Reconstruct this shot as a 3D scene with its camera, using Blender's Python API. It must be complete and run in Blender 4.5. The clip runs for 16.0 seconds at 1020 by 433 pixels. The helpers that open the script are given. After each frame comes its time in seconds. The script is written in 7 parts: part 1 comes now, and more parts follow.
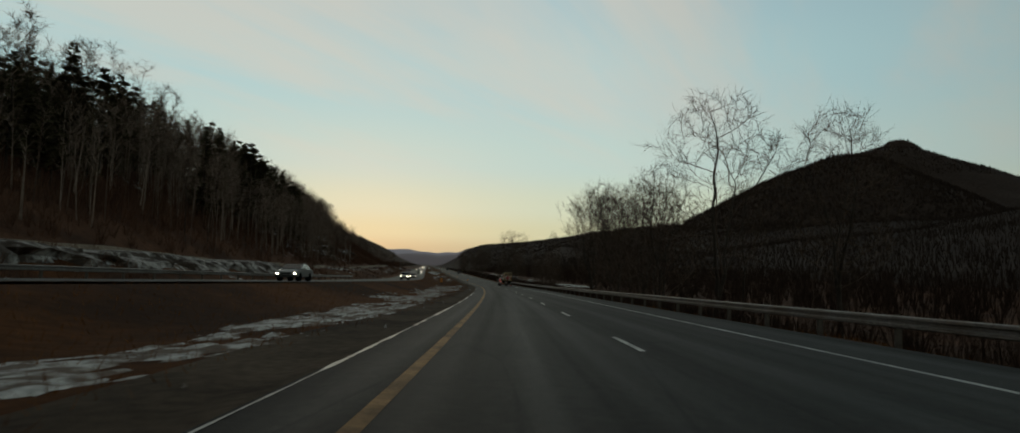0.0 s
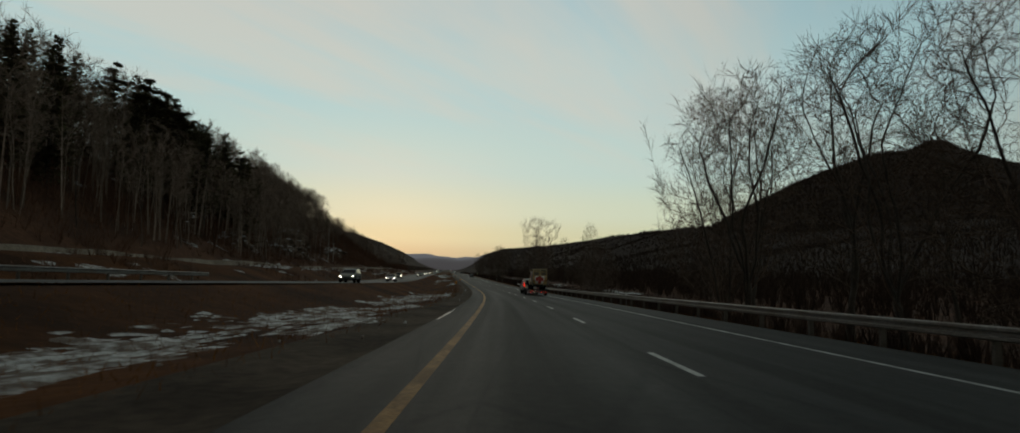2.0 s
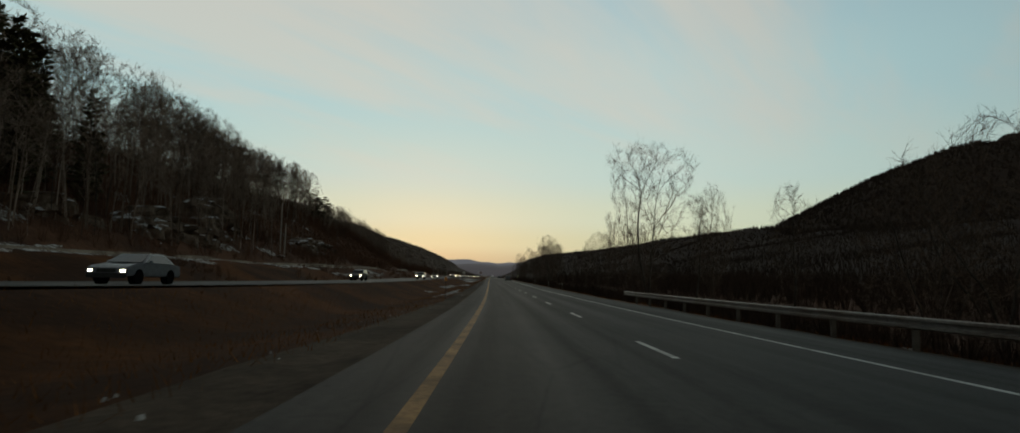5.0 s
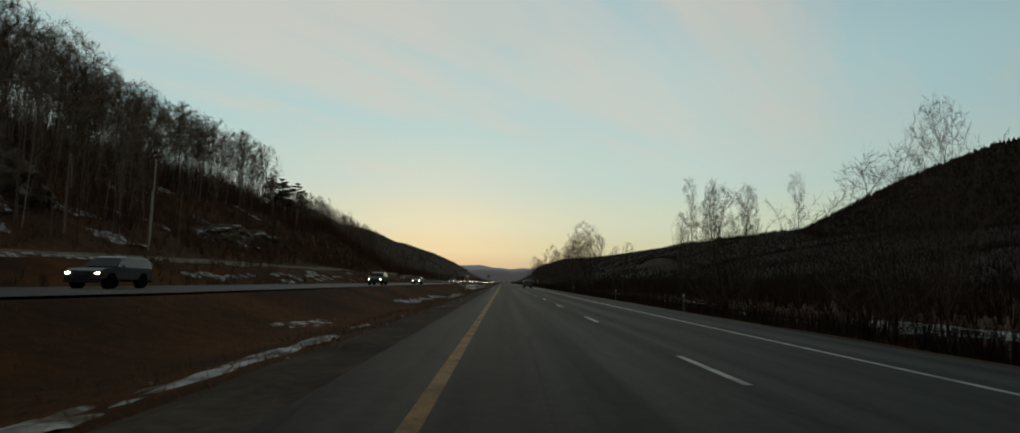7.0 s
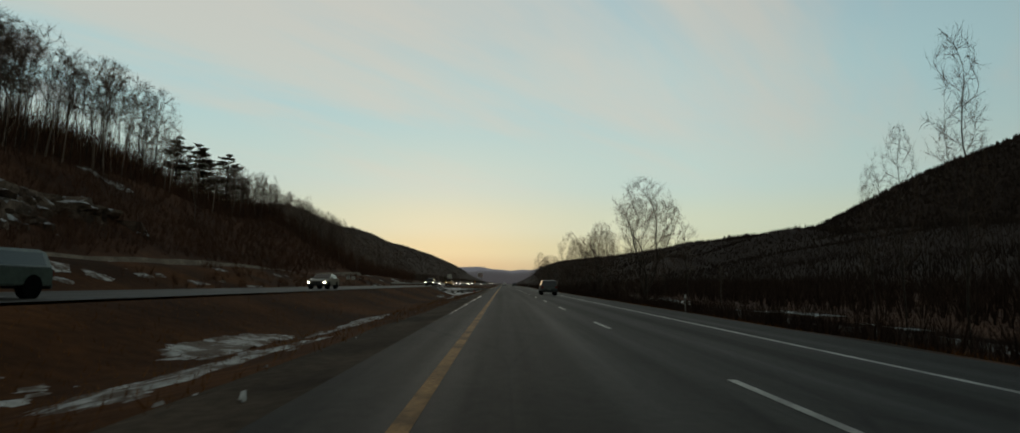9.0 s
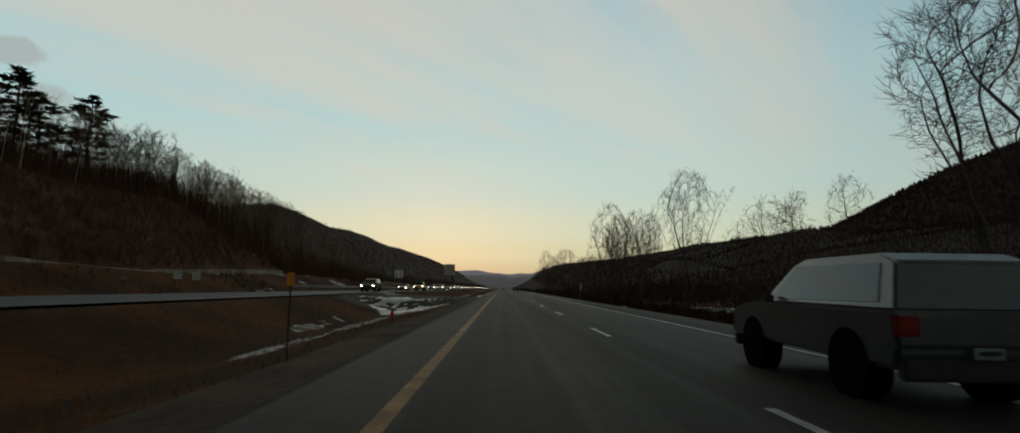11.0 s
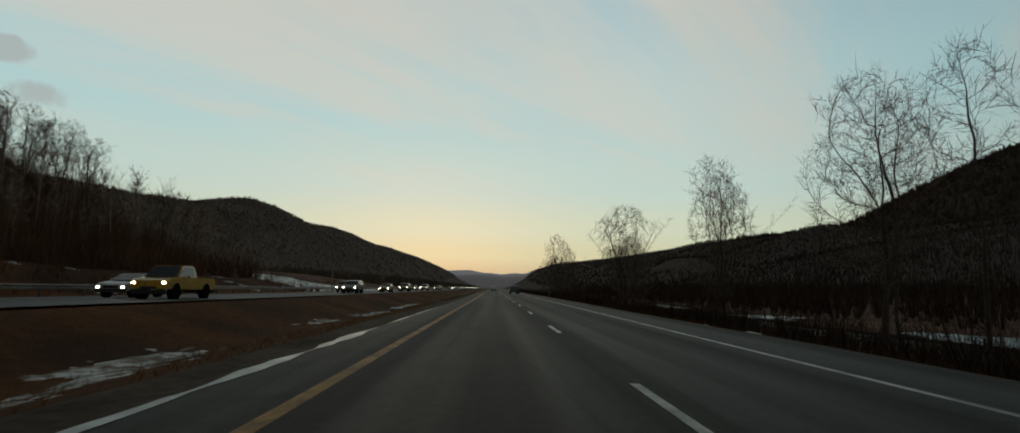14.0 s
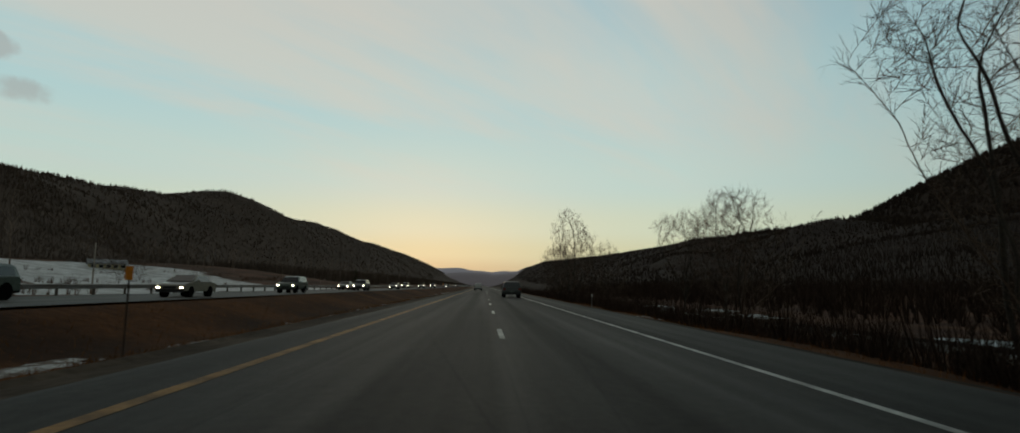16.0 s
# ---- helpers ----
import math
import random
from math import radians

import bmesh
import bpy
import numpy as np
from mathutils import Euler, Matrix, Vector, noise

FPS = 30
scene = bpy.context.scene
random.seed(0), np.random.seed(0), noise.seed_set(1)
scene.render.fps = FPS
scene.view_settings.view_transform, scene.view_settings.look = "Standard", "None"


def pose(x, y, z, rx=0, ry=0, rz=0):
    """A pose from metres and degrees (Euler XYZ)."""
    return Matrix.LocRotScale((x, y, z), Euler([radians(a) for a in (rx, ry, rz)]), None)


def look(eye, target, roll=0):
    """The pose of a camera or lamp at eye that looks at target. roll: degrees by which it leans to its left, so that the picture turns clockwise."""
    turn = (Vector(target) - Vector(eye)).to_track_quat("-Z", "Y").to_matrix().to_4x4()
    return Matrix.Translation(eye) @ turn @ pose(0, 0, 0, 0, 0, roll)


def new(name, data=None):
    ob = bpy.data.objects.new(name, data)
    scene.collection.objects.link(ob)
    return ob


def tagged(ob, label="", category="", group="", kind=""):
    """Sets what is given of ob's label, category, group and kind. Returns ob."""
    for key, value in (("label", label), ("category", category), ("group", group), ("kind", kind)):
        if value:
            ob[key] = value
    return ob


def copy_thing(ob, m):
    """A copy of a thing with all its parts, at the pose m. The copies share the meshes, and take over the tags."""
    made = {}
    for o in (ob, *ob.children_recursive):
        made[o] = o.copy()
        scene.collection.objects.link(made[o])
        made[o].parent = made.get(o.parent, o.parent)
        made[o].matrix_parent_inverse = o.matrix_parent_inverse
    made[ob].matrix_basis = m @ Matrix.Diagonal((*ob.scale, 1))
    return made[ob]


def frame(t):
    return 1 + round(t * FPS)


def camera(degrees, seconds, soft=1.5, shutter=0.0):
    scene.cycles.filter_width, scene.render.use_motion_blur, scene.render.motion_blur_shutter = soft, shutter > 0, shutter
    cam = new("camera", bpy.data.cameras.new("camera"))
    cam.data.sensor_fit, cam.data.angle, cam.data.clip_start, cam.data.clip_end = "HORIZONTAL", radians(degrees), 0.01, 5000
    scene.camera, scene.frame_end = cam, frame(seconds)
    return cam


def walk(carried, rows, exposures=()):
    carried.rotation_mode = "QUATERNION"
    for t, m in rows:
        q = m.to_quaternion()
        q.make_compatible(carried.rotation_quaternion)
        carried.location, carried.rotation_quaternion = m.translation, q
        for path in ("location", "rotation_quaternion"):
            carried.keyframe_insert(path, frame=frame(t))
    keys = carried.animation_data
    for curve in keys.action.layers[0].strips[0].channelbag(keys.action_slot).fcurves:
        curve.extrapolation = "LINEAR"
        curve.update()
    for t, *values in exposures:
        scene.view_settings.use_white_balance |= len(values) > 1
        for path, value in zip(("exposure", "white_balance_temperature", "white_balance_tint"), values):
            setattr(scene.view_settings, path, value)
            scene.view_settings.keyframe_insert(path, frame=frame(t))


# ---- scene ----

import collections

# ---- the line of the road: y runs along the valley, the dashed lane line is the reference ----
SPEED = 31.83
HEADING = [(0, -7.35), (32, -6.45), (64, -5.5), (95, -4.55), (111, -3.75), (127, -2.75), (150, -1.65), (175, -0.75), (207, -0.1), (235, 0), (6000, 0)]
YS = np.arange(-900.0, 5200.0, 1.0)
SLOPE = -np.tan(np.radians(np.interp(YS, [a for a, b in HEADING], [b for a, b in HEADING])))
XS = np.cumsum(SLOPE)
XS = XS - np.interp(0.0, YS, XS)
SS = np.cumsum(np.sqrt(1 + SLOPE ** 2))
SS = SS - np.interp(0.0, YS, SS)


def xref(y):
    return float(np.interp(y, YS, XS))


# the road comes down a gentle grade and levels out
GRADES = [(-900, -0.030), (0, -0.029), (64, -0.025), (127, -0.019), (165, -0.012), (207, -0.003), (250, 0.0), (6000, 0.0)]
ZS = np.cumsum(np.interp(YS, [a for a, b in GRADES], [b for a, b in GRADES]))
ZS = ZS - np.interp(250.0, YS, ZS)


def zref(y):
    return float(np.interp(y, YS, ZS))


def y_at(s):
    return float(np.interp(s, SS, YS))


# ---- camera ----
cam = camera(79.5, 16.0, 1.6, 0.06)
EYE = 1.17
# seconds, dashed line to the right of the camera, yaw, pitch, roll
DRIVE = [
    (0, 2.62, -7.68, 4.61, -1.2),
    (0.5, 2.66, -7.2, 4.76, -1.3),
    (1, 2.71, -6.78, 4.92, -1.4),
    (1.5, 2.75, -6.3, 5.04, -1.3),
    (2, 2.79, -5.82, 5.05, -1.2),
    (2.5, 2.83, -5.39, 5.08, -1.1),
    (3, 2.86, -4.91, 5.14, -1.1),
    (3.5, 2.9, -4.19, 5.24, -1.1),
    (4, 2.93, -3.16, 5.18, -1.0),
    (4.7, 2.97, -2.2, 5.4, -1.1),
    (5.5, 3.03, -1.3, 5.75, -1.2),
    (6.5, 3.08, -0.73, 6.01, -1.3),
    (7, 3.08, -0.64, 6.08, -1.1),
    (7.5, 3.06, -0.42, 6.23, -0.95),
    (8, 3.03, -0.39, 6.35, -0.85),
    (8.5, 3.0, -0.55, 6.36, -0.8),
    (9, 3.0, -0.67, 6.24, -0.75),
    (9.8, 2.94, -0.7, 6.4, -0.75),
    (10.6, 2.84, -0.78, 6.56, -0.75),
    (11.5, 2.71, -0.85, 6.62, -0.7),
    (12, 2.6, -0.91, 6.62, -0.7),
    (12.5, 2.45, -1.09, 6.6, -0.75),
    (13, 2.25, -1.27, 6.63, -0.8),
    (13.5, 2.02, -1.4, 6.63, -0.8),
    (14, 1.82, -1.52, 6.64, -0.85),
    (14.5, 1.57, -1.76, 6.55, -0.85),
    (15, 1.21, -1.94, 6.5, -0.85),
    (15.5, 0.83, -2.25, 6.47, -0.85),
    (16, 0.44, -2.43, 6.47, -0.8),
]


def drive_pose(t, off, yaw, pitch, roll):
    y = y_at(SPEED * t)
    return pose(xref(y) - off, y, zref(y) + EYE + 0.015 * off, 90 + pitch, roll, yaw)


walk(cam, [(r[0], drive_pose(*r)) for r in DRIVE], [(0.0, 0.0)])

# ---- dusk sky ----
world = bpy.data.worlds.new("dusk_sky")
scene.world = world
world.use_nodes = True
wt = world.node_tree
wt.nodes.clear()


def wnode(kind, **inputs):
    n = wt.nodes.new(kind)
    for k, v in inputs.items():
        n.inputs[k.replace("_", " ")].default_value = v
    return n


def wmath(op, a, b=None, clamp=False):
    n = wt.nodes.new("ShaderNodeMath")
    n.operation, n.use_clamp = op, clamp
    for i, v in enumerate((a, b)):
        if v is None:
            continue
        if isinstance(v, (int, float)):
            n.inputs[i].default_value = v
        else:
            wt.links.new(v, n.inputs[i])
    return n.outputs[0]


def wramp(fac, stops, interp="EASE"):
    n = wt.nodes.new("ShaderNodeValToRGB")
    n.color_ramp.interpolation = interp
    els = n.color_ramp.elements
    while len(els) < len(stops):
        els.new(0.5)
    for e, (p, c) in zip(els, stops):
        e.position, e.color = p, (*c, 1) if len(c) == 3 else c
    wt.links.new(fac, n.inputs[0])
    return n.outputs[0]


def wmix(fac, a, b, blend="MIX"):
    n = wt.nodes.new("ShaderNodeMix")
    n.data_type, n.blend_type = "RGBA", blend
    for sock, v in ((n.inputs[0], fac), (n.inputs[6], a), (n.inputs[7], b)):
        if isinstance(v, (int, float)):
            sock.default_value = v
        elif isinstance(v, tuple):
            sock.default_value = (*v, 1)
        else:
            wt.links.new(v, sock)
    return n.outputs[2]


SUN_AZ, SUN_EL = radians(-6), radians(1.5)
sky = wt.nodes.new("ShaderNodeTexSky")
sky.sky_type, sky.sun_disc, sky.sun_elevation, sky.sun_rotation = "NISHITA", False, SUN_EL, SUN_AZ
sky.air_density, sky.dust_density = 1.0, 2.0
tc = wt.nodes.new("ShaderNodeTexCoord")
sep = wt.nodes.new("ShaderNodeSeparateXYZ")
wt.links.new(tc.outputs["Generated"], sep.inputs[0])
dx, dy, dz = sep.outputs
up = wmath("MAXIMUM", dz, 0.0)
clear = wramp(up, [(0.0, (0.345, 0.30, 0.265)), (0.022, (0.44, 0.437, 0.305)), (0.052, (0.508, 0.555, 0.395)), (0.095, (0.51, 0.60, 0.49)),
                   (0.165, (0.44, 0.59, 0.575)), (0.29, (0.37, 0.565, 0.605)), (0.45, (0.32, 0.49, 0.56)), (1.0, (0.22, 0.34, 0.46))])
# high thin cloud sheets, seen as bands that run towards the sunset
lift = wmath("ADD", up, 0.10)
comb = wt.nodes.new("ShaderNodeCombineXYZ")
px, py = wmath("DIVIDE", dx, lift), wmath("DIVIDE", dy, lift)
wt.links.new(wmath("MULTIPLY", wmath("SUBTRACT", px, py), 0.95), comb.inputs[0])
wt.links.new(wmath("MULTIPLY", wmath("ADD", px, py), 0.26), comb.inputs[1])
n1 = wnode("ShaderNodeTexNoise", Scale=0.9, Detail=6.0, Roughness=0.57, Distortion=0.3)
wt.links.new(comb.outputs[0], n1.inputs["Vector"])
cover = wramp(n1.outputs[0], [(0.42, (0, 0, 0)), (0.66, (1, 1, 1))])
high = wramp(up, [(0.10, (0, 0, 0)), (0.26, (0.75, 0.75, 0.75)), (0.5, (1, 1, 1))])
cover = wmath("MULTIPLY", cover, high)
cover = wmath("MULTIPLY", cover, 0.85)
veil = wmix(cover, clear, (0.56, 0.55, 0.50))
# two small dark puffs of low cloud over the ridge
puff = wnode("ShaderNodeTexNoise", Scale=16.0, Detail=4.0)
wt.links.new(tc.outputs["Generated"], puff.inputs["Vector"])
for cx, cz, sx, sz in ((-0.572, 0.236, 24.0, 62.0), (-0.622, 0.285, 30.0, 62.0)):
    ex, ez = wmath("MULTIPLY", wmath("SUBTRACT", dx, cx), sx), wmath("MULTIPLY", wmath("SUBTRACT", dz, cz), sz)
    dist = wmath("ADD", wmath("MULTIPLY", ex, ex), wmath("MULTIPLY", ez, ez))
    dist = wmath("ADD", dist, wmath("MULTIPLY", wmath("SUBTRACT", puff.outputs[0], 0.5), 5.0))
    veil = wmix(wramp(dist, [(-0.6, (0.5, 0.5, 0.5)), (1.0, (0, 0, 0))]), veil, (0.30, 0.29, 0.29))
# the sky dims away from the sunset: deep dusk overhead and in the east, behind the viewer
west = wmath("ADD", wmath("MULTIPLY", dx, -0.34), wmath("MULTIPLY", dy, 0.94))
fade = wramp(west, [(0.0, (0.46, 0.45, 0.43)), (0.45, (0.78, 0.78, 0.79)), (0.78, (1, 1, 1))], "LINEAR")
veil = wmix(1.0, veil, fade, "MULTIPLY")
veil = wmix(1.0, veil, wramp(up, [(0.46, (1, 1, 1)), (0.75, (0.46, 0.43, 0.39)), (1.0, (0.36, 0.33, 0.29))], "LINEAR"), "MULTIPLY")
veil = wmix(1.0, veil, (1.095, 1.055, 1.005), "MULTIPLY")
body = wmix(0.012, veil, sky.outputs[0])
bg = wt.nodes.new("ShaderNodeBackground")
wt.links.new(body, bg.inputs[0])
bg.inputs[1].default_value = 1.0
wout = wt.nodes.new("ShaderNodeOutputWorld")
wt.links.new(bg.outputs[0], wout.inputs[0])

sun_data = bpy.data.lights.new("low_sun", "SUN")
sun_data.energy, sun_data.angle, sun_data.color = 0.05, radians(25), (1.0, 0.72, 0.48)
sun = new("low_sun", sun_data)
sun.matrix_world = look((0, 0, 300), (-math.sin(SUN_AZ) * 100, -math.cos(SUN_AZ) * 100, 300 - 100 * math.tan(radians(9))))


# ---- materials ----
def mat(name, base, rough=0.8, metal=0.0, second=None, scale=2.0, fine=30.0, amount=0.5, bump=0.3, bump_scale=60.0, spec=0.4, coords="Object", island=0.0):
    """A surface with a base colour, a second colour in large patches, fine grain and relief."""
    m = bpy.data.materials.new(name)
    m.use_nodes = True
    nt = m.node_tree
    b = nt.nodes["Principled BSDF"]
    b.inputs["Roughness"].default_value, b.inputs["Metallic"].default_value = rough, metal
    b.inputs["Specular IOR Level"].default_value = spec
    t = nt.nodes.new("ShaderNodeTexCoord")

    def nz(sc, det=4.0):
        n = nt.nodes.new("ShaderNodeTexNoise")
        n.inputs["Scale"].default_value, n.inputs["Detail"].default_value = sc, det
        nt.links.new(t.outputs[coords], n.inputs["Vector"])
        return n.outputs[0]

    def mx(f, a, c, blend="MIX"):
        n = nt.nodes.new("ShaderNodeMix")
        n.data_type, n.blend_type = "RGBA", blend
        for sock, v in ((n.inputs[0], f), (n.inputs[6], a), (n.inputs[7], c)):
            if isinstance(v, (int, float)):
                sock.default_value = v
            elif isinstance(v, tuple):
                sock.default_value = (*v, 1)
            else:
                nt.links.new(v, sock)
        return n.outputs[2]

    second = second or tuple(c * 0.6 for c in base)
    r = nt.nodes.new("ShaderNodeMapRange")
    r.inputs[1].default_value, r.inputs[2].default_value = 0.38, 0.64
    r.inputs[4].default_value = amount * 1.6
    r.clamp = True
    nt.links.new(nz(scale), r.inputs[0])
    col = mx(r.outputs[0], base, second)
    g = nt.nodes.new("ShaderNodeMapRange")
    g.inputs[1].default_value, g.inputs[2].default_value, g.inputs[3].default_value, g.inputs[4].default_value = 0.3, 0.7, 0.7, 1.25
    nt.links.new(nz(fine, 3.0), g.inputs[0])
    col = mx(1.0, col, g.outputs[0], "MULTIPLY")
    if island:
        gi = nt.nodes.new("ShaderNodeNewGeometry")
        gr = nt.nodes.new("ShaderNodeMapRange")
        gr.inputs[3].default_value, gr.inputs[4].default_value = 1 - island, 1 + island
        nt.links.new(gi.outputs["Random Per Island"], gr.inputs[0])
        col = mx(1.0, col, gr.outputs[0], "MULTIPLY")
    nt.links.new(col, b.inputs["Base Color"])
    if bump:
        bp = nt.nodes.new("ShaderNodeBump")
        bp.inputs["Strength"].default_value, bp.inputs["Distance"].default_value = bump, 0.02
        nt.links.new(nz(bump_scale, 5.0), bp.inputs["Height"])
        nt.links.new(bp.outputs[0], b.inputs["Normal"])
    m["nodes_made"] = 1
    return m


def glow(name, color, power):
    m = bpy.data.materials.new(name)
    m.use_nodes = True
    b = m.node_tree.nodes["Principled BSDF"]
    b.inputs["Base Color"].default_value = (*color, 1)
    b.inputs["Emission Color"].default_value = (*color, 1)
    b.inputs["Emission Strength"].default_value = power
    return m


def glass(name, tint, rough=0.05):
    m = bpy.data.materials.new(name)
    m.use_nodes = True
    b = m.node_tree.nodes["Principled BSDF"]
    b.inputs["Base Color"].default_value = (*tint, 1)
    b.inputs["Roughness"].default_value = rough
    b.inputs["Specular IOR Level"].default_value = 0.45
    return m


M_ASPHALT = mat("asphalt", (0.0250, 0.0220, 0.0178), 0.7, second=(0.0175, 0.0155, 0.0128), scale=0.35, fine=7.0, bump=0.35, bump_scale=45, spec=0.13)
M_ASPHALT_OLD = mat("old_asphalt", (0.038, 0.033, 0.027), 0.78, second=(0.025, 0.022, 0.018), scale=0.4, fine=7.0, bump=0.3, bump_scale=40)
M_YELLOW = mat("yellow_road_paint", (0.37, 0.20, 0.070), 0.6, second=(0.18, 0.10, 0.040), scale=1.2, fine=14, amount=0.7, spec=0.05)
M_WHITE = mat("white_road_paint", (0.50, 0.49, 0.455), 0.6, second=(0.24, 0.23, 0.21), scale=1.0, fine=14, amount=0.7)
M_BARK = mat("grey_bark", (0.085, 0.070, 0.058), 0.9, scale=1.5, fine=20, bump=0.5, bump_scale=14, spec=0.05)
M_BIRCH = mat("pale_bark", (0.26, 0.23, 0.20), 0.85, second=(0.10, 0.085, 0.07), scale=2.0, fine=16, bump=0.4, bump_scale=14, spec=0.05)
M_TWIG = mat("bare_twigs", (0.15, 0.106, 0.081), 0.9, scale=0.8, fine=10, bump=0, island=0.4, spec=0.05)
# Paler than M_BARK and M_TWIG: light on the hillside stems is in the colour.
M_STEM_LIT = mat("lit_wood_stems", (0.29, 0.215, 0.17), 0.9, second=(0.19, 0.14, 0.11), scale=0.05, fine=3, bump=0, island=0.4, spec=0.05)
M_BRUSH = mat("bare_brush", (0.175, 0.091, 0.058), 0.95, second=(0.10, 0.057, 0.041), scale=0.15, fine=4, bump=0, island=0.45, spec=0.05)
M_NEEDLE = mat("pine_needles", (0.125, 0.112, 0.064), 0.85, second=(0.088, 0.078, 0.047), scale=0.5, fine=8, bump=0, island=0.4, spec=0.05)
# Left ridges' bare woods: distance haze is put into this lighter colour.
M_WOODS_HAZED = mat("hazed_far_woods", (0.128, 0.094, 0.074), 0.95, second=(0.100, 0.074, 0.059), scale=0.012, fine=0.15, bump=0, island=0.15, spec=0.05)
M_RIVERWOOD = mat("river_brush", (0.074, 0.047, 0.035), 0.95, second=(0.042, 0.028, 0.022), scale=0.15, fine=4, bump=0, island=0.4, spec=0.05)
# River-side ridges' bare woods: shade is put into this darker colour.
M_WOODS_SHADED = mat("shaded_far_woods", (0.064, 0.0455, 0.0365), 0.95, second=(0.050, 0.0356, 0.0287), scale=0.012, fine=0.15, bump=0, island=0.12, spec=0.05)
M_SNOW = mat("old_snow", (0.62, 0.61, 0.60), 0.65, second=(0.34, 0.32, 0.30), scale=0.35, fine=5, amount=0.6, bump=0.5, bump_scale=6)
M_SNOW_PATCH = mat("melting_snow", (0.50, 0.485, 0.46), 0.75, second=(0.09, 0.052, 0.028), scale=1.6, fine=9, amount=0.9, bump=0.5, bump_scale=8)
M_ROCK = mat("cut_rock", (0.30, 0.235, 0.185), 0.85, second=(0.085, 0.065, 0.052), scale=0.35, fine=2.5, amount=0.7, bump=0.7, bump_scale=3, spec=0.05)
M_GALV = mat("galvanised_steel", (0.20, 0.19, 0.18), 0.5, 0.7, second=(0.13, 0.10, 0.08), scale=0.8, fine=10)
M_POST = mat("weathered_post", (0.13, 0.105, 0.085), 0.85, scale=3, fine=20)
M_ICE = mat("river_ice", (0.30, 0.30, 0.30), 0.35, second=(0.11, 0.115, 0.12), scale=0.06, fine=0.6, amount=0.7, bump=0.1, bump_scale=2)


def streaked(m, amount=0.45):
    """Adds wear that runs along the lanes: u is metres across, v metres along."""
    nt = m.node_tree
    bs = nt.nodes["Principled BSDF"]
    src = bs.inputs["Base Color"].links[0].from_socket
    uv = nt.nodes.new("ShaderNodeUVMap")
    mp = nt.nodes.new("ShaderNodeMapping")
    mp.inputs["Scale"].default_value = (1.1, 0.012, 1.0)
    n = nt.nodes.new("ShaderNodeTexNoise")
    n.inputs["Scale"].default_value, n.inputs["Detail"].default_value = 1.0, 5.0
    nt.links.new(uv.outputs[0], mp.inputs[0])
    nt.links.new(mp.outputs[0], n.inputs["Vector"])
    r = nt.nodes.new("ShaderNodeMapRange")
    r.inputs[1].default_value, r.inputs[2].default_value, r.inputs[3].default_value, r.inputs[4].default_value = 0.32, 0.68, 1 - amount, 1 + amount
    nt.links.new(n.outputs[0], r.inputs[0])
    # sealed cracks, thin and dark, mostly across and along the slab joints
    mc = nt.nodes.new("ShaderNodeMapping")
    mc.inputs["Scale"].default_value = (0.5, 0.055, 1.0)
    nt.links.new(uv.outputs[0], mc.inputs[0])
    vo = nt.nodes.new("ShaderNodeTexVoronoi")
    vo.feature = "DISTANCE_TO_EDGE"
    vo.inputs["Scale"].default_value = 1.0
    nt.links.new(mc.outputs[0], vo.inputs["Vector"])
    c = nt.nodes.new("ShaderNodeMapRange")
    c.inputs[1].default_value, c.inputs[2].default_value, c.inputs[3].default_value, c.inputs[4].default_value = 0.0, 0.012, 0.55, 1.0
    nt.links.new(vo.outputs["Distance"], c.inputs[0])
    k = nt.nodes.new("ShaderNodeMath")
    k.operation = "MULTIPLY"
    nt.links.new(r.outputs[0], k.inputs[0])
    nt.links.new(c.outputs[0], k.inputs[1])
    mx = nt.nodes.new("ShaderNodeMix")
    mx.data_type, mx.blend_type = "RGBA", "MULTIPLY"
    mx.inputs[0].default_value = 1.0
    nt.links.new(src, mx.inputs[6])
    nt.links.new(k.outputs[0], mx.inputs[7])
    nt.links.new(mx.outputs[2], bs.inputs["Base Color"])
    rr = nt.nodes.new("ShaderNodeMapRange")
    rr.inputs[1].default_value, rr.inputs[2].default_value, rr.inputs[3].default_value, rr.inputs[4].default_value = 0.3, 0.7, 0.80, 0.60
    nt.links.new(n.outputs[0], rr.inputs[0])
    nt.links.new(rr.outputs[0], bs.inputs["Roughness"])


streaked(M_ASPHALT, 0.24)
streaked(M_ASPHALT_OLD, 0.2)


def ground_material():
    """Leaf litter and dead grass: straw-brown on the verges, darker under the woods, with snow left lying in the woods' hollows."""
    m = mat("dead_grass_ground", (0.104, 0.039, 0.011), 0.95, second=(0.040, 0.017, 0.0075), scale=0.12, fine=2.2, amount=0.7, bump=0.8, bump_scale=5, spec=0.05)
    return m


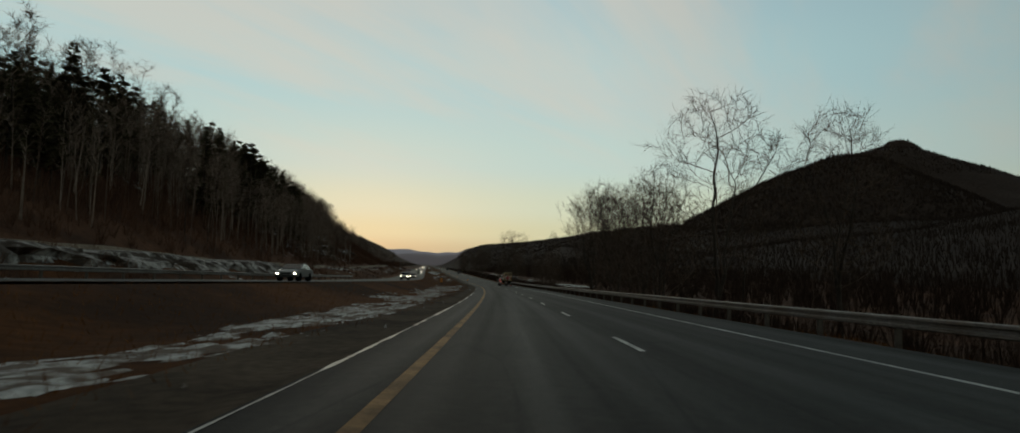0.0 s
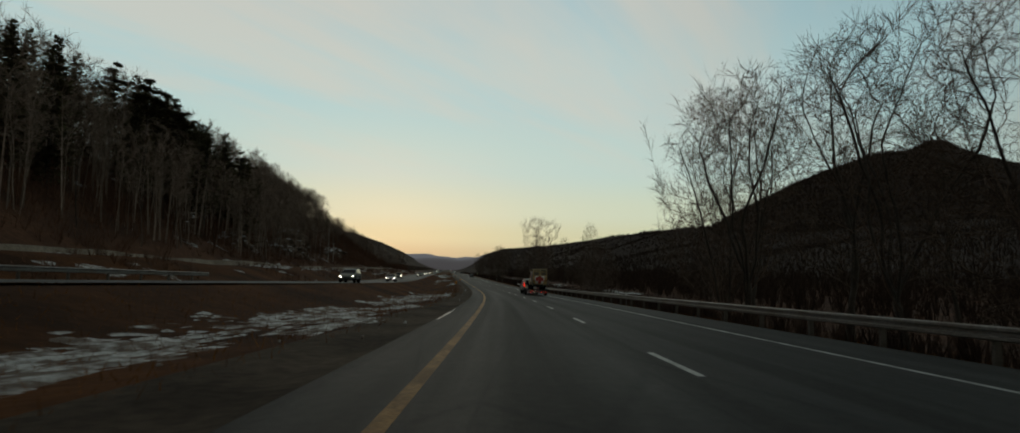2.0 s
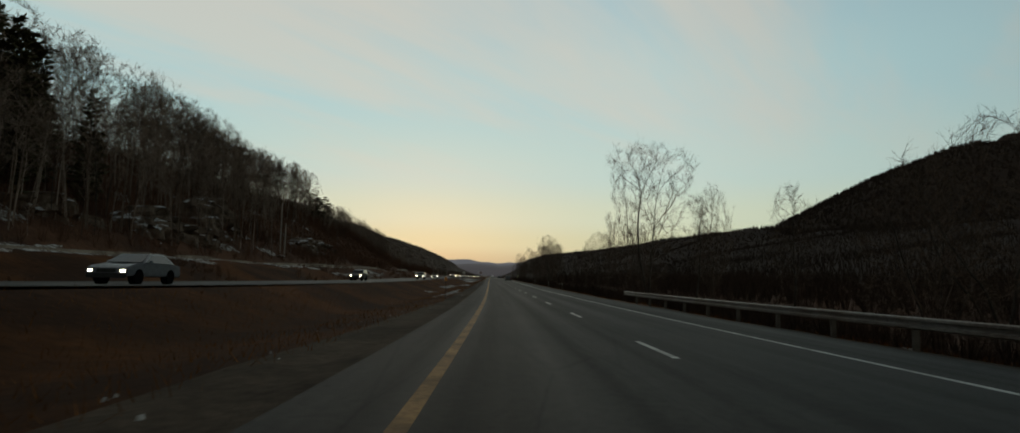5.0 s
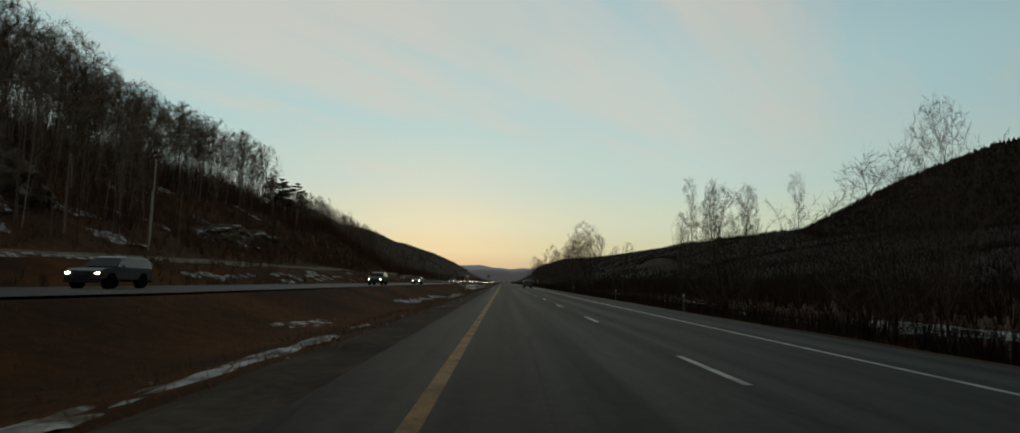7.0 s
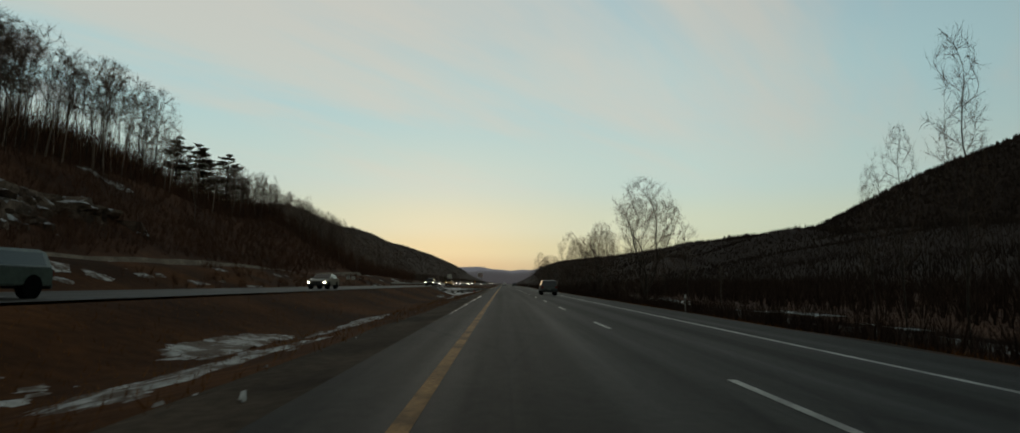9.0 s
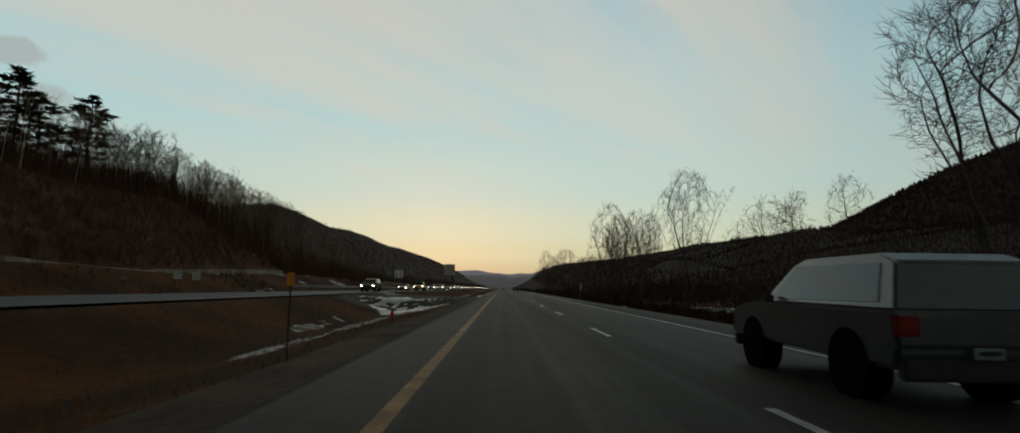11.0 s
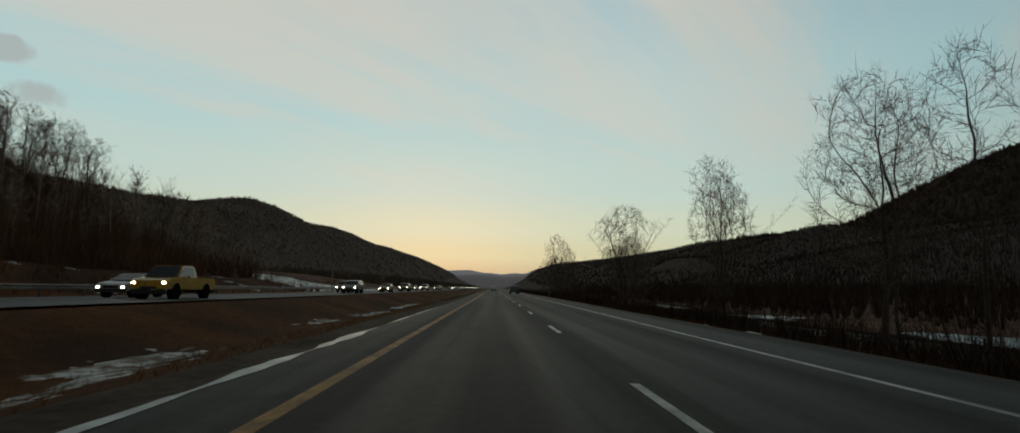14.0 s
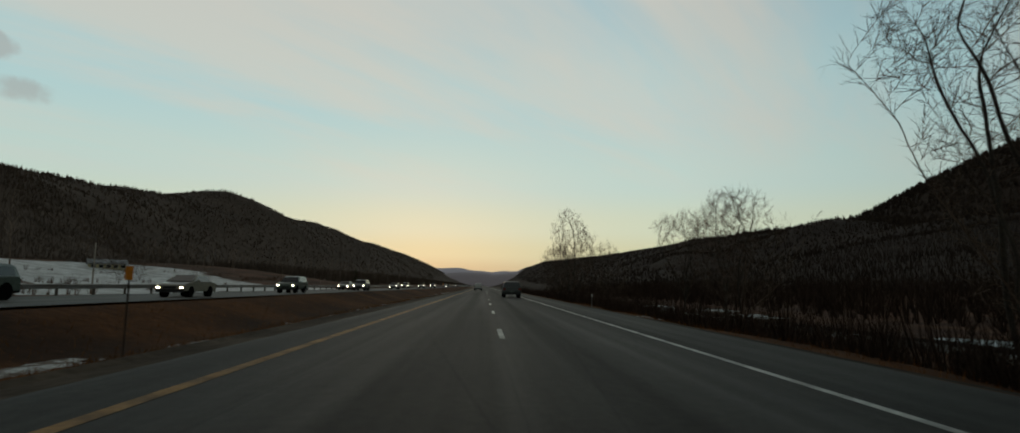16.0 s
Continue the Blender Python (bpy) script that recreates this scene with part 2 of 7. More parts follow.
M_GROUND = ground_material()
# Ground under the far woods: lightened for haze, then darkened for shade.
M_CANOPY_HAZED = mat("hazed_canopy", (0.112, 0.082, 0.065), 0.95, second=(0.084, 0.062, 0.050), scale=0.01, fine=0.12, bump=0.3, bump_scale=0.15, spec=0.05)
M_CANOPY_SHADED = mat("shaded_canopy", (0.056, 0.0395, 0.0317), 0.95, second=(0.044, 0.0311, 0.0252), scale=0.01, fine=0.12, bump=0.3, bump_scale=0.15, spec=0.05)
M_LITTER = mat("forest_litter", (0.130, 0.064, 0.038), 0.95, second=(0.067, 0.036, 0.024), scale=0.10, fine=1.6, amount=0.7, bump=0.8, bump_scale=4, spec=0.05)
M_CINDER = mat("cinder_verge", (0.050, 0.038, 0.029), 0.95, second=(0.024, 0.018, 0.014), scale=0.35, fine=5, bump=0.7, bump_scale=25, spec=0.05)
M_GRAVEL = mat("gravel_verge", (0.105, 0.078, 0.056), 0.95, second=(0.036, 0.026, 0.019), scale=0.35, fine=5, bump=0.7, bump_scale=25, spec=0.05)


# ---- mesh helpers ----
def part(name, bm, material, parent=None, label=""):
    """Links a bmesh as one mesh object, under a thing or a part."""
    me = bpy.data.meshes.new(name)
    bm.to_mesh(me)
    bm.free()
    me.materials.append(material)
    ob = new(name, me)
    if parent:
        ob.parent = parent
    if label:
        ob["label"] = label
    return ob


def mesh_part(name, verts, faces, material, parent=None, label="", smooth=False):
    me = bpy.data.meshes.new(name)
    me.from_pydata(verts, [], faces)
    me.materials.append(material)
    if smooth:
        me.polygons.foreach_set("use_smooth", [True] * len(me.polygons))
    me.update()
    ob = new(name, me)
    if parent:
        ob.parent = parent
    if label:
        ob["label"] = label
    return ob


def strip(name, y0, y1, edges, material, step=4.0, lift=0.0, zf=None):
    """A ribbon along the road: edges are functions or numbers giving the offsets across."""
    ys = list(np.arange(y0, y1, step)) + [y1]
    verts, faces = [], []
    k = len(edges)
    for y in ys:
        for e in edges:
            o = e(y) if callable(e) else e
            verts.append((xref(y) + o, y, (zf or road_z)(y, o) + lift))
    for i in range(len(ys) - 1):
        for j in range(k - 1):
            a = i * k + j
            faces.append((a, a + 1, a + k + 1, a + k))
    ob = mesh_part(name, verts, faces, material)
    uv = ob.data.uv_layers.new(name="UVMap")
    across = np.array([(v[0] - xref(v[1]), v[1]) for v in verts])
    loops = np.array([v for f in faces for v in f])
    uv.data.foreach_set("uv", across[loops].ravel())
    return ob


# ---- lie of the land ----
def lerp(pairs):
    a, b = [p[0] for p in pairs], [p[1] for p in pairs]
    return lambda v: float(np.interp(v, a, b))


def smooth(a, b, v):
    t = min(1.0, max(0.0, (v - a) / (b - a)))
    return t * t * (3 - 2 * t)


def road_z(y, o):
    return zref(y) - 0.015 * o


opp_above = lerp([(-100, 1.0), (130, 1.05), (250, 0.5), (430, 0.45), (520, 0.2), (700, 0.1)])


def opp_z(y):
    return zref(y) + opp_above(y)


left_line = lerp([(-100, -3.8), (400, -3.8), (520, -3.65), (6000, -3.65)])
right_line = lerp([(-100, 3.9), (20, 3.95), (75, 4.0), (150, 3.6), (220, 3.35), (300, 3.45), (380, 3.65), (460, 3.7), (520, 3.8), (6000, 3.8)])
right_crest = lerp([(-600, 70), (700, 75), (1000, 85), (1260, 94), (1400, 116), (1700, 118), (2900, 120), (4500, 140)])
left_crest = lerp([(-600, 60), (700, 90), (1000, 128), (1277, 141), (1700, 158), (1800, 180), (1857, 195), (1940, 190), (2040, 170), (2312, 172), (3000, 150), (3600, 135), (4500, 120)])
near_hill = lerp([(-600, 1.0), (525, 1.0), (545, 0.9), (568, 0.45), (594, 0.0), (6000, 0.0)])
brow = lerp([(-600, 15), (90, 15), (150, 19), (200, 23.5), (400, 23.5), (440, 20.5), (500, 20.5), (560, 21.5), (620, 20)])
left_foot = lerp([(-600, 240), (1500, 240), (3450, 40)])
right_foot = lerp([(-600, 90), (1500, 90), (3450, 15)])
right_head = lerp([(-600, 620), (1500, 620), (3450, 330)])
ditch = lerp([(-600, 0.85), (90, 0.85), (200, 1.45), (520, 1.45), (620, 1.3), (1500, 0.9)])
field = lerp([(-600, 0), (545, 0), (620, 1), (6000, 1)])


def knob_hill(y, x):
    """The mountain with a small round knob on its top."""
    r = math.hypot(x - 2357, y - 2777)
    return 500 * math.exp(-(r / 1100) ** 2) + 112 * math.exp(-(r / 400) ** 2) + 80 * math.exp(-(math.hypot(x - 2020, y - 2600) / 260) ** 2) + 62 * math.exp(-(r / 95) ** 4) - 3


spur_line = lerp([(400, 60), (600, 90), (679, 130), (757, 176), (850, 227), (950, 271), (1067, 316), (1150, 306), (1300, 240), (1500, 180), (1900, 150), (2600, 150)])


def spur(y, x):
    """The mountain's near shoulder, which comes down towards the river."""
    return spur_line(x) * math.exp(-((y - 1500) / 420) ** 2)


def hollow(t):
    """The median's ditch: two even slopes that meet in a rounded bottom."""
    a, b = t / 0.56, (1 - t) / 0.44
    return min(a, b) - 0.12 * max(0.0, 1 - abs(a - b) / 0.6) ** 2


def ground_z(y, o):
    """Height of the land at y, o metres right of the dashed line."""
    zo = opp_z(y)
    rough = noise.noise((o * 0.13, y * 0.13, 3.0)) * 0.25
    if o <= -27.5:
        d = -27.5 - o
        a = near_hill(y)
        bank = zo - 0.15 + smooth(2, 13, d) * 2.9 * a - smooth(1, 6, d) * 0.5
        # a steep cut that breaks off at a brow, with nearly level ground behind it
        hill = 0.57 * max(0.0, d - 23) + 0.16 * max(0.0, d - 42)
        top = brow(y) + 0.05 * max(0.0, d - 58)
        over = (hill - top) / 3.0
        hill = a * (top + 3.0 * over - 3.0 * math.log1p(math.exp(min(over, 40.0)))) if over > -6 else a * hill
        snowfield = field(y) * smooth(6, 110, d) * 8.0
        far = smooth(left_foot(y), left_foot(y) + 360, -o) * left_crest(y) * (1 - 0.25 * smooth(620, 1200, -o)) * smooth(150, 800, y - 0.1 * o)
        n = noise.noise((o * 0.02, y * 0.02, 1.0)) * min(4.0, d * 0.06) + noise.noise((o * 0.006, y * 0.006, 5.0)) * min(16.0, max(0, d - 150) * 0.05)
        return max(bank + hill + snowfield, far + zo * 0.5) + n + rough * min(1, d / 4)
    if o < -17.0:
        return zo - 0.14
    if o < -5.6:
        t = (o + 5.6) / -11.4
        return (1 - t) * (zref(y) + 0.06) + t * (zo - 0.1) - ditch(y) * hollow(t) + 0.5 * rough * math.sin(math.pi * t)
    if o < 6.8:
        return road_z(y, o) - 0.12
    d = o - 6.8
    drop = -0.2 - 0.45 * smooth(0, 2.4, d) - 3.0 * smooth(2.4, 13, d)
    far = smooth(right_foot(y), right_head(y), o) * right_crest(y) * (1 - 0.35 * smooth(640, 1300, o))
    far = max(far, knob_hill(y, xref(y) + o), spur(y, xref(y) + o)) if o > 300 else far
    n = noise.noise((o * 0.006, y * 0.006, 8.0)) * min(14.0, max(0, d - 150) * 0.04)
    return zref(y) * (1 - 0.9 * smooth(20, 60, o)) + drop + far + n + rough * min(1.0, d / 3)


def end_rise(y, x):
    """Low land that closes the valley behind the last hills."""
    return smooth(4300, 4750, y) * 60 if y > 4300 else -1000.0


def land_z(y, o):
    return max(ground_z(y, o), end_rise(y, xref(y) + o))


def graded(parts):
    out = []
    for a, b, st in parts:
        out += list(np.arange(a, b, st))
    return out + [parts[-1][1]]


def build_ground():
    ys = graded([(-700, -60, 80), (-60, 720, 4), (720, 1100, 14), (1100, 2560, 35), (2560, 3000, 22), (3000, 4800, 75)])
    os_ = graded([(-2600, -1000, 120), (-1000, -260, 30), (-260, -80, 9), (-80, -27.5, 2.5), (-27.5, -17, 2.1), (-17, -5.6, 1.14), (-5.6, 6.8, 3.1),
                  (6.8, 22, 1.4), (22, 60, 4), (60, 200, 14), (200, 2100, 40), (2100, 2620, 20), (2620, 3400, 130)])
    verts, faces, idx = [], [], []
    k = len(os_)
    for y in ys:
        for o in os_:
            verts.append((xref(y) + o, y, land_z(y, o)))
    for i in range(len(ys) - 1):
        for j in range(k - 1):
            a = i * k + j
            faces.append((a, a + 1, a + k + 1, a + k))
            o, y = os_[j], ys[i]
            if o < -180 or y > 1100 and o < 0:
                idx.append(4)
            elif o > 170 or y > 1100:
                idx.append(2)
            elif o < -40 and y < 556 or o > 10:
                idx.append(1)
            elif -125 < o < -32 and 550 <= y < 645 + 0.9 * (-o - 40):
                idx.append(3)
            elif o < -32 and y >= 550:
                idx.append(1)
            else:
                idx.append(0)
    ob = mesh_part("ground", verts, faces, M_GROUND, smooth=True)
    for m in (M_LITTER, M_CANOPY_SHADED, M_SNOW, M_CANOPY_HAZED):
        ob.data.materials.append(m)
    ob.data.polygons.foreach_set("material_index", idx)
    return ob


tagged(build_ground(), "brown dead grass and leaf litter on valley ground and wooded hills", "ground", kind="structure")
tagged(strip("road", -60, 4200, (lambda y: left_line(y) - 1.2, left_line, 0.0, right_line, lambda y: right_line(y) + 2.4), M_ASPHALT, 6.0),
       "dark grey worn asphalt carriageway with two lanes", "road", kind="structure")
tagged(strip("road_opposite", -200, 4200, (-27.3, -22, -17.2), M_ASPHALT_OLD, 6.0, 0.0, lambda y, o: opp_z(y)), "grey asphalt carriageway for oncoming traffic", "road", kind="structure")
shoulder_edge = lerp([(-60, -7.2), (150, -7.0), (200, -6.5), (380, -6.5), (440, -6.3), (490, -6.0), (1500, -5.9)])
tagged(strip("gravel_shoulder", -60, 1500, (lambda y: shoulder_edge(y) + 0.5 * noise.noise((y * 0.11, 0, 0)), lambda y: (shoulder_edge(y) - 5.6) / 2, -5.6, lambda y: left_line(y) - 1.1), M_GRAVEL, 4.0, 0.03,
             lambda y, o: land_z(y, o) if o < -5.59 else road_z(y, o) - 0.034), "grey-brown gravel verge beside the asphalt", "verge", kind="structure")
tagged(strip("gravel_verge", -60, 1500, (lambda y: right_line(y) + 2.3, lambda y: 7.6 + 0.4 * noise.noise((y * 0.06, 3, 0))), M_CINDER, 3.0, 0.012,
             lambda y, o: max(land_z(y, o), road_z(y, o) - 0.25) if o > 7 else road_z(y, o) - 0.03), "dark cinder verge beside the shoulder", "verge", kind="structure")

M_MUD = mat("muddy_gravel", (0.088, 0.072, 0.052), 0.9, second=(0.042, 0.035, 0.027), scale=0.25, fine=4, amount=0.7, bump=0.6, bump_scale=12, spec=0.1)


def crossover_z(y, o):
    """Fill across the ditch that runs out in a ramp at either side."""
    if o > -5.59:
        return road_z(y, o) - 0.032
    return max(land_z(y, o) + 0.02, road_z(y, o) - 0.06 - 2.0 * (1 - smooth(398, 408, y) * smooth(-430, -421, -y)))


tagged(strip("crossover", 400, 428, [lambda y, k=k: -17.3 + k * 1.14 - (0.7 * noise.noise((y * 0.3, 2, 0)) if k == 0 else 0) for k in range(11)] + [-5.6, -4.8], M_MUD, 1.0, 0.035, crossover_z),
       "muddy grey gravel crossover between the carriageways", "track", kind="structure")


# road paint
tagged(strip("edge_line_yellow", -60, 1500, (lambda y: left_line(y) - 0.09, lambda y: left_line(y) + 0.09), M_YELLOW, 4.0, 0.005), "worn yellow edge line on the asphalt", "road marking", kind="structure")
tagged(strip("edge_line_white", -60, 1500, (lambda y: right_line(y) - 0.07, lambda y: right_line(y) + 0.07), M_WHITE, 4.0, 0.005), "solid white edge line along the shoulder", "road marking", kind="structure")


def dashes():
    s = 14.2 - 12.192 * 4
    while s < 900:
        # the painters' spacing slips a little on the level stretch
        at = s + float(np.interp(s, [310, 380, 425, 460, 490], [0, 1.6, 1.3, 0.3, 0]))
        y1, y0 = y_at(at), y_at(at - 3.05)
        ob = strip("lane_dash", y0, y1, (-0.065, 0.065), M_WHITE, 1.6, 0.006)
        tagged(ob, "white painted lane dash on dark asphalt", "road marking", "lane dashes", "structure")
        s += 12.192


dashes()


# ---- vegetation ----
def tube(verts, faces, pts, radii, sides):
    """A tapered limb through the points."""
    base = len(verts)
    n = len(pts)
    for i, (p, r) in enumerate(zip(pts, radii)):
        d = (pts[min(i + 1, n - 1)] - pts[max(i - 1, 0)]).normalized()
        u = d.orthogonal().normalized()
        v = d.cross(u)
        for k in range(sides):
            a = 2 * math.pi * k / sides
            verts.append(tuple(p + u * (math.cos(a) * r) + v * (math.sin(a) * r)))
    for i in range(n - 1):
        for k in range(sides):
            a, b = base + i * sides + k, base + i * sides + (k + 1) % sides
            faces.append((a, b, b + sides, a + sides))


CROWNS = {
    "oval": lambda t: math.sqrt(max(0.0, 1 - (2 * t - 1) ** 2)) ** 0.8,
    "egg": lambda t: min(1.0, (t / 0.28) ** 0.7) * math.sqrt(max(0.0, 1 - max(0.0, (t - 0.28) / 0.72) ** 2.2)),
    "vase": lambda t: (0.18 + 0.82 * t ** 0.85) * math.sqrt(max(0.0, 1 - max(0.0, (t - 0.8) / 0.2) ** 2)) ** 0.7,
}


def grow_limbs(rs, pos, parent, targets, step, kill, gnarl, lift, heart):
    """Limbs that grow, step by step, towards the free space left in the crown."""
    kids = [0] * len(pos)
    for p in parent[1:]:
        kids[p] += 1
    course = [np.array((0.0, 0.0, 1.0))] + [(pos[i] - pos[parent[i]]) / (np.linalg.norm(pos[i] - pos[parent[i]]) + 1e-9) for i in range(1, len(pos))]
    dist = np.full(len(targets), 1e9)
    near = np.zeros(len(targets), dtype=int)
    fresh = list(range(len(pos)))
    for _ in range(140):
        q = np.array([pos[i] for i in fresh])
        gap = np.linalg.norm(targets[:, None, :] - q[None, :, :], axis=2)
        k = gap.argmin(1)
        best = gap[np.arange(len(targets)), k]
        closer = best < dist
        near[closer] = np.array(fresh)[k[closer]]
        dist = np.minimum(dist, best)
        keep = dist > kill
        targets, dist, near = targets[keep], dist[keep], near[keep]
        if not len(targets) or len(pos) > 5200:
            break
        ids, back = np.unique(near, return_inverse=True)
        pull = np.zeros((len(ids), 3))
        at = np.array([pos[i] for i in ids])
        way = targets - at[back]
        np.add.at(pull, back, way / np.linalg.norm(way, axis=1, keepdims=True))
        pull /= np.linalg.norm(pull, axis=1, keepdims=True) + 1e-9
        hold = np.array([0.75 if kids[i] == 0 else 0.20 for i in ids])[:, None]
        pull += rs.normal(0, gnarl, pull.shape) + hold * np.array([course[i] for i in ids])
        pull[:, 2] += lift
        pull /= np.linalg.norm(pull, axis=1, keepdims=True)
        fresh = []
        for i, p, d in zip(ids, at, pull):
            out = p - heart
            if kids[i] > 2 or d.dot(out) < 0.30 * np.linalg.norm(out) or d.dot(course[i]) < (0.72 if kids[i] == 0 else 0.25):
                continue
            kids[i] += 1
            kids.append(0)
            fresh.append(len(pos))
            course.append(d)
            pos.append(p + d * step * rs.uniform(0.75, 1.2))
            parent.append(int(i))
        if not fresh:
            break
    return pos, parent


def bare_tree_meshes(seed, height, shape, low, wide, fork, leaders, tilt, reach, count, twigs, blade, brush):
    """A trunk up to the fork, leaders that fan out from it, limbs that fill the crown's shape, and twigs on all that is thin."""
    rs = np.random.RandomState(seed)
    h = height
    pos, parent = [np.array((0.0, 0.0, -0.4))], [0]
    step = 0.024 * h

    def climb(last, d, z, wander):
        while pos[last][2] < z:
            d = d + rs.normal(0, wander, 3) * (1, 1, 0.3) + np.array((0, 0, 0.03))
            d /= np.linalg.norm(d)
            pos.append(pos[last] + d * step)
            parent.append(last)
            last = len(pos) - 1
        return last

    top = climb(0, np.array((rs.normal(0, 0.05), rs.normal(0, 0.05), 1.0)), fork * h, 0.04)
    for i in range(leaders):
        a = 6.283 * (i + rs.uniform(-0.3, 0.3)) / leaders
        lean = tilt * rs.uniform(0.55, 1.3)
        start = max(0, top - int(rs.uniform(0, 0.5) * top)) if i else top
        climb(start, np.array((math.cos(a) * lean, math.sin(a) * lean, 1.0)), h * reach * rs.uniform(0.75, 1.1), 0.09)
    pts = []
    while len(pts) < count:
        t = rs.rand()
        z = h * (low + (1 - low) * t)
        r = wide * CROWNS[shape](t)
        if rs.rand() * wide > r + 0.1 * wide:
            continue
        a, f = rs.rand() * 6.283, rs.rand() ** 0.45
        x, y = math.cos(a) * r * f, math.sin(a) * r * f
        if noise.noise((x * 0.5 + seed, y * 0.5, z * 0.5)) > 0.20:
            continue
        pts.append((x, y, z))
    pos, parent = grow_limbs(rs, pos, parent, np.array(pts), step, 0.023 * h if count > 400 else 0.045 * h, 0.07, 0.16, np.array((0, 0, h * max(0.0, fork - 0.12))))
    n = len(pos)
    load, main, heavy = np.zeros(n), [-1] * n, np.zeros(n)
    for i in range(n - 1, 0, -1):
        load[i] = max(load[i], 1.0)
        p = parent[i]
        load[p] += load[i]
        if load[i] > heavy[p]:
            heavy[p], main[p] = load[i], i
    thin, thick = 0.0065 * h / 16, (0.0125 if count > 400 else 0.0085) * h
    power = min(0.62, math.log(thick / thin) / math.log(load[0]))
    radius = thin * np.maximum(load, 1.0) ** power
    big, small = ([], []), ([], [])
    for i in range(n):
        if i and main[parent[i]] == i:
            continue
        chain = [i] if not i else [parent[i], i]
        while main[chain[-1]] >= 0:
            chain.append(main[chain[-1]])
        if len(chain) < 2:
            continue
        r = [float(radius[k]) for k in chain]
        if i:
            r[0] = r[1]
        out, sides = (big, 6) if r[0] > 0.3 * radius[1] else (small, 4 if r[0] > 0.03 else 3)
        tube(out[0], out[1], [Vector(pos[k]) for k in chain], r, sides)
    for i in range(1, n):
        if radius[i] > 3.5 * thin and rs.rand() > 0.25:
            continue
        d = pos[i] - pos[parent[i]]
        d /= np.linalg.norm(d)
        for _ in range(twigs + (1 if main[i] < 0 else 0)):
            side = rs.normal(0, 1, 3)
            side -= d * side.dot(d)
            side /= np.linalg.norm(side)
            a = rs.uniform(0.4, 1.15)
            way = d * math.cos(a) + side * math.sin(a) + np.array((0, 0, 0.12))
            start = pos[i] - d * rs.uniform(0, step)
            length = h * rs.uniform(0.018, 0.05) * brush
            tip, mid = start + way * length, start + way * length * 0.5 + rs.normal(0, 0.06, 3) * length
            across = np.cross(way, rs.normal(0, 1, 3))
            across *= blade / (np.linalg.norm(across) + 1e-9)
            j = len(small[0])
            small[0].extend([tuple(start - across), tuple(start + across), tuple(mid + across * 0.7), tuple(mid - across * 0.7), tuple(tip)])
            small[1].extend([(j, j + 1, j + 2, j + 3), (j + 3, j + 2, j + 4)])
            if count > 400:
                bend = way + rs.normal(0, 0.5, 3)
                small[0].append(tuple(mid + bend * length * 0.45))
                small[1].append((j + 3, j + 2, j + 5))
    k = height / max(v[2] for v in small[0])
    for part_ in (big, small):
        part_[0][:] = [(v[0] * k, v[1] * k, v[2] * k) for v in part_[0]]
    return big, small


def make_tree(seed, height, shape, low, wide, fork, leaders, tilt, reach, count=1700, twigs=3, blade=0.011, brush=1.45, bark=None):
    """A leafless tree: trunk with main limbs, crown of branches and twigs."""
    big, small = bare_tree_meshes(seed, height, shape, low, wide, fork, leaders, tilt, reach, count, twigs, blade, brush)
    root = new("bare_tree")
    mesh_part("trunk", big[0], big[1], bark or M_BARK, root, smooth=True)
    mesh_part("crown", small[0], small[1], M_TWIG, root)
    return tagged(root, "tall leafless tree with grey bark on the brushy bank", "tree", "bare trees")


def make_white_pine(seed, height, width, start):
    """An old white pine: level, layered boughs with gaps between them and tufts of long needles."""
    rng = random.Random(seed)
    root = new("pine_tree")
    v, f, nv, nf = [], [], [], []
    tube(v, f, [Vector((0, 0, -0.4)), Vector((0.15, 0, height * 0.5)), Vector((0.05, 0.1, height))], [height * 0.015, height * 0.010, 0.03], 6)
    z = height * start
    while z < height * 0.99:
        t = (z / height - start) / (1 - start)
        reach = width * (0.55 + 0.9 * t * (1 - t) * 2) * (1.05 - t) ** 0.5
        for b in range(rng.randint(3, 5)):
            a, ln = rng.random() * 6.283, reach * rng.uniform(0.45, 1.15)
            d = Vector((math.cos(a), math.sin(a), rng.uniform(0.0, 0.22)))
            side = Vector((-math.sin(a), math.cos(a), 0))
            base = Vector((0, 0, z + rng.uniform(-0.2, 0.2)))
            tube(v, f, [base, base + d * (ln * 0.9)], [0.05, 0.015], 3)
            for k in range(int(8 + ln * 6)):
                q = base + d * (ln * rng.uniform(0.35, 1.0)) + side * rng.gauss(0, 0.16 * ln) + Vector((0, 0, rng.gauss(0.06, 0.10)))
                for _ in range(3):
                    e = rng.random() * 6.283
                    w = Vector((math.cos(e), math.sin(e), rng.uniform(-0.1, 0.5))) * rng.uniform(0.45, 0.85)
                    u = Vector((-math.sin(e), math.cos(e), rng.uniform(-0.4, 0.4))) * 0.20
                    j = len(nv)
                    nv.extend([tuple(q - u), tuple(q + u), tuple(q + w)])
                    nf.append((j, j + 1, j + 2))
        z += height * 0.055 * rng.uniform(0.8, 1.3)
    mesh_part("trunk", v, f, M_BARK, root, smooth=True)
    mesh_part("crown", nv, nf, M_NEEDLE, root)
    return tagged(root, "old white pine with layered boughs on the brow of the hill", "tree", "pines")


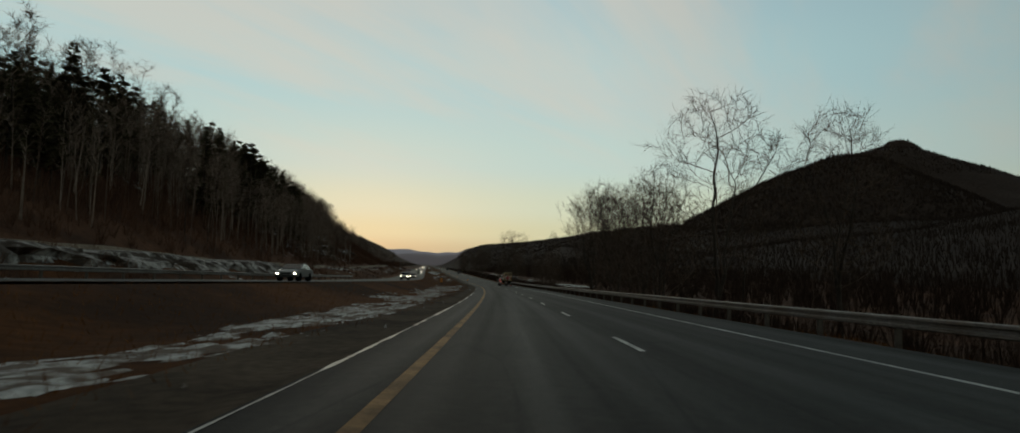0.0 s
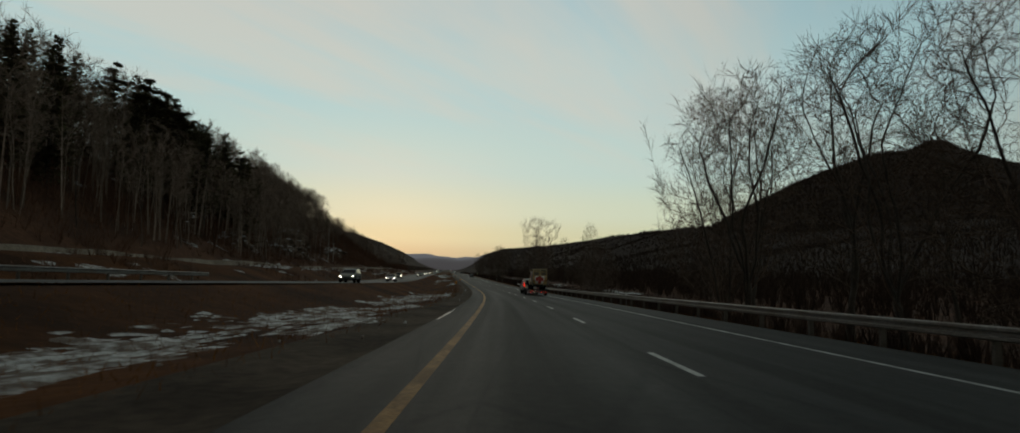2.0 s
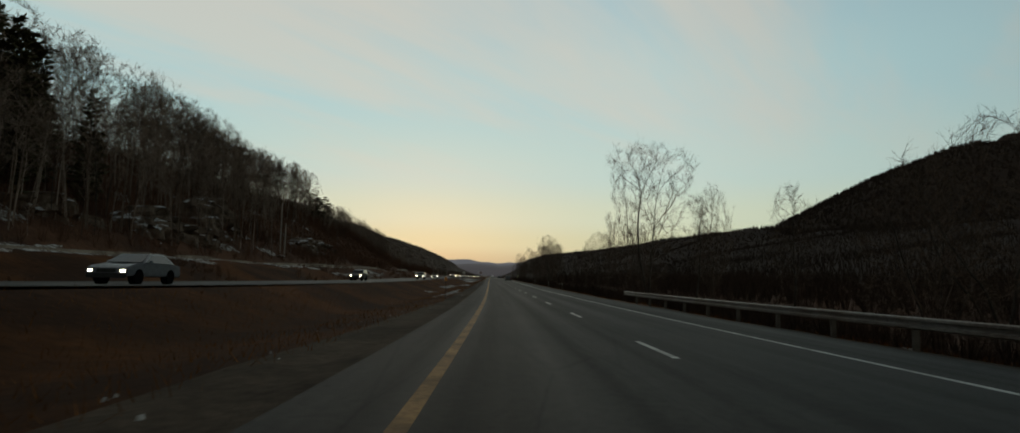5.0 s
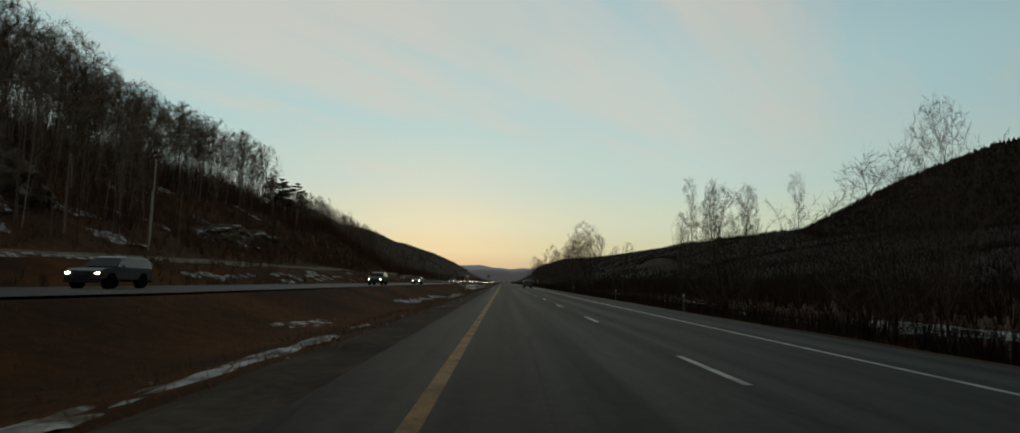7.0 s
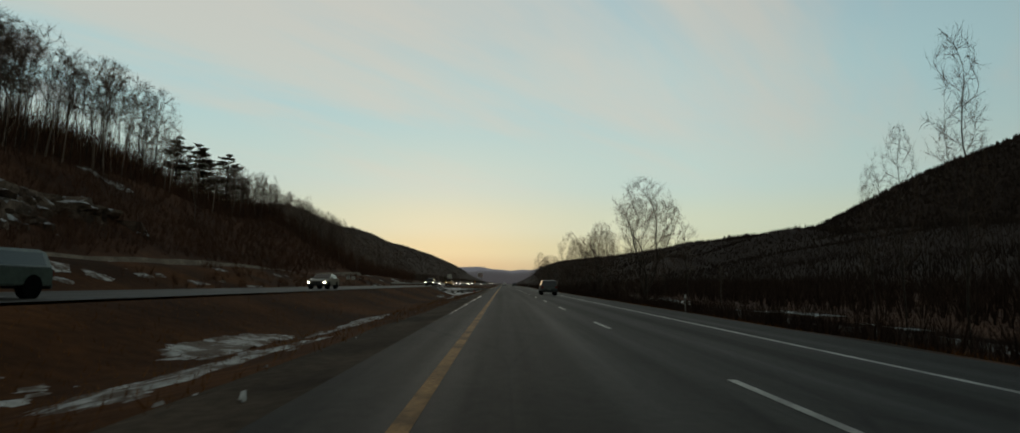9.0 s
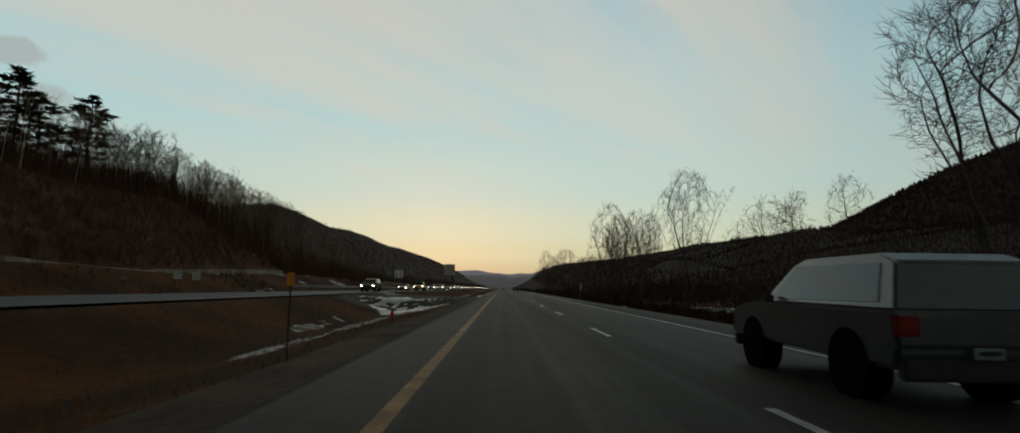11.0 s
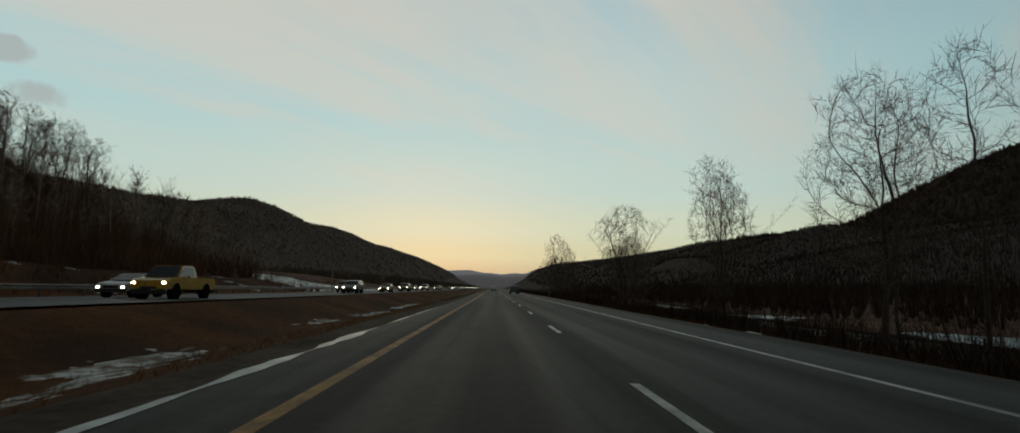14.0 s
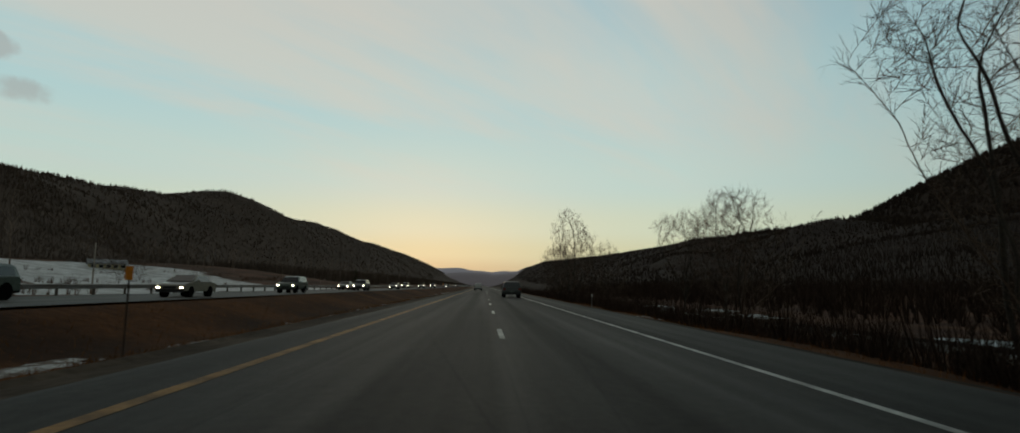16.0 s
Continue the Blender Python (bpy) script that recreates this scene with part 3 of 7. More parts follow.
def make_pine(seed, height, width, ragged=0.25, start=0.18):
    """A conifer: straight trunk and whorls of drooping needle sprays."""
    rng = random.Random(seed)
    root = new("pine_tree")
    v, f = [], []
    tube(v, f, [Vector((0, 0, -0.4)), Vector((0.1, 0, height * 0.5)), Vector((0, 0.05, height))], [height * 0.014, height * 0.009, 0.02], 6)
    mesh_part("trunk", v, f, M_BARK, root, smooth=True)
    v, f = [], []
    z = height * start
    while z < height * 0.985:
        t = (z / height - start) / (1 - start)
        reach = width * (1 - t) ** 0.75 * (0.55 + 0.45 * min(1, t * 5)) + 0.25
        for b in range(rng.randint(5, 7)):
            a = rng.random() * 6.283
            ln = reach * rng.uniform(1 - 2.2 * ragged, 1 + ragged)
            if ln < 0.2:
                continue
            dr = Vector((math.cos(a), math.sin(a), rng.uniform(-0.22, 0.18) + 0.25 * t))
            p0 = Vector((0, 0, z + rng.uniform(-0.3, 0.3)))
            sidev = Vector((-math.sin(a), math.cos(a), 0))
            n = 4
            for k in range(n):
                q = p0 + dr * (ln * (0.2 + 0.8 * k / n))
                w = (0.30 + 0.20 * ln) * (1 - 0.5 * k / n) * rng.uniform(0.7, 1.2)
                tip = q + dr * (ln * 0.42) + Vector((0, 0, rng.uniform(-0.35, 0.25)))
                for s in (-1, 1):
                    i0 = len(v)
                    v.extend([tuple(q), tuple(q + sidev * (s * w) + dr * (0.35 * w) + Vector((0, 0, rng.uniform(-0.4, 0.15) * w))), tuple(tip)])
                    f.append((i0, i0 + 1, i0 + 2))
                i0 = len(v)
                v.extend([tuple(q), tuple(q + dr * (0.5 * w) + Vector((0, 0, -w * 0.8))), tuple(tip)])
                f.append((i0, i0 + 1, i0 + 2))
        z += height * 0.021 * rng.uniform(0.8, 1.25) + 0.12
    mesh_part("crown", v, f, M_NEEDLE, root)
    return tagged(root, "tall dark green pine on the wooded hillside", "tree", "pines")


def place(ob, y, o, turn=0.0, size=1.0, wide=1.0):
    m = pose(xref(y) + o, y, land_z(y, o), 0, 0, turn)
    ob.matrix_basis = m @ Matrix.Diagonal((size * wide, size * wide, size, 1))
    return ob


KINDS = {}


def put_tree(kind, y, o, height, turn, label="", wide=1.0):
    """Stands a tree of that kind and height at y, o; the first of a kind is built, the rest are copies."""
    proto, base_h = KINDS[kind]
    size = height / base_h
    if not proto.get("used"):
        proto["used"] = 1
        ob = place(proto, y, o, turn, size, wide)
    else:
        ob = copy_thing(proto, Matrix.Identity(4))
        place(ob, y, o, turn, size, wide)
    if label:
        ob["label"] = label
    return ob


for key, args in {"oak": (11, 16.0, "egg", 0.18, 5.2, 0.24, 4, 0.42, 0.72), "ash": (23, 16.0, "oval", 0.22, 3.9, 0.30, 3, 0.20, 0.82), "elm": (37, 16.0, "vase", 0.24, 5.0, 0.20, 6, 0.40, 0.80),
                  "fan": (131, 16.0, "vase", 0.20, 4.4, 0.16, 7, 0.30, 0.86), "maple": (41, 16.0, "egg", 0.12, 4.6, 0.14, 5, 0.32, 0.78), "slim": (53, 16.0, "oval", 0.22, 2.3, 0.34, 2, 0.10, 0.88, 700), "clump": (67, 16.0, "egg", 0.08, 5.6, 0.05, 8, 0.36, 0.75, 1900),
                  "twin": (91, 16.0, "vase", 0.14, 6.4, 0.10, 2, 0.40, 0.82, 1300),
                  "wood_oak": (111, 16.0, "egg", 0.36, 3.4, 0.40, 3, 0.32, 0.80, 210, 4, 0.021, 1.7), "wood_ash": (113, 16.0, "oval", 0.34, 2.7, 0.45, 2, 0.18, 0.84, 190, 4, 0.021, 1.7),
                  "wood_slim": (117, 16.0, "oval", 0.38, 2.0, 0.60, 1, 0.08, 0.90, 150, 4, 0.021, 1.7), "bush": (119, 16.0, "egg", 0.06, 9.0, 0.04, 9, 0.55, 0.7, 390, 3, 0.02, 1.4)}.items():
    KINDS[key] = (make_tree(*args), 16.0)
KINDS["birch"] = (make_tree(71, 16.0, "oval", 0.34, 2.6, 0.5, 2, 0.16, 0.86, 230, 3, 0.012, 1.4, M_BIRCH), 16.0)
KINDS["pine"] = (make_pine(81, 24.0, 4.2, 0.22, 0.14), 24.0)
KINDS["white_pine"] = (make_white_pine(82, 18.0, 5.6, 0.26), 18.0)
KINDS["hemlock"] = (make_pine(83, 22.0, 3.6, 0.18, 0.06), 22.0)

# single trees on the river side: kind, y, o, height
VERGE_TREES = [
    ("oak", 53, 17.0, 20.5, 1.1), ("ash", 52.5, 29.3, 20.5), ("slim", 66, 25.5, 15.0), ("clump", 64, 15.0, 14.0), ("ash", 69.8, 17.4, 17.6), ("oak", 75, 16.0, 16.0),
    ("clump", 82, 17.0, 15.0), ("elm", 89, 15.5, 15.5), ("ash", 98, 18.0, 18.0), ("elm", 107, 15.5, 18.5), ("slim", 100, 27.0, 16.0), ("clump", 125, 21.2, 22.5, 0.85), ("oak", 129, 26.5, 22.5, 1.0),
    ("clump", 168, 37.0, 17.0), ("clump", 172, 18.0, 9.0), ("maple", 186, 20.0, 9.5), ("clump", 196, 24.0, 9.5), ("slim", 206, 20.0, 9.0), ("slim", 243, 25.0, 13.0),
    ("twin", 236, 16.6, 18.0, 0.8), ("clump", 262, 22.0, 9.5), ("maple", 281, 18.0, 10.0), ("clump", 286, 43.0, 20.0, 0.5), ("slim", 289, 29.0, 12.5, 0.6), ("slim", 300, 28.0, 13.0, 0.7),
    ("slim", 306, 31.0, 13.5, 0.6), ("slim", 313, 28.0, 14.5, 0.6), ("slim", 319, 30.0, 16.5, 0.6), ("slim", 328, 29.0, 18.0, 0.6), ("slim", 336, 30.0, 13.5, 0.6), ("slim", 345, 33.0, 12.0, 0.6),
    ("oak", 369, 16.0, 16.0), ("elm", 373, 17.5, 14.5), ("clump", 398, 19.0, 9.0), ("fan", 418, 18.0, 15.2, 0.68), ("slim", 425, 34.0, 14.0), ("slim", 419, 37.0, 15.0),
    ("maple", 448, 14.6, 15.5, 0.8), ("ash", 452, 17.0, 14.0, 0.85), ("slim", 452, 20.5, 12.0), ("clump", 456, 13.5, 7.5), ("slim", 480, 26.5, 17.0), ("ash", 495, 30.0, 21.0),
    ("slim", 499, 34.0, 20.0), ("fan", 526.5, 15.4, 12.8, 1.0), ("oak", 531, 29.0, 20.5, 0.8), ("maple", 533, 31.0, 19.0, 0.85), ("clump", 576, 28.0, 13.0),
    ("ash", 583, 29.0, 14.0), ("elm", 596, 28.0, 13.0), ("clump", 612, 20.0, 9.0), ("oak", 655, 19.5, 20.0, 0.75), ("maple", 660, 22.5, 18.0, 0.8), ("clump", 664, 18.5, 13.0), ("clump", 720, 26.0, 16.0),
]
for i, (kind, y, o, h, *wide) in enumerate(VERGE_TREES):
    put_tree(kind, y, o, (1.1 if y < 250 else 1.16 if y < 350 else 1.03) * h - land_z(y, o), (i * 73) % 360, wide=wide[0] if wide else 1.0)

# hillside: pines on the first slope, then leafless hardwoods with a few pines
rng = random.Random(5)
HILL_PINES = []
for i in range(200):
    y = rng.uniform(15, 262)
    o = -(67 + 36 * rng.random())
    if noise.noise((y * 0.02, o * 0.03, 7.0)) > 0.30:
        continue
    HILL_PINES.append((("pine", "hemlock", "pine", "white_pine")[i % 4], y, o, rng.uniform(18, 26) * (0.60 if y < 75 else 0.72 if y < 112 else 0.9 if y < 150 else 1.05)))
HILL_PINES += [("pine", 233, -69.7, 26.5), ("hemlock", 238, -65.3, 23.0), ("pine", 184, -92, 24.0), ("white_pine", 477, -90.0, 18.5), ("white_pine", 455, -88.0, 17.0),
               ("white_pine", 466, -92.0, 15.0), ("white_pine", 442, -87.0, 15.0), ("hemlock", 361, -88.0, 19.0), ("hemlock", 372, -90.0, 15.0), ("pine", 348, -92.0, 20.0), ("hemlock", 590, -70.0, 9.0), ("hemlock", 720, -44.0, 7.0)]
for i, (kind, y, o, h) in enumerate(HILL_PINES):
    put_tree(kind, y, o, h, (i * 97) % 360, wide=1.55 if y > 440 and kind == "white_pine" else 1.0)
# hardwoods: all over the slope at first, then only along the brow above the bare cut; the hindmost are gathered into one wood
WOOD_KINDS = ("wood_slim", "wood_oak", "wood_ash", "wood_slim", "wood_ash", "wood_oak", "birch", "wood_slim")
BACK_WOOD = []
for i in range(130):
    y, o = rng.uniform(640, 900), -rng.uniform(42, 150)
    if y > 652 + 0.9 * (-o - 40) or o < -128:
        BACK_WOOD.append((WOOD_KINDS[i % 8], y, o, rng.uniform(6.5, 11), (i * 83) % 360))
for count, y0, y1, o0, o1, h0, h1, front in ((190, 110, 335, 54, 78, 15, 21, 60), (150, 110, 335, 74, 104, 22, 28, 0), (46, 280, 340, 72, 95, 22, 26, 10), (90, 325, 430, 79, 90, 19, 24, 55), (120, 322, 415, 84, 106, 18, 24, 0), (80, 430, 500, 80, 100, 13, 16.5, 40),
                                             (110, 480, 550, 42, 84, 8, 13, 45), (80, 500, 574, 72, 112, 12, 15, 0)):
    for i in range(count):
        kind = WOOD_KINDS[i % 8]
        spot = (kind, rng.uniform(y0, y1), -rng.uniform(o0, o1), rng.uniform(h0, h1), (i * 61) % 360)
        if i < front:
            put_tree(*spot, "leafless hardwood tree on the steep wooded hillside" if kind != "birch" else "pale-barked leafless birch on the wooded hillside")
        else:
            BACK_WOOD.append(spot)
for i in range(22):
    y, o = rng.uniform(500, 575), -rng.uniform(64, 100)
    put_tree(("oak", "maple", "elm")[i % 3], y, o, rng.uniform(11, 14.5), (i * 47) % 360, "broad leafless hardwood on the shoulder of the hill")
put_tree("birch", 334, -71.8, 15.5, 40, "pale-barked leafless birch leaning over the hillside")
put_tree("birch", 411.5, -66.3, 9.5, 200, "pale-barked leafless birch at the foot of the slope")
put_tree("birch", 548, -47.0, 13.0, 120, "pale-barked leafless birch at the wood's edge")
put_tree("birch", 362, 24.0, 8.0, 20, "pale leaning birch at the river bank")


def joined_wood(spots):
    """Whole trees gathered into one object."""
    cos, tris, base = [], [], 0
    for kind, y, o, h, turn in spots:
        proto, base_h = KINDS[kind]
        size, a = h / base_h, radians(turn)
        rot = np.array(((math.cos(a), -math.sin(a), 0), (math.sin(a), math.cos(a), 0), (0, 0, 1))) * size
        at = np.array((xref(y) + o, y, land_z(y, o)))
        for child in proto.children:
            me = child.data
            co = np.empty(len(me.vertices) * 3)
            me.vertices.foreach_get("co", co)
            me.calc_loop_triangles()
            tri = np.empty(len(me.loop_triangles) * 3, dtype=np.int32)
            me.loop_triangles.foreach_get("vertices", tri)
            cos.append(co.reshape(-1, 3) @ rot.T + at)
            tris.append(tri + base)
            base += len(me.vertices)
    co, tri = np.concatenate(cos), np.concatenate(tris)
    n = len(tri) // 3
    me = bpy.data.meshes.new("back_wood")
    me.vertices.add(len(co))
    me.vertices.foreach_set("co", co.ravel())
    me.loops.add(n * 3)
    me.loops.foreach_set("vertex_index", tri)
    me.polygons.add(n)
    me.polygons.foreach_set("loop_start", np.arange(0, n * 3, 3))
    me.polygons.foreach_set("loop_total", np.full(n, 3))
    me.update(calc_edges=True)
    me.materials.append(M_STEM_LIT)
    return tagged(new("back_wood", me), "close-standing leafless hardwoods behind the hill's brow", "woodland", kind="stuff")


def sticks(name, items, material, label, category, crossed=True):
    """Many thin upright blades as one object: items are (x, y, z, dx, dy, dz, width)."""
    a = np.array(items, dtype=np.float64)
    base, d, w = a[:, 0:3], a[:, 3:6], a[:, 6:7]
    ang = np.random.RandomState(len(a)).rand(len(a), 1) * math.pi
    u = np.concatenate((np.cos(ang), np.sin(ang), np.zeros_like(ang)), 1) * w
    v = np.concatenate((-np.sin(ang), np.cos(ang), np.zeros_like(ang)), 1) * w
    tip = base + d
    sets = [np.stack((base - u, base + u, tip), 1)]
    if crossed:
        sets.append(np.stack((base - v, base + v, tip), 1))
    co = np.stack(sets, 1).reshape(-1, 3)
    n = len(co) // 3
    me = bpy.data.meshes.new(name)
    me.vertices.add(len(co))
    me.vertices.foreach_set("co", co.ravel())
    me.loops.add(n * 3)
    me.loops.foreach_set("vertex_index", np.arange(n * 3))
    me.polygons.add(n)
    me.polygons.foreach_set("loop_start", np.arange(0, n * 3, 3))
    me.polygons.foreach_set("loop_total", np.full(n, 3))
    me.update(calc_edges=True)
    me.materials.append(material)
    return tagged(new(name, me), label, category, kind="stuff")


def bush(items, rng, x, y, z, h, n, spread=0.45, w=0.022):
    for k in range(n):
        a = rng.random() * 6.283
        s = spread * rng.random() ** 0.5
        l = h * rng.uniform(0.55, 1.05)
        bx, by = x + math.cos(a) * 0.3 * s * h * 0.4, y + math.sin(a) * 0.3 * s * h * 0.4
        items.append((bx, by, z - 0.15, math.cos(a) * s * l, math.sin(a) * s * l, l, w * rng.uniform(0.7, 1.5)))
        if k % 2:
            f = rng.uniform(0.4, 0.75)
            b = rng.random() * 6.283
            items.append((bx + math.cos(a) * s * l * f, by + math.sin(a) * s * l * f, z + l * f, math.cos(b) * l * 0.28, math.sin(b) * l * 0.28, l * 0.30, w * 0.6))


def scrub():
    rng = random.Random(8)
    items = []
    for i in range(9600):
        y = rng.uniform(-10, 900) if i % 3 else rng.uniform(150, 640)
        o = 10.5 + 22 * rng.random() ** 1.7
        if y > 250 and o < 13 and rng.random() < 0.5:
            continue
        h = rng.uniform(1.6, 4.4) * (0.55 if o < 13 else 1.0)
        bush(items, rng, xref(y) + o, y, land_z(y, o), h, 9)
    return sticks("bank_brush", items, M_RIVERWOOD, "dense brown leafless brush and saplings on the bank", "brush")


def far_bank():
    rng = random.Random(9)
    items = []
    for i in range(5200):
        y, o = rng.uniform(20, 1150), rng.uniform(62, 185)
        bush(items, rng, xref(y) + o, y, land_z(y, o), rng.uniform(5, 10), 8, 0.35, 0.07)
    return sticks("river_wood", items, M_RIVERWOOD, "dark leafless woodland across the river flats", "woodland")


def hill_scrub():
    rng = random.Random(10)
    items = []
    for i in range(12500):
        y = rng.uniform(-20, 562)
        o = -(47 + 80 * rng.random() ** 1.4) if i % 4 else -rng.uniform(30.5, 46)
        if -52.5 < o < -42.5:
            continue
        if o > -47 and noise.noise((y * 0.05, o * 0.05, 2.0)) < 0.05:
            continue
        h = rng.uniform(1.4, 4.5) if o < -46 else rng.uniform(0.6, 1.6)
        bush(items, rng, xref(y) + o, y, land_z(y, o), h, 8)
    # saplings that close the wood's floor
    for i in range(4200):
        y, o = (lambda yy: (yy, -rng.uniform(60 if yy < 335 else 83, 104)))(rng.uniform(20, 402)) if i % 4 else (rng.uniform(490, 552), -rng.uniform(40, 100))
        bush(items, rng, xref(y) + o, y, land_z(y, o), rng.uniform(3, 7.5), 9, 0.35, 0.03)
    for i in range(1300):
        y, o = rng.uniform(300, 404), -rng.uniform(84, 112)
        bush(items, rng, xref(y) + o, y, land_z(y, o), rng.uniform(5, 11), 9, 0.3, 0.035)
    for i in range(2400):
        y, o = rng.uniform(395, 505), -rng.uniform(81, 108)
        bush(items, rng, xref(y) + o, y, land_z(y, o), rng.uniform(3.5, 8.5), 9, 0.3, 0.035)
    for i in range(1100):
        y = rng.uniform(490, 562)
        o = -rng.uniform(44, 80)
        bush(items, rng, xref(y) + o, y, land_z(y, o), rng.uniform(2.5, 6.0), 8, 0.35, 0.03)
    for i in range(2600):
        y, o = rng.uniform(325, 500), -rng.uniform(53, 83)
        bush(items, rng, xref(y) + o, y, land_z(y, o), rng.uniform(1.0, 2.6), 8, 0.4, 0.025)
    for i in range(420):
        y = rng.uniform(566, 760)
        row = i % 3
        o = -(40 + 0.22 * (y - 566), 62 + 0.10 * (y - 566), 90 - 0.08 * (y - 566))[row] + rng.gauss(0, 0.5)
        if noise.noise((y * 0.06, row * 9.0, 3.0)) > -0.05:
            bush(items, rng, xref(y) + o, y, land_z(y, o), rng.uniform(0.5, 1.5), 7)
    return sticks("hillside_brush", items, M_BRUSH, "red-brown leafless brush over the hillside", "brush")


def hill_wood():
    """The wood's many stems behind the first trees."""
    rng = random.Random(12)
    items = []
    for i in range(3000):
        y, o = rng.uniform(-30, 590), -rng.uniform(56, 135)
        if near_hill(y) < 0.15 or 300 < y < 330 and o > -63 or 330 < y < 490 and o > -79:
            continue
        x, z, h = xref(y) + o, land_z(y, o), rng.uniform(10, 17.5) * (1 if y < 430 else 0.75)
        lx, ly = rng.gauss(0, 0.05) * h, rng.gauss(0, 0.05) * h
        items.append((x, y, z - 0.3, lx, ly, h, rng.uniform(0.10, 0.20)))
        for k in range(23):
            f = rng.uniform(0.3, 0.97)
            a, l = rng.random() * 6.283, h * rng.uniform(0.12, 0.26)
            bx, by, bz = x + lx * f, y + ly * f, z + h * f
            items.append((bx, by, bz, math.cos(a) * l * 0.6, math.sin(a) * l * 0.6, l * 0.9, 0.030))
            b = a + rng.uniform(-1, 1)
            items.append((bx + math.cos(a) * l * 0.25, by + math.sin(a) * l * 0.25, bz + l * 0.4, math.cos(b) * l * 0.4, math.sin(b) * l * 0.4, l * 0.5, 0.022))
    return sticks("hillside_wood", items, M_STEM_LIT, "leafless hardwood forest covering the steep hillside", "woodland", False)


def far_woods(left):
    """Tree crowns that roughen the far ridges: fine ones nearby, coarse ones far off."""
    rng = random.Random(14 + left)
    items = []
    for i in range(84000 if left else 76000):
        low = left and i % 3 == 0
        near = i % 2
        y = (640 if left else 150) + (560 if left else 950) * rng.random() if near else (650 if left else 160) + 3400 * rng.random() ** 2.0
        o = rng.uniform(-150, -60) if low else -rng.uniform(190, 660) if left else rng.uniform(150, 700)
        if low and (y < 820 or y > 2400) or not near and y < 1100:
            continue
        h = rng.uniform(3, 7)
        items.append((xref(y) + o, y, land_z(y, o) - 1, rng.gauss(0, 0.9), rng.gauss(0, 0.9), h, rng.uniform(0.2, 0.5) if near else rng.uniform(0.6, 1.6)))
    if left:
        return sticks("far_hardwoods", items, M_WOODS_HAZED, "grey-brown leafless woods over the far ridges, colour lightened for haze", "woodland")
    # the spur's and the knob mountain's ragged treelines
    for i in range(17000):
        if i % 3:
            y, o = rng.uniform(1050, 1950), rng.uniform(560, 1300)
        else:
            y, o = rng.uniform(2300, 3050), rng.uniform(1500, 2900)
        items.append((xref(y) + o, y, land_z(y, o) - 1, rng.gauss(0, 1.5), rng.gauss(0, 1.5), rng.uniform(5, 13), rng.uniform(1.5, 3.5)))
    return sticks("far_woods", items, M_WOODS_SHADED, "bare woods over the river's far ridge, colour darkened for shade", "woodland")


def verge_grass():
    rng = random.Random(15)
    items = []
    for i in range(80000):
        y = rng.uniform(2, 600)
        o = -rng.uniform(6.2, 17.2) if i % 4 else rng.uniform(7.5, 11)
        x, z = xref(y) + o, land_z(y, o)
        h = rng.uniform(0.08, 0.28)
        items.append((x, y, z - 0.02, rng.gauss(0, 0.10), rng.gauss(0, 0.10), h, rng.uniform(0.005, 0.014)))
    return sticks("dead_grass", items, M_STRAW, "tufts of dead straw-coloured grass", "grass", False)


M_STRAW = mat("dead_straw", (0.20, 0.080, 0.022), 0.95, second=(0.11, 0.043, 0.013), scale=0.2, fine=2.0, bump=0, island=0.4, spec=0.05)
joined_wood(BACK_WOOD)
scrub()
far_bank()
hill_scrub()
hill_wood()
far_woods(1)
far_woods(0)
verge_grass()


# ---- snow, ice and rock ----
def snow_shape(y, o, ry, ro, seed, height, rings=5, n=40):
    """Vertices and faces of a thin uneven sheet that follows the ground."""
    rng = random.Random(seed)
    verts, faces = [], []
    cz = land_z(y, o)
    verts.append((xref(y) + o, y, cz + height))
    for r in range(1, rings + 1):
        f = r / rings
        for k in range(n):
            a = 2 * math.pi * k / n
            wob = 1 + 0.55 * noise.noise((math.cos(a) * 1.3 + seed * 3.1, math.sin(a) * 1.3, 1.5)) + 0.35 * noise.noise((math.cos(a) * 4 + seed, math.sin(a) * 4, 4.0)) + 0.18 * noise.noise((math.cos(a) * 11, math.sin(a) * 11 + seed, 2.0))
            yy, oo = y + math.sin(a) * ry * f * wob, o + math.cos(a) * ro * f * wob
            h = height * (1 - f ** 3) * (0.7 + 0.6 * rng.random()) - (0.05 if r == rings else 0)
            verts.append((xref(yy) + oo, yy, land_z(yy, oo) + h + 0.015))
    for k in range(n):
        faces.append((0, 1 + k, 1 + (k + 1) % n))
    for r in range(rings - 1):
        for k in range(n):
            a, b = 1 + r * n + k, 1 + r * n + (k + 1) % n
            faces.append((a, a + n, b + n, b))
    return verts, faces


def snow_patch(y, o, ry, ro, seed, height=0.05, material=None, label="", name="snow_patch"):
    verts, faces = snow_shape(y, o, ry, ro, seed, height)
    ob = mesh_part(name, verts, faces, material or M_SNOW_PATCH, smooth=True)
    return tagged(ob, label or "thin patch of dirty old snow on dead grass", "snow", "snow patches")


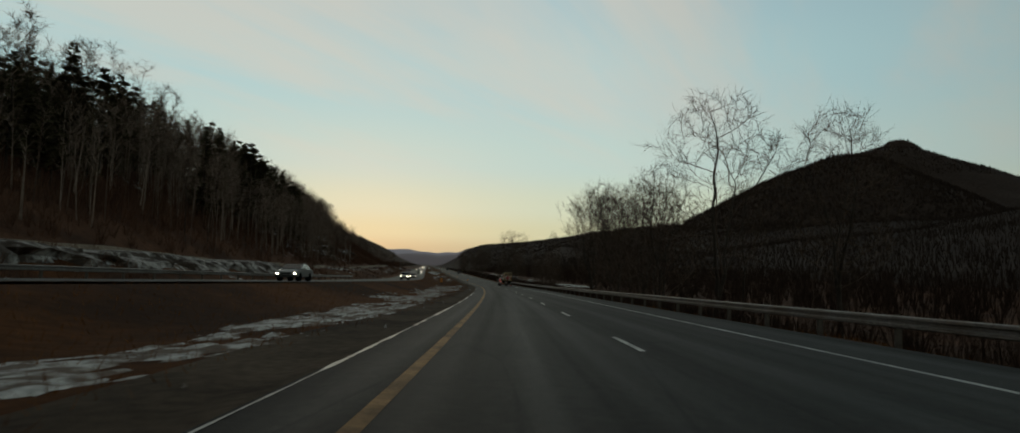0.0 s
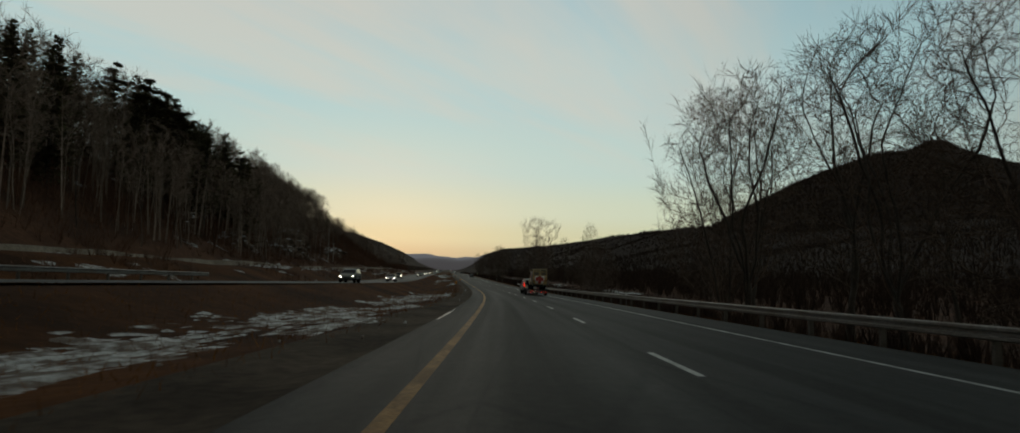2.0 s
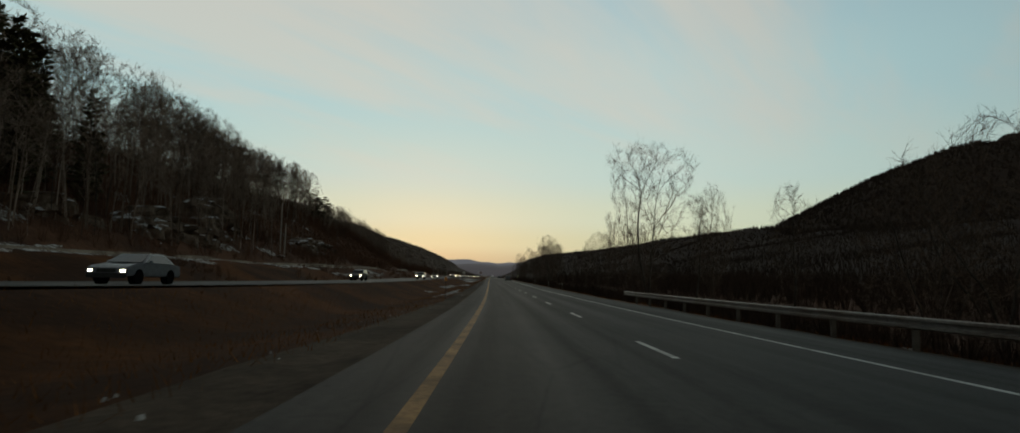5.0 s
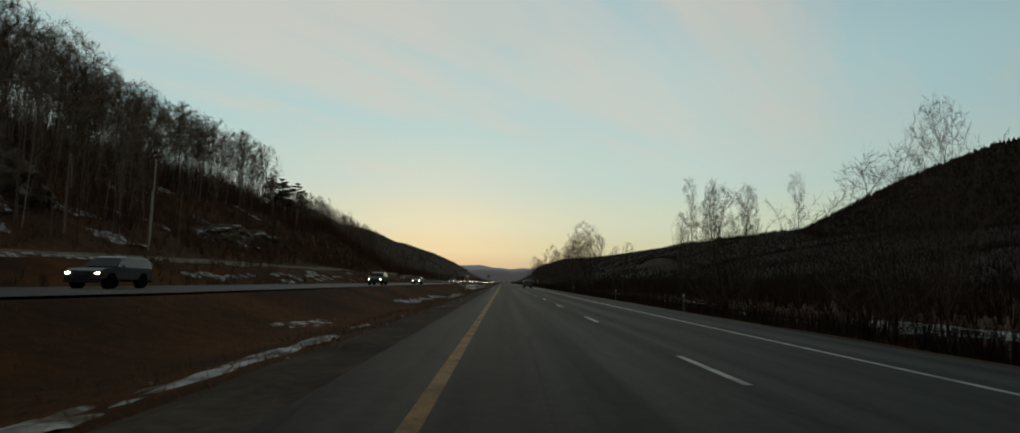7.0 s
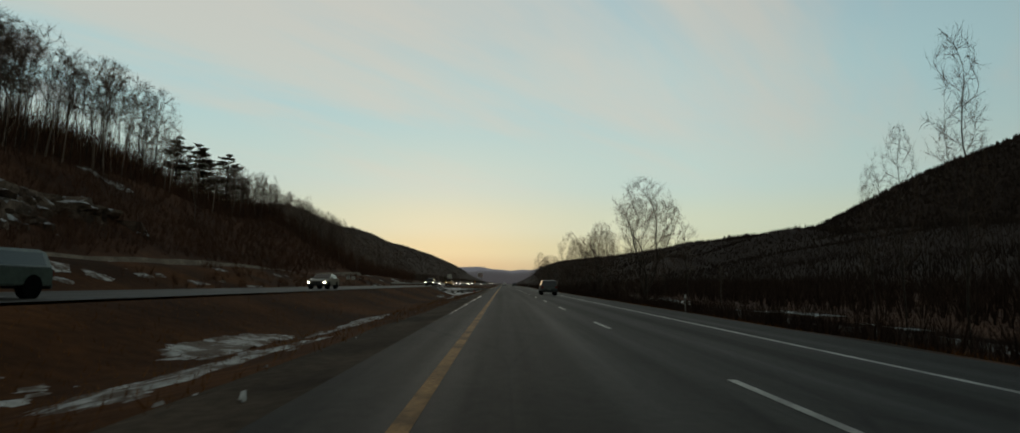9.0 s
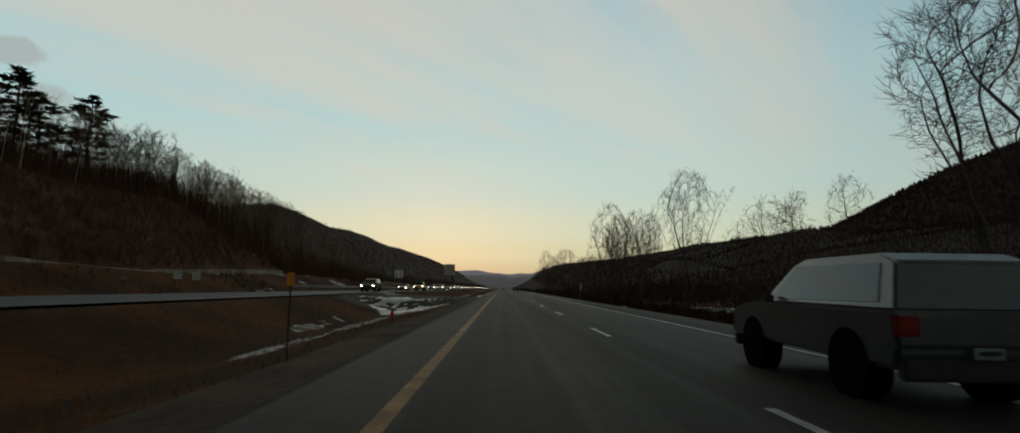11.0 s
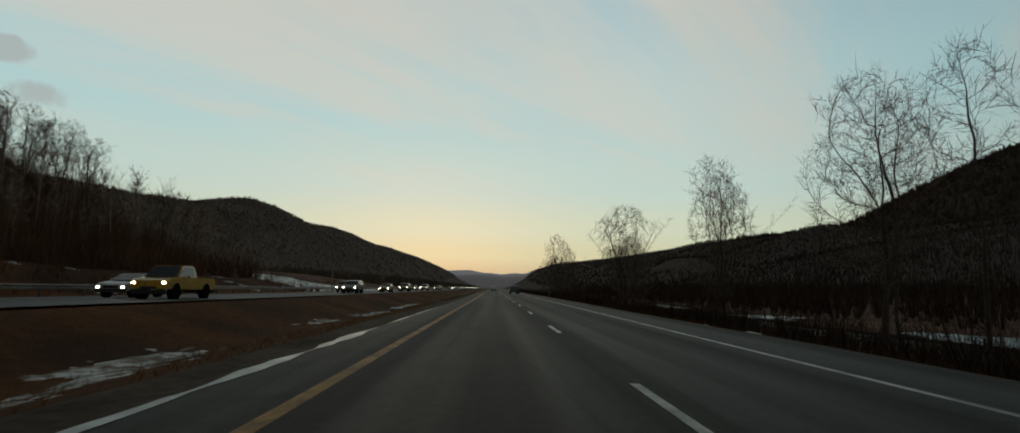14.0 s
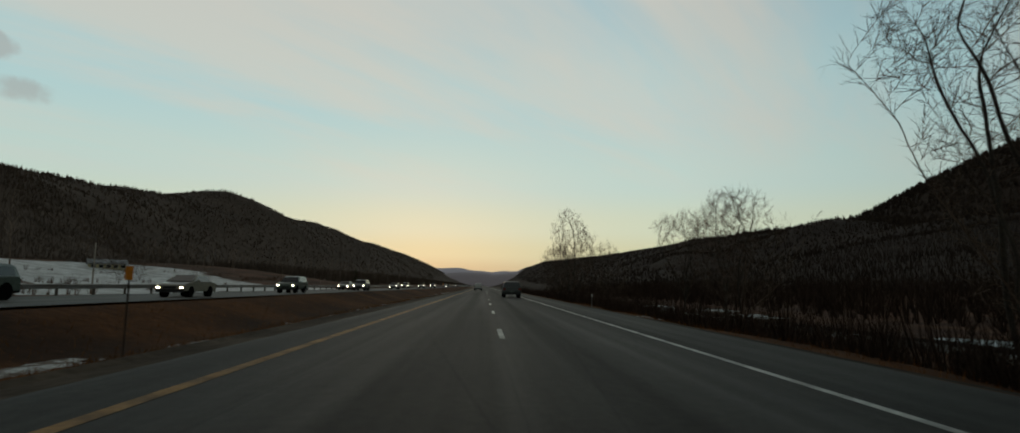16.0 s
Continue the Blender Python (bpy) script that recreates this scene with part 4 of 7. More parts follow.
def snow_remnants(spots):
    """Countless small scraps of snow as one object."""
    verts, faces = [], []
    for k, (y, o, ry, ro) in enumerate(spots):
        v, f = snow_shape(y, o, ry, ro, 5000 + k, 0.03, 2, 14)
        base = len(verts)
        verts += v
        faces += [tuple(base + i for i in q) for q in f]
    for q in CRUMBS:
        faces.append(tuple(range(len(verts), len(verts) + 4)))
        verts += q
    ob = mesh_part("snow_remnants", verts, faces, M_SNOW_PATCH, smooth=True)
    return tagged(ob, "small scraps of melting snow scattered on the verges", "snow", kind="stuff")


def median_z(y, o):
    """Height of the ground sheet's own facets on the median."""
    y0, o0 = math.floor(y / 4) * 4, -17 + 1.14 * math.floor((o + 17) / 1.14)
    fy, fo = (y - y0) / 4, (o - o0) / 1.14
    z = lambda a, c: land_z(a, min(c, -5.6001))
    if o > -5.6:
        return road_z(y, o) + 0.01
    lift = 0.04 if o > -8.0 else 0.0
    return (z(y0, o0) * (1 - fo) + z(y0, o0 + 1.14) * fo) * (1 - fy) + (z(y0 + 4, o0) * (1 - fo) + z(y0 + 4, o0 + 1.14) * fo) * fy + lift


def snow_sheet(y0, y1, o0, o1, cover, seed, first, last, lie=None, material=None, left=None):
    """Melting snow whose ragged rim is where its uneven sheet sinks under the grass."""
    ny, no = int((y1 - y0) / 0.3), int((o1 - o0) / 0.16)
    verts, faces, top = [], [], []
    for i in range(ny + 1):
        for j in range(no + 1):
            y, o = y0 + (y1 - y0) * i / ny, o0 + (o1 - o0) * j / no
            edge = min(1.0, 3.0 * j / no, 3.0 * (1 - j / no), (y - first) / 2.5, (last - y) / 2.5)
            k = noise.noise((y * 0.17, o * 0.42, seed)) + 0.65 * noise.noise((y * 0.6, o * 1.3, seed + 3)) + 0.75 * noise.noise((y * 1.5, o * 3.2, seed + 7)) + 0.55 * noise.noise((y * 3.3, o * 6.0, seed + 9)) + cover - 1.1 * (1 - edge)
            if left:
                k -= max(0.0, left(y) - o) * 1.2
            h = max(-0.10, min(0.07, 0.13 * k))
            top.append(h)
            verts.append((xref(y) + o, y, (lie or median_z)(y, o) + h))
    for i in range(ny):
        for j in range(no):
            a = i * (no + 1) + j
            q = (a, a + 1, a + no + 2, a + no + 1)
            if max(top[v] for v in q) > -0.02:
                faces.append(q)
    # every separate scrap is a patch of its own; the smallest are gathered
    home = list(range(len(verts)))

    def root_of(v):
        while home[v] != v:
            home[v] = home[home[v]]
            v = home[v]
        return v

    for f in faces:
        for v in f[1:]:
            home[root_of(v)] = root_of(f[0])
    groups = collections.defaultdict(list)
    for f in faces:
        groups[root_of(f[0])].append(f)
    for fs in groups.values():
        if len(fs) < 40:
            CRUMBS.extend([[verts[v] for v in f] for f in fs])
            continue
        used = sorted({v for f in fs for v in f})
        back = {v: n for n, v in enumerate(used)}
        ob = mesh_part("snow_patch", [verts[v] for v in used], [tuple(back[v] for v in f) for f in fs], material or M_SNOW_PATCH, smooth=True)
        tagged(ob, "ragged sheet of dirty melting snow on the median grass", "snow", "snow patches")


CRUMBS = []
rng = random.Random(21)
seed = 100
SCRAPS = []
# a broken band of snow along the median
for y0, y1, o0, o1, cover in ((2, 48, -11.4, -6.6, 0.2), (48, 100, -13.4, -6.6, 0.2), (100, 150, -13.4, -7.0, 0.05), (217, 226, -9.4, -6.8, 0.36), (223, 246, -8.8, -7.2, 0.05), (249, 259, -13.5, -11.0, 0.42),
                              (281, 299, -13.5, -11.3, 0.35), (278, 290, -9.2, -7.2, 0.05), (294, 305, -11.0, -7.8, 0.2), (303, 314, -13.3, -11.2, 0.3), (309, 326, -11.3, -9.2, 0.0), (364, 391, -11.0, -9.3, 0.3), (378, 390, -13.5, -11.8, 0.3),
                              (430, 437, -12.8, -11.0, 0.1), (441, 455, -13.1, -8.0, 0.36), (454, 463, -12.0, -7.8, 0.0), (458, 469, -13.1, -10.4, 0.2), (479, 488, -13.3, -11.4, 0.2),
                              (492, 505, -12.9, -10.5, 0.25), (509, 528, -12.7, -11.2, 0.2), (526, 549, -12.0, -8.4, -0.15), (548, 700, -11.8, -10.4, 0.1)):
    y = y0
    while y < y1 - 1:
        snow_sheet(y, min(y1, y + 12), o0, o1, cover, 2.5, y0, y1)
        y += 12
# slush spread over the crossover's near side
M_SLUSH = mat("grey_slush", (0.56, 0.54, 0.50), 0.4, second=(0.17, 0.14, 0.11), scale=0.5, fine=5, amount=0.75, bump=0.3, bump_scale=6)
snow_sheet(393, 409, -16.0, -7.2, 0.62, 2.5, 393, 409, lambda y, o: max(median_z(y, o), crossover_z(y, o) + 0.03), M_SLUSH, lambda y: -8.4 - 0.62 * (y - 394))
for y, o, ry, ro in ((427, -5.4, 1.6, 0.4),):
    seed += 1
    snow_patch(y, o, ry, ro, seed, 0.05)
snow_sheet(422, 431, -17.2, -8.8, 1.1, 2.5, 422, 431, lambda y, o: max(median_z(y, o), crossover_z(y, o) + 0.05))
# snow left on the banks and hillside
for i in range(40):
    y, o = rng.uniform(20, 600), -rng.uniform(31, 50)
    seed += 1
    snow_patch(y, o, rng.uniform(0.8, 3.2), rng.uniform(0.6, 1.8), seed, 0.06, label="patch of old snow on the brushy bank")
for i in range(50):
    y, o = rng.uniform(120, 420), -rng.uniform(56, 100)
    seed += 1
    snow_patch(y, o, rng.uniform(1.5, 5.0), rng.uniform(0.8, 3.0), seed, 0.08, label="snow lying among the hillside trees")
for y, o, ry, ro in ((30, -37, 16, 2.5), (62, -37, 14, 2.2), (176, -40, 9, 2.2), (231, -60, 4, 2.5), (225, -52, 7, 2.0), (240, -48, 9, 1.8), (236, -78, 8, 3.0), (353, -64, 2, 1.2)):
    seed += 1
    snow_patch(y, o, ry, ro, seed, 0.10, label="bank of old snow at the foot of the slope")
# river flats: snow-covered ice and bank seen between the stems
for i in range(34):
    y, o = 285 + 11.5 * i + rng.uniform(-4, 4), rng.uniform(40, 56)
    if noise.noise((y * 0.045, 4.4, 0)) < -0.12:
        continue
    seed += 1
    snow_patch(y, o, rng.uniform(4, 13), rng.uniform(2.5, 7), seed, 0.13, M_ICE, "broken sheet of river ice under wind-blown snow", "river_ice")
for i in range(200):
    SCRAPS.append((rng.uniform(2, 345), -rng.uniform(5.1, 8.6), rng.uniform(0.03, 0.11), rng.uniform(0.015, 0.05)))
for i in range(60):
    SCRAPS.append((rng.uniform(40, 560), rng.uniform(7.6, 12.5), rng.uniform(0.3, 1.3), rng.uniform(0.15, 0.5)))
for i in range(90):
    SCRAPS.append((rng.uniform(5, 600), -rng.uniform(29, 47), rng.uniform(0.4, 1.6), rng.uniform(0.3, 0.9)))
snow_remnants(SCRAPS)


def ice_streak(y0, y1, o0, o1, lift=0.008):
    """Frozen runoff that swells and thins along the asphalt's edge."""
    def half(y):
        n = noise.noise((y * 0.35, 1.7, 0)) + 0.7 * noise.noise((y * 1.1, 5.2, 0)) + 0.15
        return 0.012 + (o1 - o0) * max(0.0, min(1.0, n + 0.3)) * min(1.0, (y - y0) / 3 + 0.05, (y1 - y) / 3 + 0.05)
    mid = (o0 + o1) / 2
    ob = strip("meltwater_streak", y0, y1, (lambda y: mid - half(y) * 0.6, lambda y: mid + half(y) * (0.45 + 0.4 * noise.noise((y * 0.8, 9.0, 0)))), M_WET, 0.4, lift)
    return tagged(ob, "pale frozen meltwater streak along the shoulder edge", "ice", "meltwater streaks")


M_WET = mat("frozen_meltwater", (0.36, 0.35, 0.33), 0.35, second=(0.04, 0.036, 0.03), scale=0.9, fine=7, amount=0.85, bump=0.2, bump_scale=10)
ice_streak(-8, 48, -4.98, -4.86)
ice_streak(50, 66, -4.98, -4.86)
ice_streak(83, 92, -4.95, -4.84)
ice_streak(308, 345, -4.98, -4.84)
ice_streak(421, 432, -5.75, -4.95, 0.03)
ice_streak(440, 464, -5.08, -4.82)
ice_streak(462, 480, -5.0, -4.9)


def icy_rock_bank(y0, y1):
    """Low blasted rock face behind the rail, sheeted with old snow and ice."""
    verts, faces = [], []
    rows = ((-34.0, -0.3, 0.0), (-34.9, 0.5, 0.5), (-35.4, 1.2, 0.7), (-35.8, 1.9, 0.7), (-36.2, 2.5, 0.6), (-36.9, 2.9, 0.4), (-38.5, 3.1, 0.3), (-41.5, 3.1, 0.2), (-45.5, 2.0, 0.0))
    n = int((y1 - y0) / 0.8)
    k = len(rows)
    for i in range(n + 1):
        y = y0 + (y1 - y0) * i / n
        grow = smooth(0, 10, y1 - y) * (0.85 + 0.25 * noise.noise((y * 0.07, 3.3, 0)))
        for o, h, rough in rows:
            c = noise.cell((y * 0.35, h * 0.9, 4.0)) - 0.5 + 1.1 * noise.noise((y * 0.5, h * 1.1, 9.0))
            oo = o - 1.3 * rough * c + 0.6 * rough * (noise.cell((y * 0.8, h * 1.4, 6.0)) - 0.5)
            verts.append((xref(y) + oo, y, opp_z(y) - 0.2 + h * grow + 0.25 * rough * noise.noise((y * 0.8, h, 1.0))))
    for i in range(n):
        for j in range(k - 1):
            a = i * k + j
            faces.append((a, a + k, a + k + 1, a + 1))
    ob = mesh_part("rock_bank", verts, faces, M_ICY)
    return tagged(ob, "low rock face sheeted with old snow and ice behind the guardrail", "rock", kind="structure")


M_BENCH = mat("bench_gravel", (0.30, 0.245, 0.19), 0.95, second=(0.16, 0.12, 0.09), scale=0.3, fine=4, bump=0.6, bump_scale=10, spec=0.05)
M_ICY = mat("icy_rock", (0.42, 0.395, 0.365), 0.75, second=(0.055, 0.040, 0.030), scale=0.8, fine=2.8, amount=0.95, bump=0.8, bump_scale=3, spec=0.2)
icy_rock_bank(-40, 108)
for i in range(26):
    seed += 1
    snow_patch(rng.uniform(284, 350), -rng.uniform(33.6, 35.6), rng.uniform(0.6, 2.0), rng.uniform(0.3, 0.8), seed, 0.12, label="scraps of old snow on the low bank")
for y, o, ry, ro in ((190, -51.5, 5, 1.0), (200, -51.0, 6, 1.2), (210, -50.5, 4, 0.8), (176, -42, 5, 1.4), (184, -44, 3, 1.0)):
    seed += 1
    snow_patch(y, o, ry, ro, seed, 0.14, label="bank of old snow beside the bench track")


def rock_outcrop(y, o, sx, sy, sz, seed):
    bm = bmesh.new()
    bmesh.ops.create_icosphere(bm, subdivisions=3, radius=1.0)
    for v in bm.verts:
        p = v.co.copy()
        q = noise.cell((p.x * 1.9 + seed, p.y * 1.9, p.z * 2.6))
        c = noise.cell((p.x * 4.2, p.y * 4.2 + seed, p.z * 5.5))
        k = 1 + 0.22 * (q - 0.5) + 0.12 * (c - 0.5) + 0.10 * noise.noise((p.x * 3 + seed, p.y * 3, p.z * 3))
        v.co = Vector((p.x * sx * k, p.y * sy * k, max(-0.4, p.z) * sz * k))
    ob = part("boulder", bm, M_ROCK)
    ob.matrix_basis = pose(xref(y) + o, y, land_z(y, o) - 0.3, 0, 0, seed * 40)
    return tagged(ob, "weathered grey-brown boulder at the foot of the road cut", "rock", "boulders")


def snowy(m):
    """Snow left on what faces up, in broken patches."""
    nt = m.node_tree
    bs = nt.nodes["Principled BSDF"]
    src = bs.inputs["Base Color"].links[0].from_socket
    ge = nt.nodes.new("ShaderNodeNewGeometry")
    sp = nt.nodes.new("ShaderNodeSeparateXYZ")
    nt.links.new(ge.outputs["True Normal"], sp.inputs[0])
    up_ = nt.nodes.new("ShaderNodeMapRange")
    up_.inputs[1].default_value, up_.inputs[2].default_value = 0.62, 0.80
    nt.links.new(sp.outputs[2], up_.inputs[0])
    nn = nt.nodes.new("ShaderNodeTexNoise")
    nn.inputs["Scale"].default_value, nn.inputs["Detail"].default_value = 0.55, 4.0
    nt.links.new(ge.outputs["Position"], nn.inputs["Vector"])
    pr = nt.nodes.new("ShaderNodeMapRange")
    pr.inputs[1].default_value, pr.inputs[2].default_value = 0.50, 0.58
    nt.links.new(nn.outputs[0], pr.inputs[0])
    k = nt.nodes.new("ShaderNodeMath")
    k.operation = "MULTIPLY"
    nt.links.new(up_.outputs[0], k.inputs[0])
    nt.links.new(pr.outputs[0], k.inputs[1])
    mx = nt.nodes.new("ShaderNodeMix")
    mx.data_type = "RGBA"
    nt.links.new(k.outputs[0], mx.inputs[0])
    nt.links.new(src, mx.inputs[6])
    mx.inputs[7].default_value = (0.60, 0.60, 0.61, 1)
    nt.links.new(mx.outputs[2], bs.inputs["Base Color"])
    return m


M_CLIFF = snowy(mat("cliff_rock", (0.21, 0.155, 0.118), 0.9, second=(0.070, 0.050, 0.038), scale=0.5, fine=2.5, amount=0.7, bump=0.7, bump_scale=3, spec=0.05))


def cliff(y0, y1, o, top, seed):
    """A blasted rock face of blocky buttresses and ledges let into the slope; top is metres over the road."""
    ny, nz = int((y1 - y0) / 0.55), 17
    verts, faces = [], []
    for i in range(ny + 1):
        y = y0 + (y1 - y0) * i / ny
        f = i / ny
        rim = min(1.0, 4.5 * f, 4.5 * (1 - f)) ** 0.6
        foot = land_z(y, o + 1.0) - 0.4
        high = max(foot + 0.8, foot + (zref(y) + top - foot) * rim * (0.86 + 0.3 * noise.noise((y * 0.16, seed, 0)) + 0.14 * noise.cell((y * 0.45, seed, 1.0))))
        for j in range(nz + 1):
            g = j / nz
            z = foot + (high - foot) * min(1.0, g * 1.25)
            back = 2.6 * min(1.0, g * 1.25) + 8.0 * max(0.0, g - 0.8) / 0.2
            jag = 1.7 * (noise.cell((y * 0.22 + seed, z * 0.20, 1.0)) - 0.5) + 1.5 * (noise.cell((y * 0.5, z * 0.42 + seed, 2.0)) - 0.5) + 0.9 * (noise.cell((y * 0.95, z * 0.8, seed)) - 0.5) + 0.4 * noise.noise((y * 0.7, z * 0.7, seed))
            oo = o - back + jag * rim * (1.0 if g < 0.85 else 0.4)
            drop = 0.0 if g < 0.99 else 1.2
            verts.append((xref(y) + oo, y + 0.35 * noise.noise((y, z * 0.8, seed)), z - drop + 0.35 * noise.noise((y * 0.6, z, seed + 5.0))))
    for i in range(ny):
        for j in range(nz):
            a = i * (nz + 1) + j
            faces.append((a, a + nz + 1, a + nz + 2, a + 1))
    ob = mesh_part("rock_outcrop", verts, faces, M_CLIFF)
    return tagged(ob, "blasted brown rock outcrop with old snow on its ledges", "rock", "rock outcrops")


for i, (y0, y1, o, top) in enumerate(((212, 252, -57.0, 12.5), (255, 284, -56.0, 12.6), (284, 304, -59.0, 17.0), (334, 388, -57.0, 11.8), (392, 402, -56.5, 6.5), (307, 318, -52.5, 7.0), (196, 206, -60, 15.5))):
    cliff(y0, y1, o, top, i + 1.5)
for i in range(26):
    r2 = random.Random(300 + i)
    y, o = r2.uniform(330, 420), -r2.uniform(33, 44)
    rock_outcrop(y, o, r2.uniform(0.3, 0.9), r2.uniform(0.3, 0.9), r2.uniform(0.25, 0.6), i + 20)
# snow on the bank below the bench track
for i in range(46):
    seed += 1
    snow_patch(rng.uniform(182, 278), -rng.uniform(38.5, 45.0), rng.uniform(1.0, 3.6), rng.uniform(0.5, 1.4), seed, 0.10, label="ragged patch of old snow on the brushy bank")
# the crossover's dark lump of ploughed soil
tagged(rock_outcrop(400.6, -12.2, 0.75, 0.6, 0.42, 60), "dark lump of frozen soil lying in snow", "soil")
tagged(strip("bench_track", -40, 470, (-50.5, -49.5, -46.2, -45.7, -45.2), M_BENCH, 3.0, 0.0, lambda y, o: land_z(y, -46.2) + 0.75 if -50 < o < -45.5 else land_z(y, o) - 0.1),
       "pale gravel bench track along the foot of the hill", "track", kind="structure")


# ---- roadside hardware ----
def box(bm, x0, x1, y0, y1, z0, z1, bevel=0.0):
    r = bmesh.ops.create_cube(bm, size=1.0, matrix=Matrix.LocRotScale(((x0 + x1) / 2, (y0 + y1) / 2, (z0 + z1) / 2), None, (abs(x1 - x0), abs(y1 - y0), abs(z1 - z0))))
    if bevel:
        edges = {e for v in r["verts"] for e in v.link_edges}
        bmesh.ops.bevel(bm, geom=list(edges), offset=bevel, segments=2, affect="EDGES")
    return r["verts"]


def box_part(name, dims, material, parent, bevel=0.0, label=""):
    bm = bmesh.new()
    box(bm, *dims, bevel)
    return part(name, bm, material, parent, label)


def cyl_part(name, r, depth, m, material, parent, sides=24, label="", bevel=0.0):
    bm = bmesh.new()
    bmesh.ops.create_cone(bm, cap_ends=True, segments=sides, radius1=r, radius2=r, depth=depth, matrix=m)
    if bevel:
        bmesh.ops.bevel(bm, geom=[e for e in bm.edges if len(e.link_faces) == 2 and any(len(f.verts) > 4 for f in e.link_faces)], offset=bevel, segments=2, affect="EDGES")
    return part(name, bm, material, parent, label)


def heading(y):
    return float(np.interp(y, [a for a, b in HEADING], [b for a, b in HEADING]))


W_PROFILE = [(0.00, 0.0), (0.035, 0.03), (0.035, 0.09), (-0.03, 0.125), (-0.03, 0.185), (0.035, 0.22), (0.035, 0.28), (0.0, 0.31)]


def guardrail(y0, y1, o, zf, top, facing, label, spacing=3.8):
    """A corrugated steel beam on posts along the road's edge."""
    root = new("guardrail")
    y = y0
    ys = list(np.arange(y0, y1, 3.8)) + [y1]
    verts, faces = [], []
    k = len(W_PROFILE)
    for yy in ys:
        for px, pz in W_PROFILE:
            verts.append((xref(yy) + o + facing * px, yy, zf(yy, o) + top - 0.31 + pz))
        for px, pz in reversed(W_PROFILE):
            verts.append((xref(yy) + o + facing * (px - 0.012), yy, zf(yy, o) + top - 0.31 + pz))
    n = 2 * k
    for i in range(len(ys) - 1):
        for j in range(n):
            a, b = i * n + j, i * n + (j + 1) % n
            faces.append((a, b, b + n, a + n))
    mesh_part("beam", verts, faces, M_GALV, root)
    bm = bmesh.new()
    box(bm, -0.075, 0.075, -0.05, 0.05, -0.6, top + 0.02, 0.008)
    me = bpy.data.meshes.new("post")
    bm.to_mesh(me)
    bm.free()
    me.materials.append(M_POST)
    y = y0 + 0.4
    while y < y1:
        p = new("post", me)
        p.parent = root
        p.matrix_basis = pose(xref(y) + o - facing * 0.13, y, zf(y, o), 0, 0, heading(y))
        y += spacing
    return tagged(root, label, "guardrail")


guardrail(-28, 208, 7.3, lambda y, o: road_z(y, 6.2) - 0.05, 0.72, -1, "weathered steel guardrail on posts along the shoulder")
guardrail(424, 760, -27.9, lambda y, o: opp_z(y), 0.72, 1, "steel guardrail on posts beyond the oncoming lanes")
guardrail(-20, 120, -28.2, lambda y, o: opp_z(y), 0.72, 1, "rusty steel guardrail on posts below the snowy bank")

M_SIGN = mat("sign_white", (0.62, 0.60, 0.55), 0.5, second=(0.50, 0.47, 0.42), scale=2, fine=9, amount=0.5, bump=0.05)
M_SIGN_RED = mat("sign_red", (0.40, 0.045, 0.025), 0.5, second=(0.32, 0.04, 0.03), scale=3, fine=10, bump=0.05)
M_BLACK = mat("sign_black", (0.012, 0.012, 0.012), 0.6, scale=3, fine=9, bump=0.05)
M_ORANGE = mat("sign_orange", (0.70, 0.23, 0.012), 0.4, second=(0.62, 0.19, 0.012), scale=2, fine=8, bump=0.05)
M_GREEN = mat("sign_green", (0.03, 0.14, 0.08), 0.5, scale=2, fine=8, bump=0.05)
M_ALU = mat("bare_aluminium", (0.80, 0.76, 0.66), 0.7, 0.1, second=(0.68, 0.64, 0.55), scale=1.5, fine=8)


def ring(bm, r0, r1, y0, y1, n=40, a0=0.0, a1=2 * math.pi, cx=0.0, cz=0.0):
    """A flat ring or arc with thickness, facing along -y."""
    vs = []
    closed = abs(a1 - a0 - 2 * math.pi) < 1e-6
    m = n if closed else n + 1
    for i in range(m):
        a = a0 + (a1 - a0) * i / n
        c, s = math.cos(a), math.sin(a)
        vs.append([bm.verts.new((cx + r * c, y, cz + r * s)) for r, y in ((r0, y0), (r1, y0), (r1, y1), (r0, y1))])
    for i in range(m if closed else m - 1):
        p, q = vs[i], vs[(i + 1) % m]
        for k in range(4):
            bm.faces.new((p[k], p[(k + 1) % 4], q[(k + 1) % 4], q[k]))
    if not closed:
        bm.faces.new(vs[0])
        bm.faces.new(vs[-1])
    bmesh.ops.recalc_face_normals(bm, faces=bm.faces)


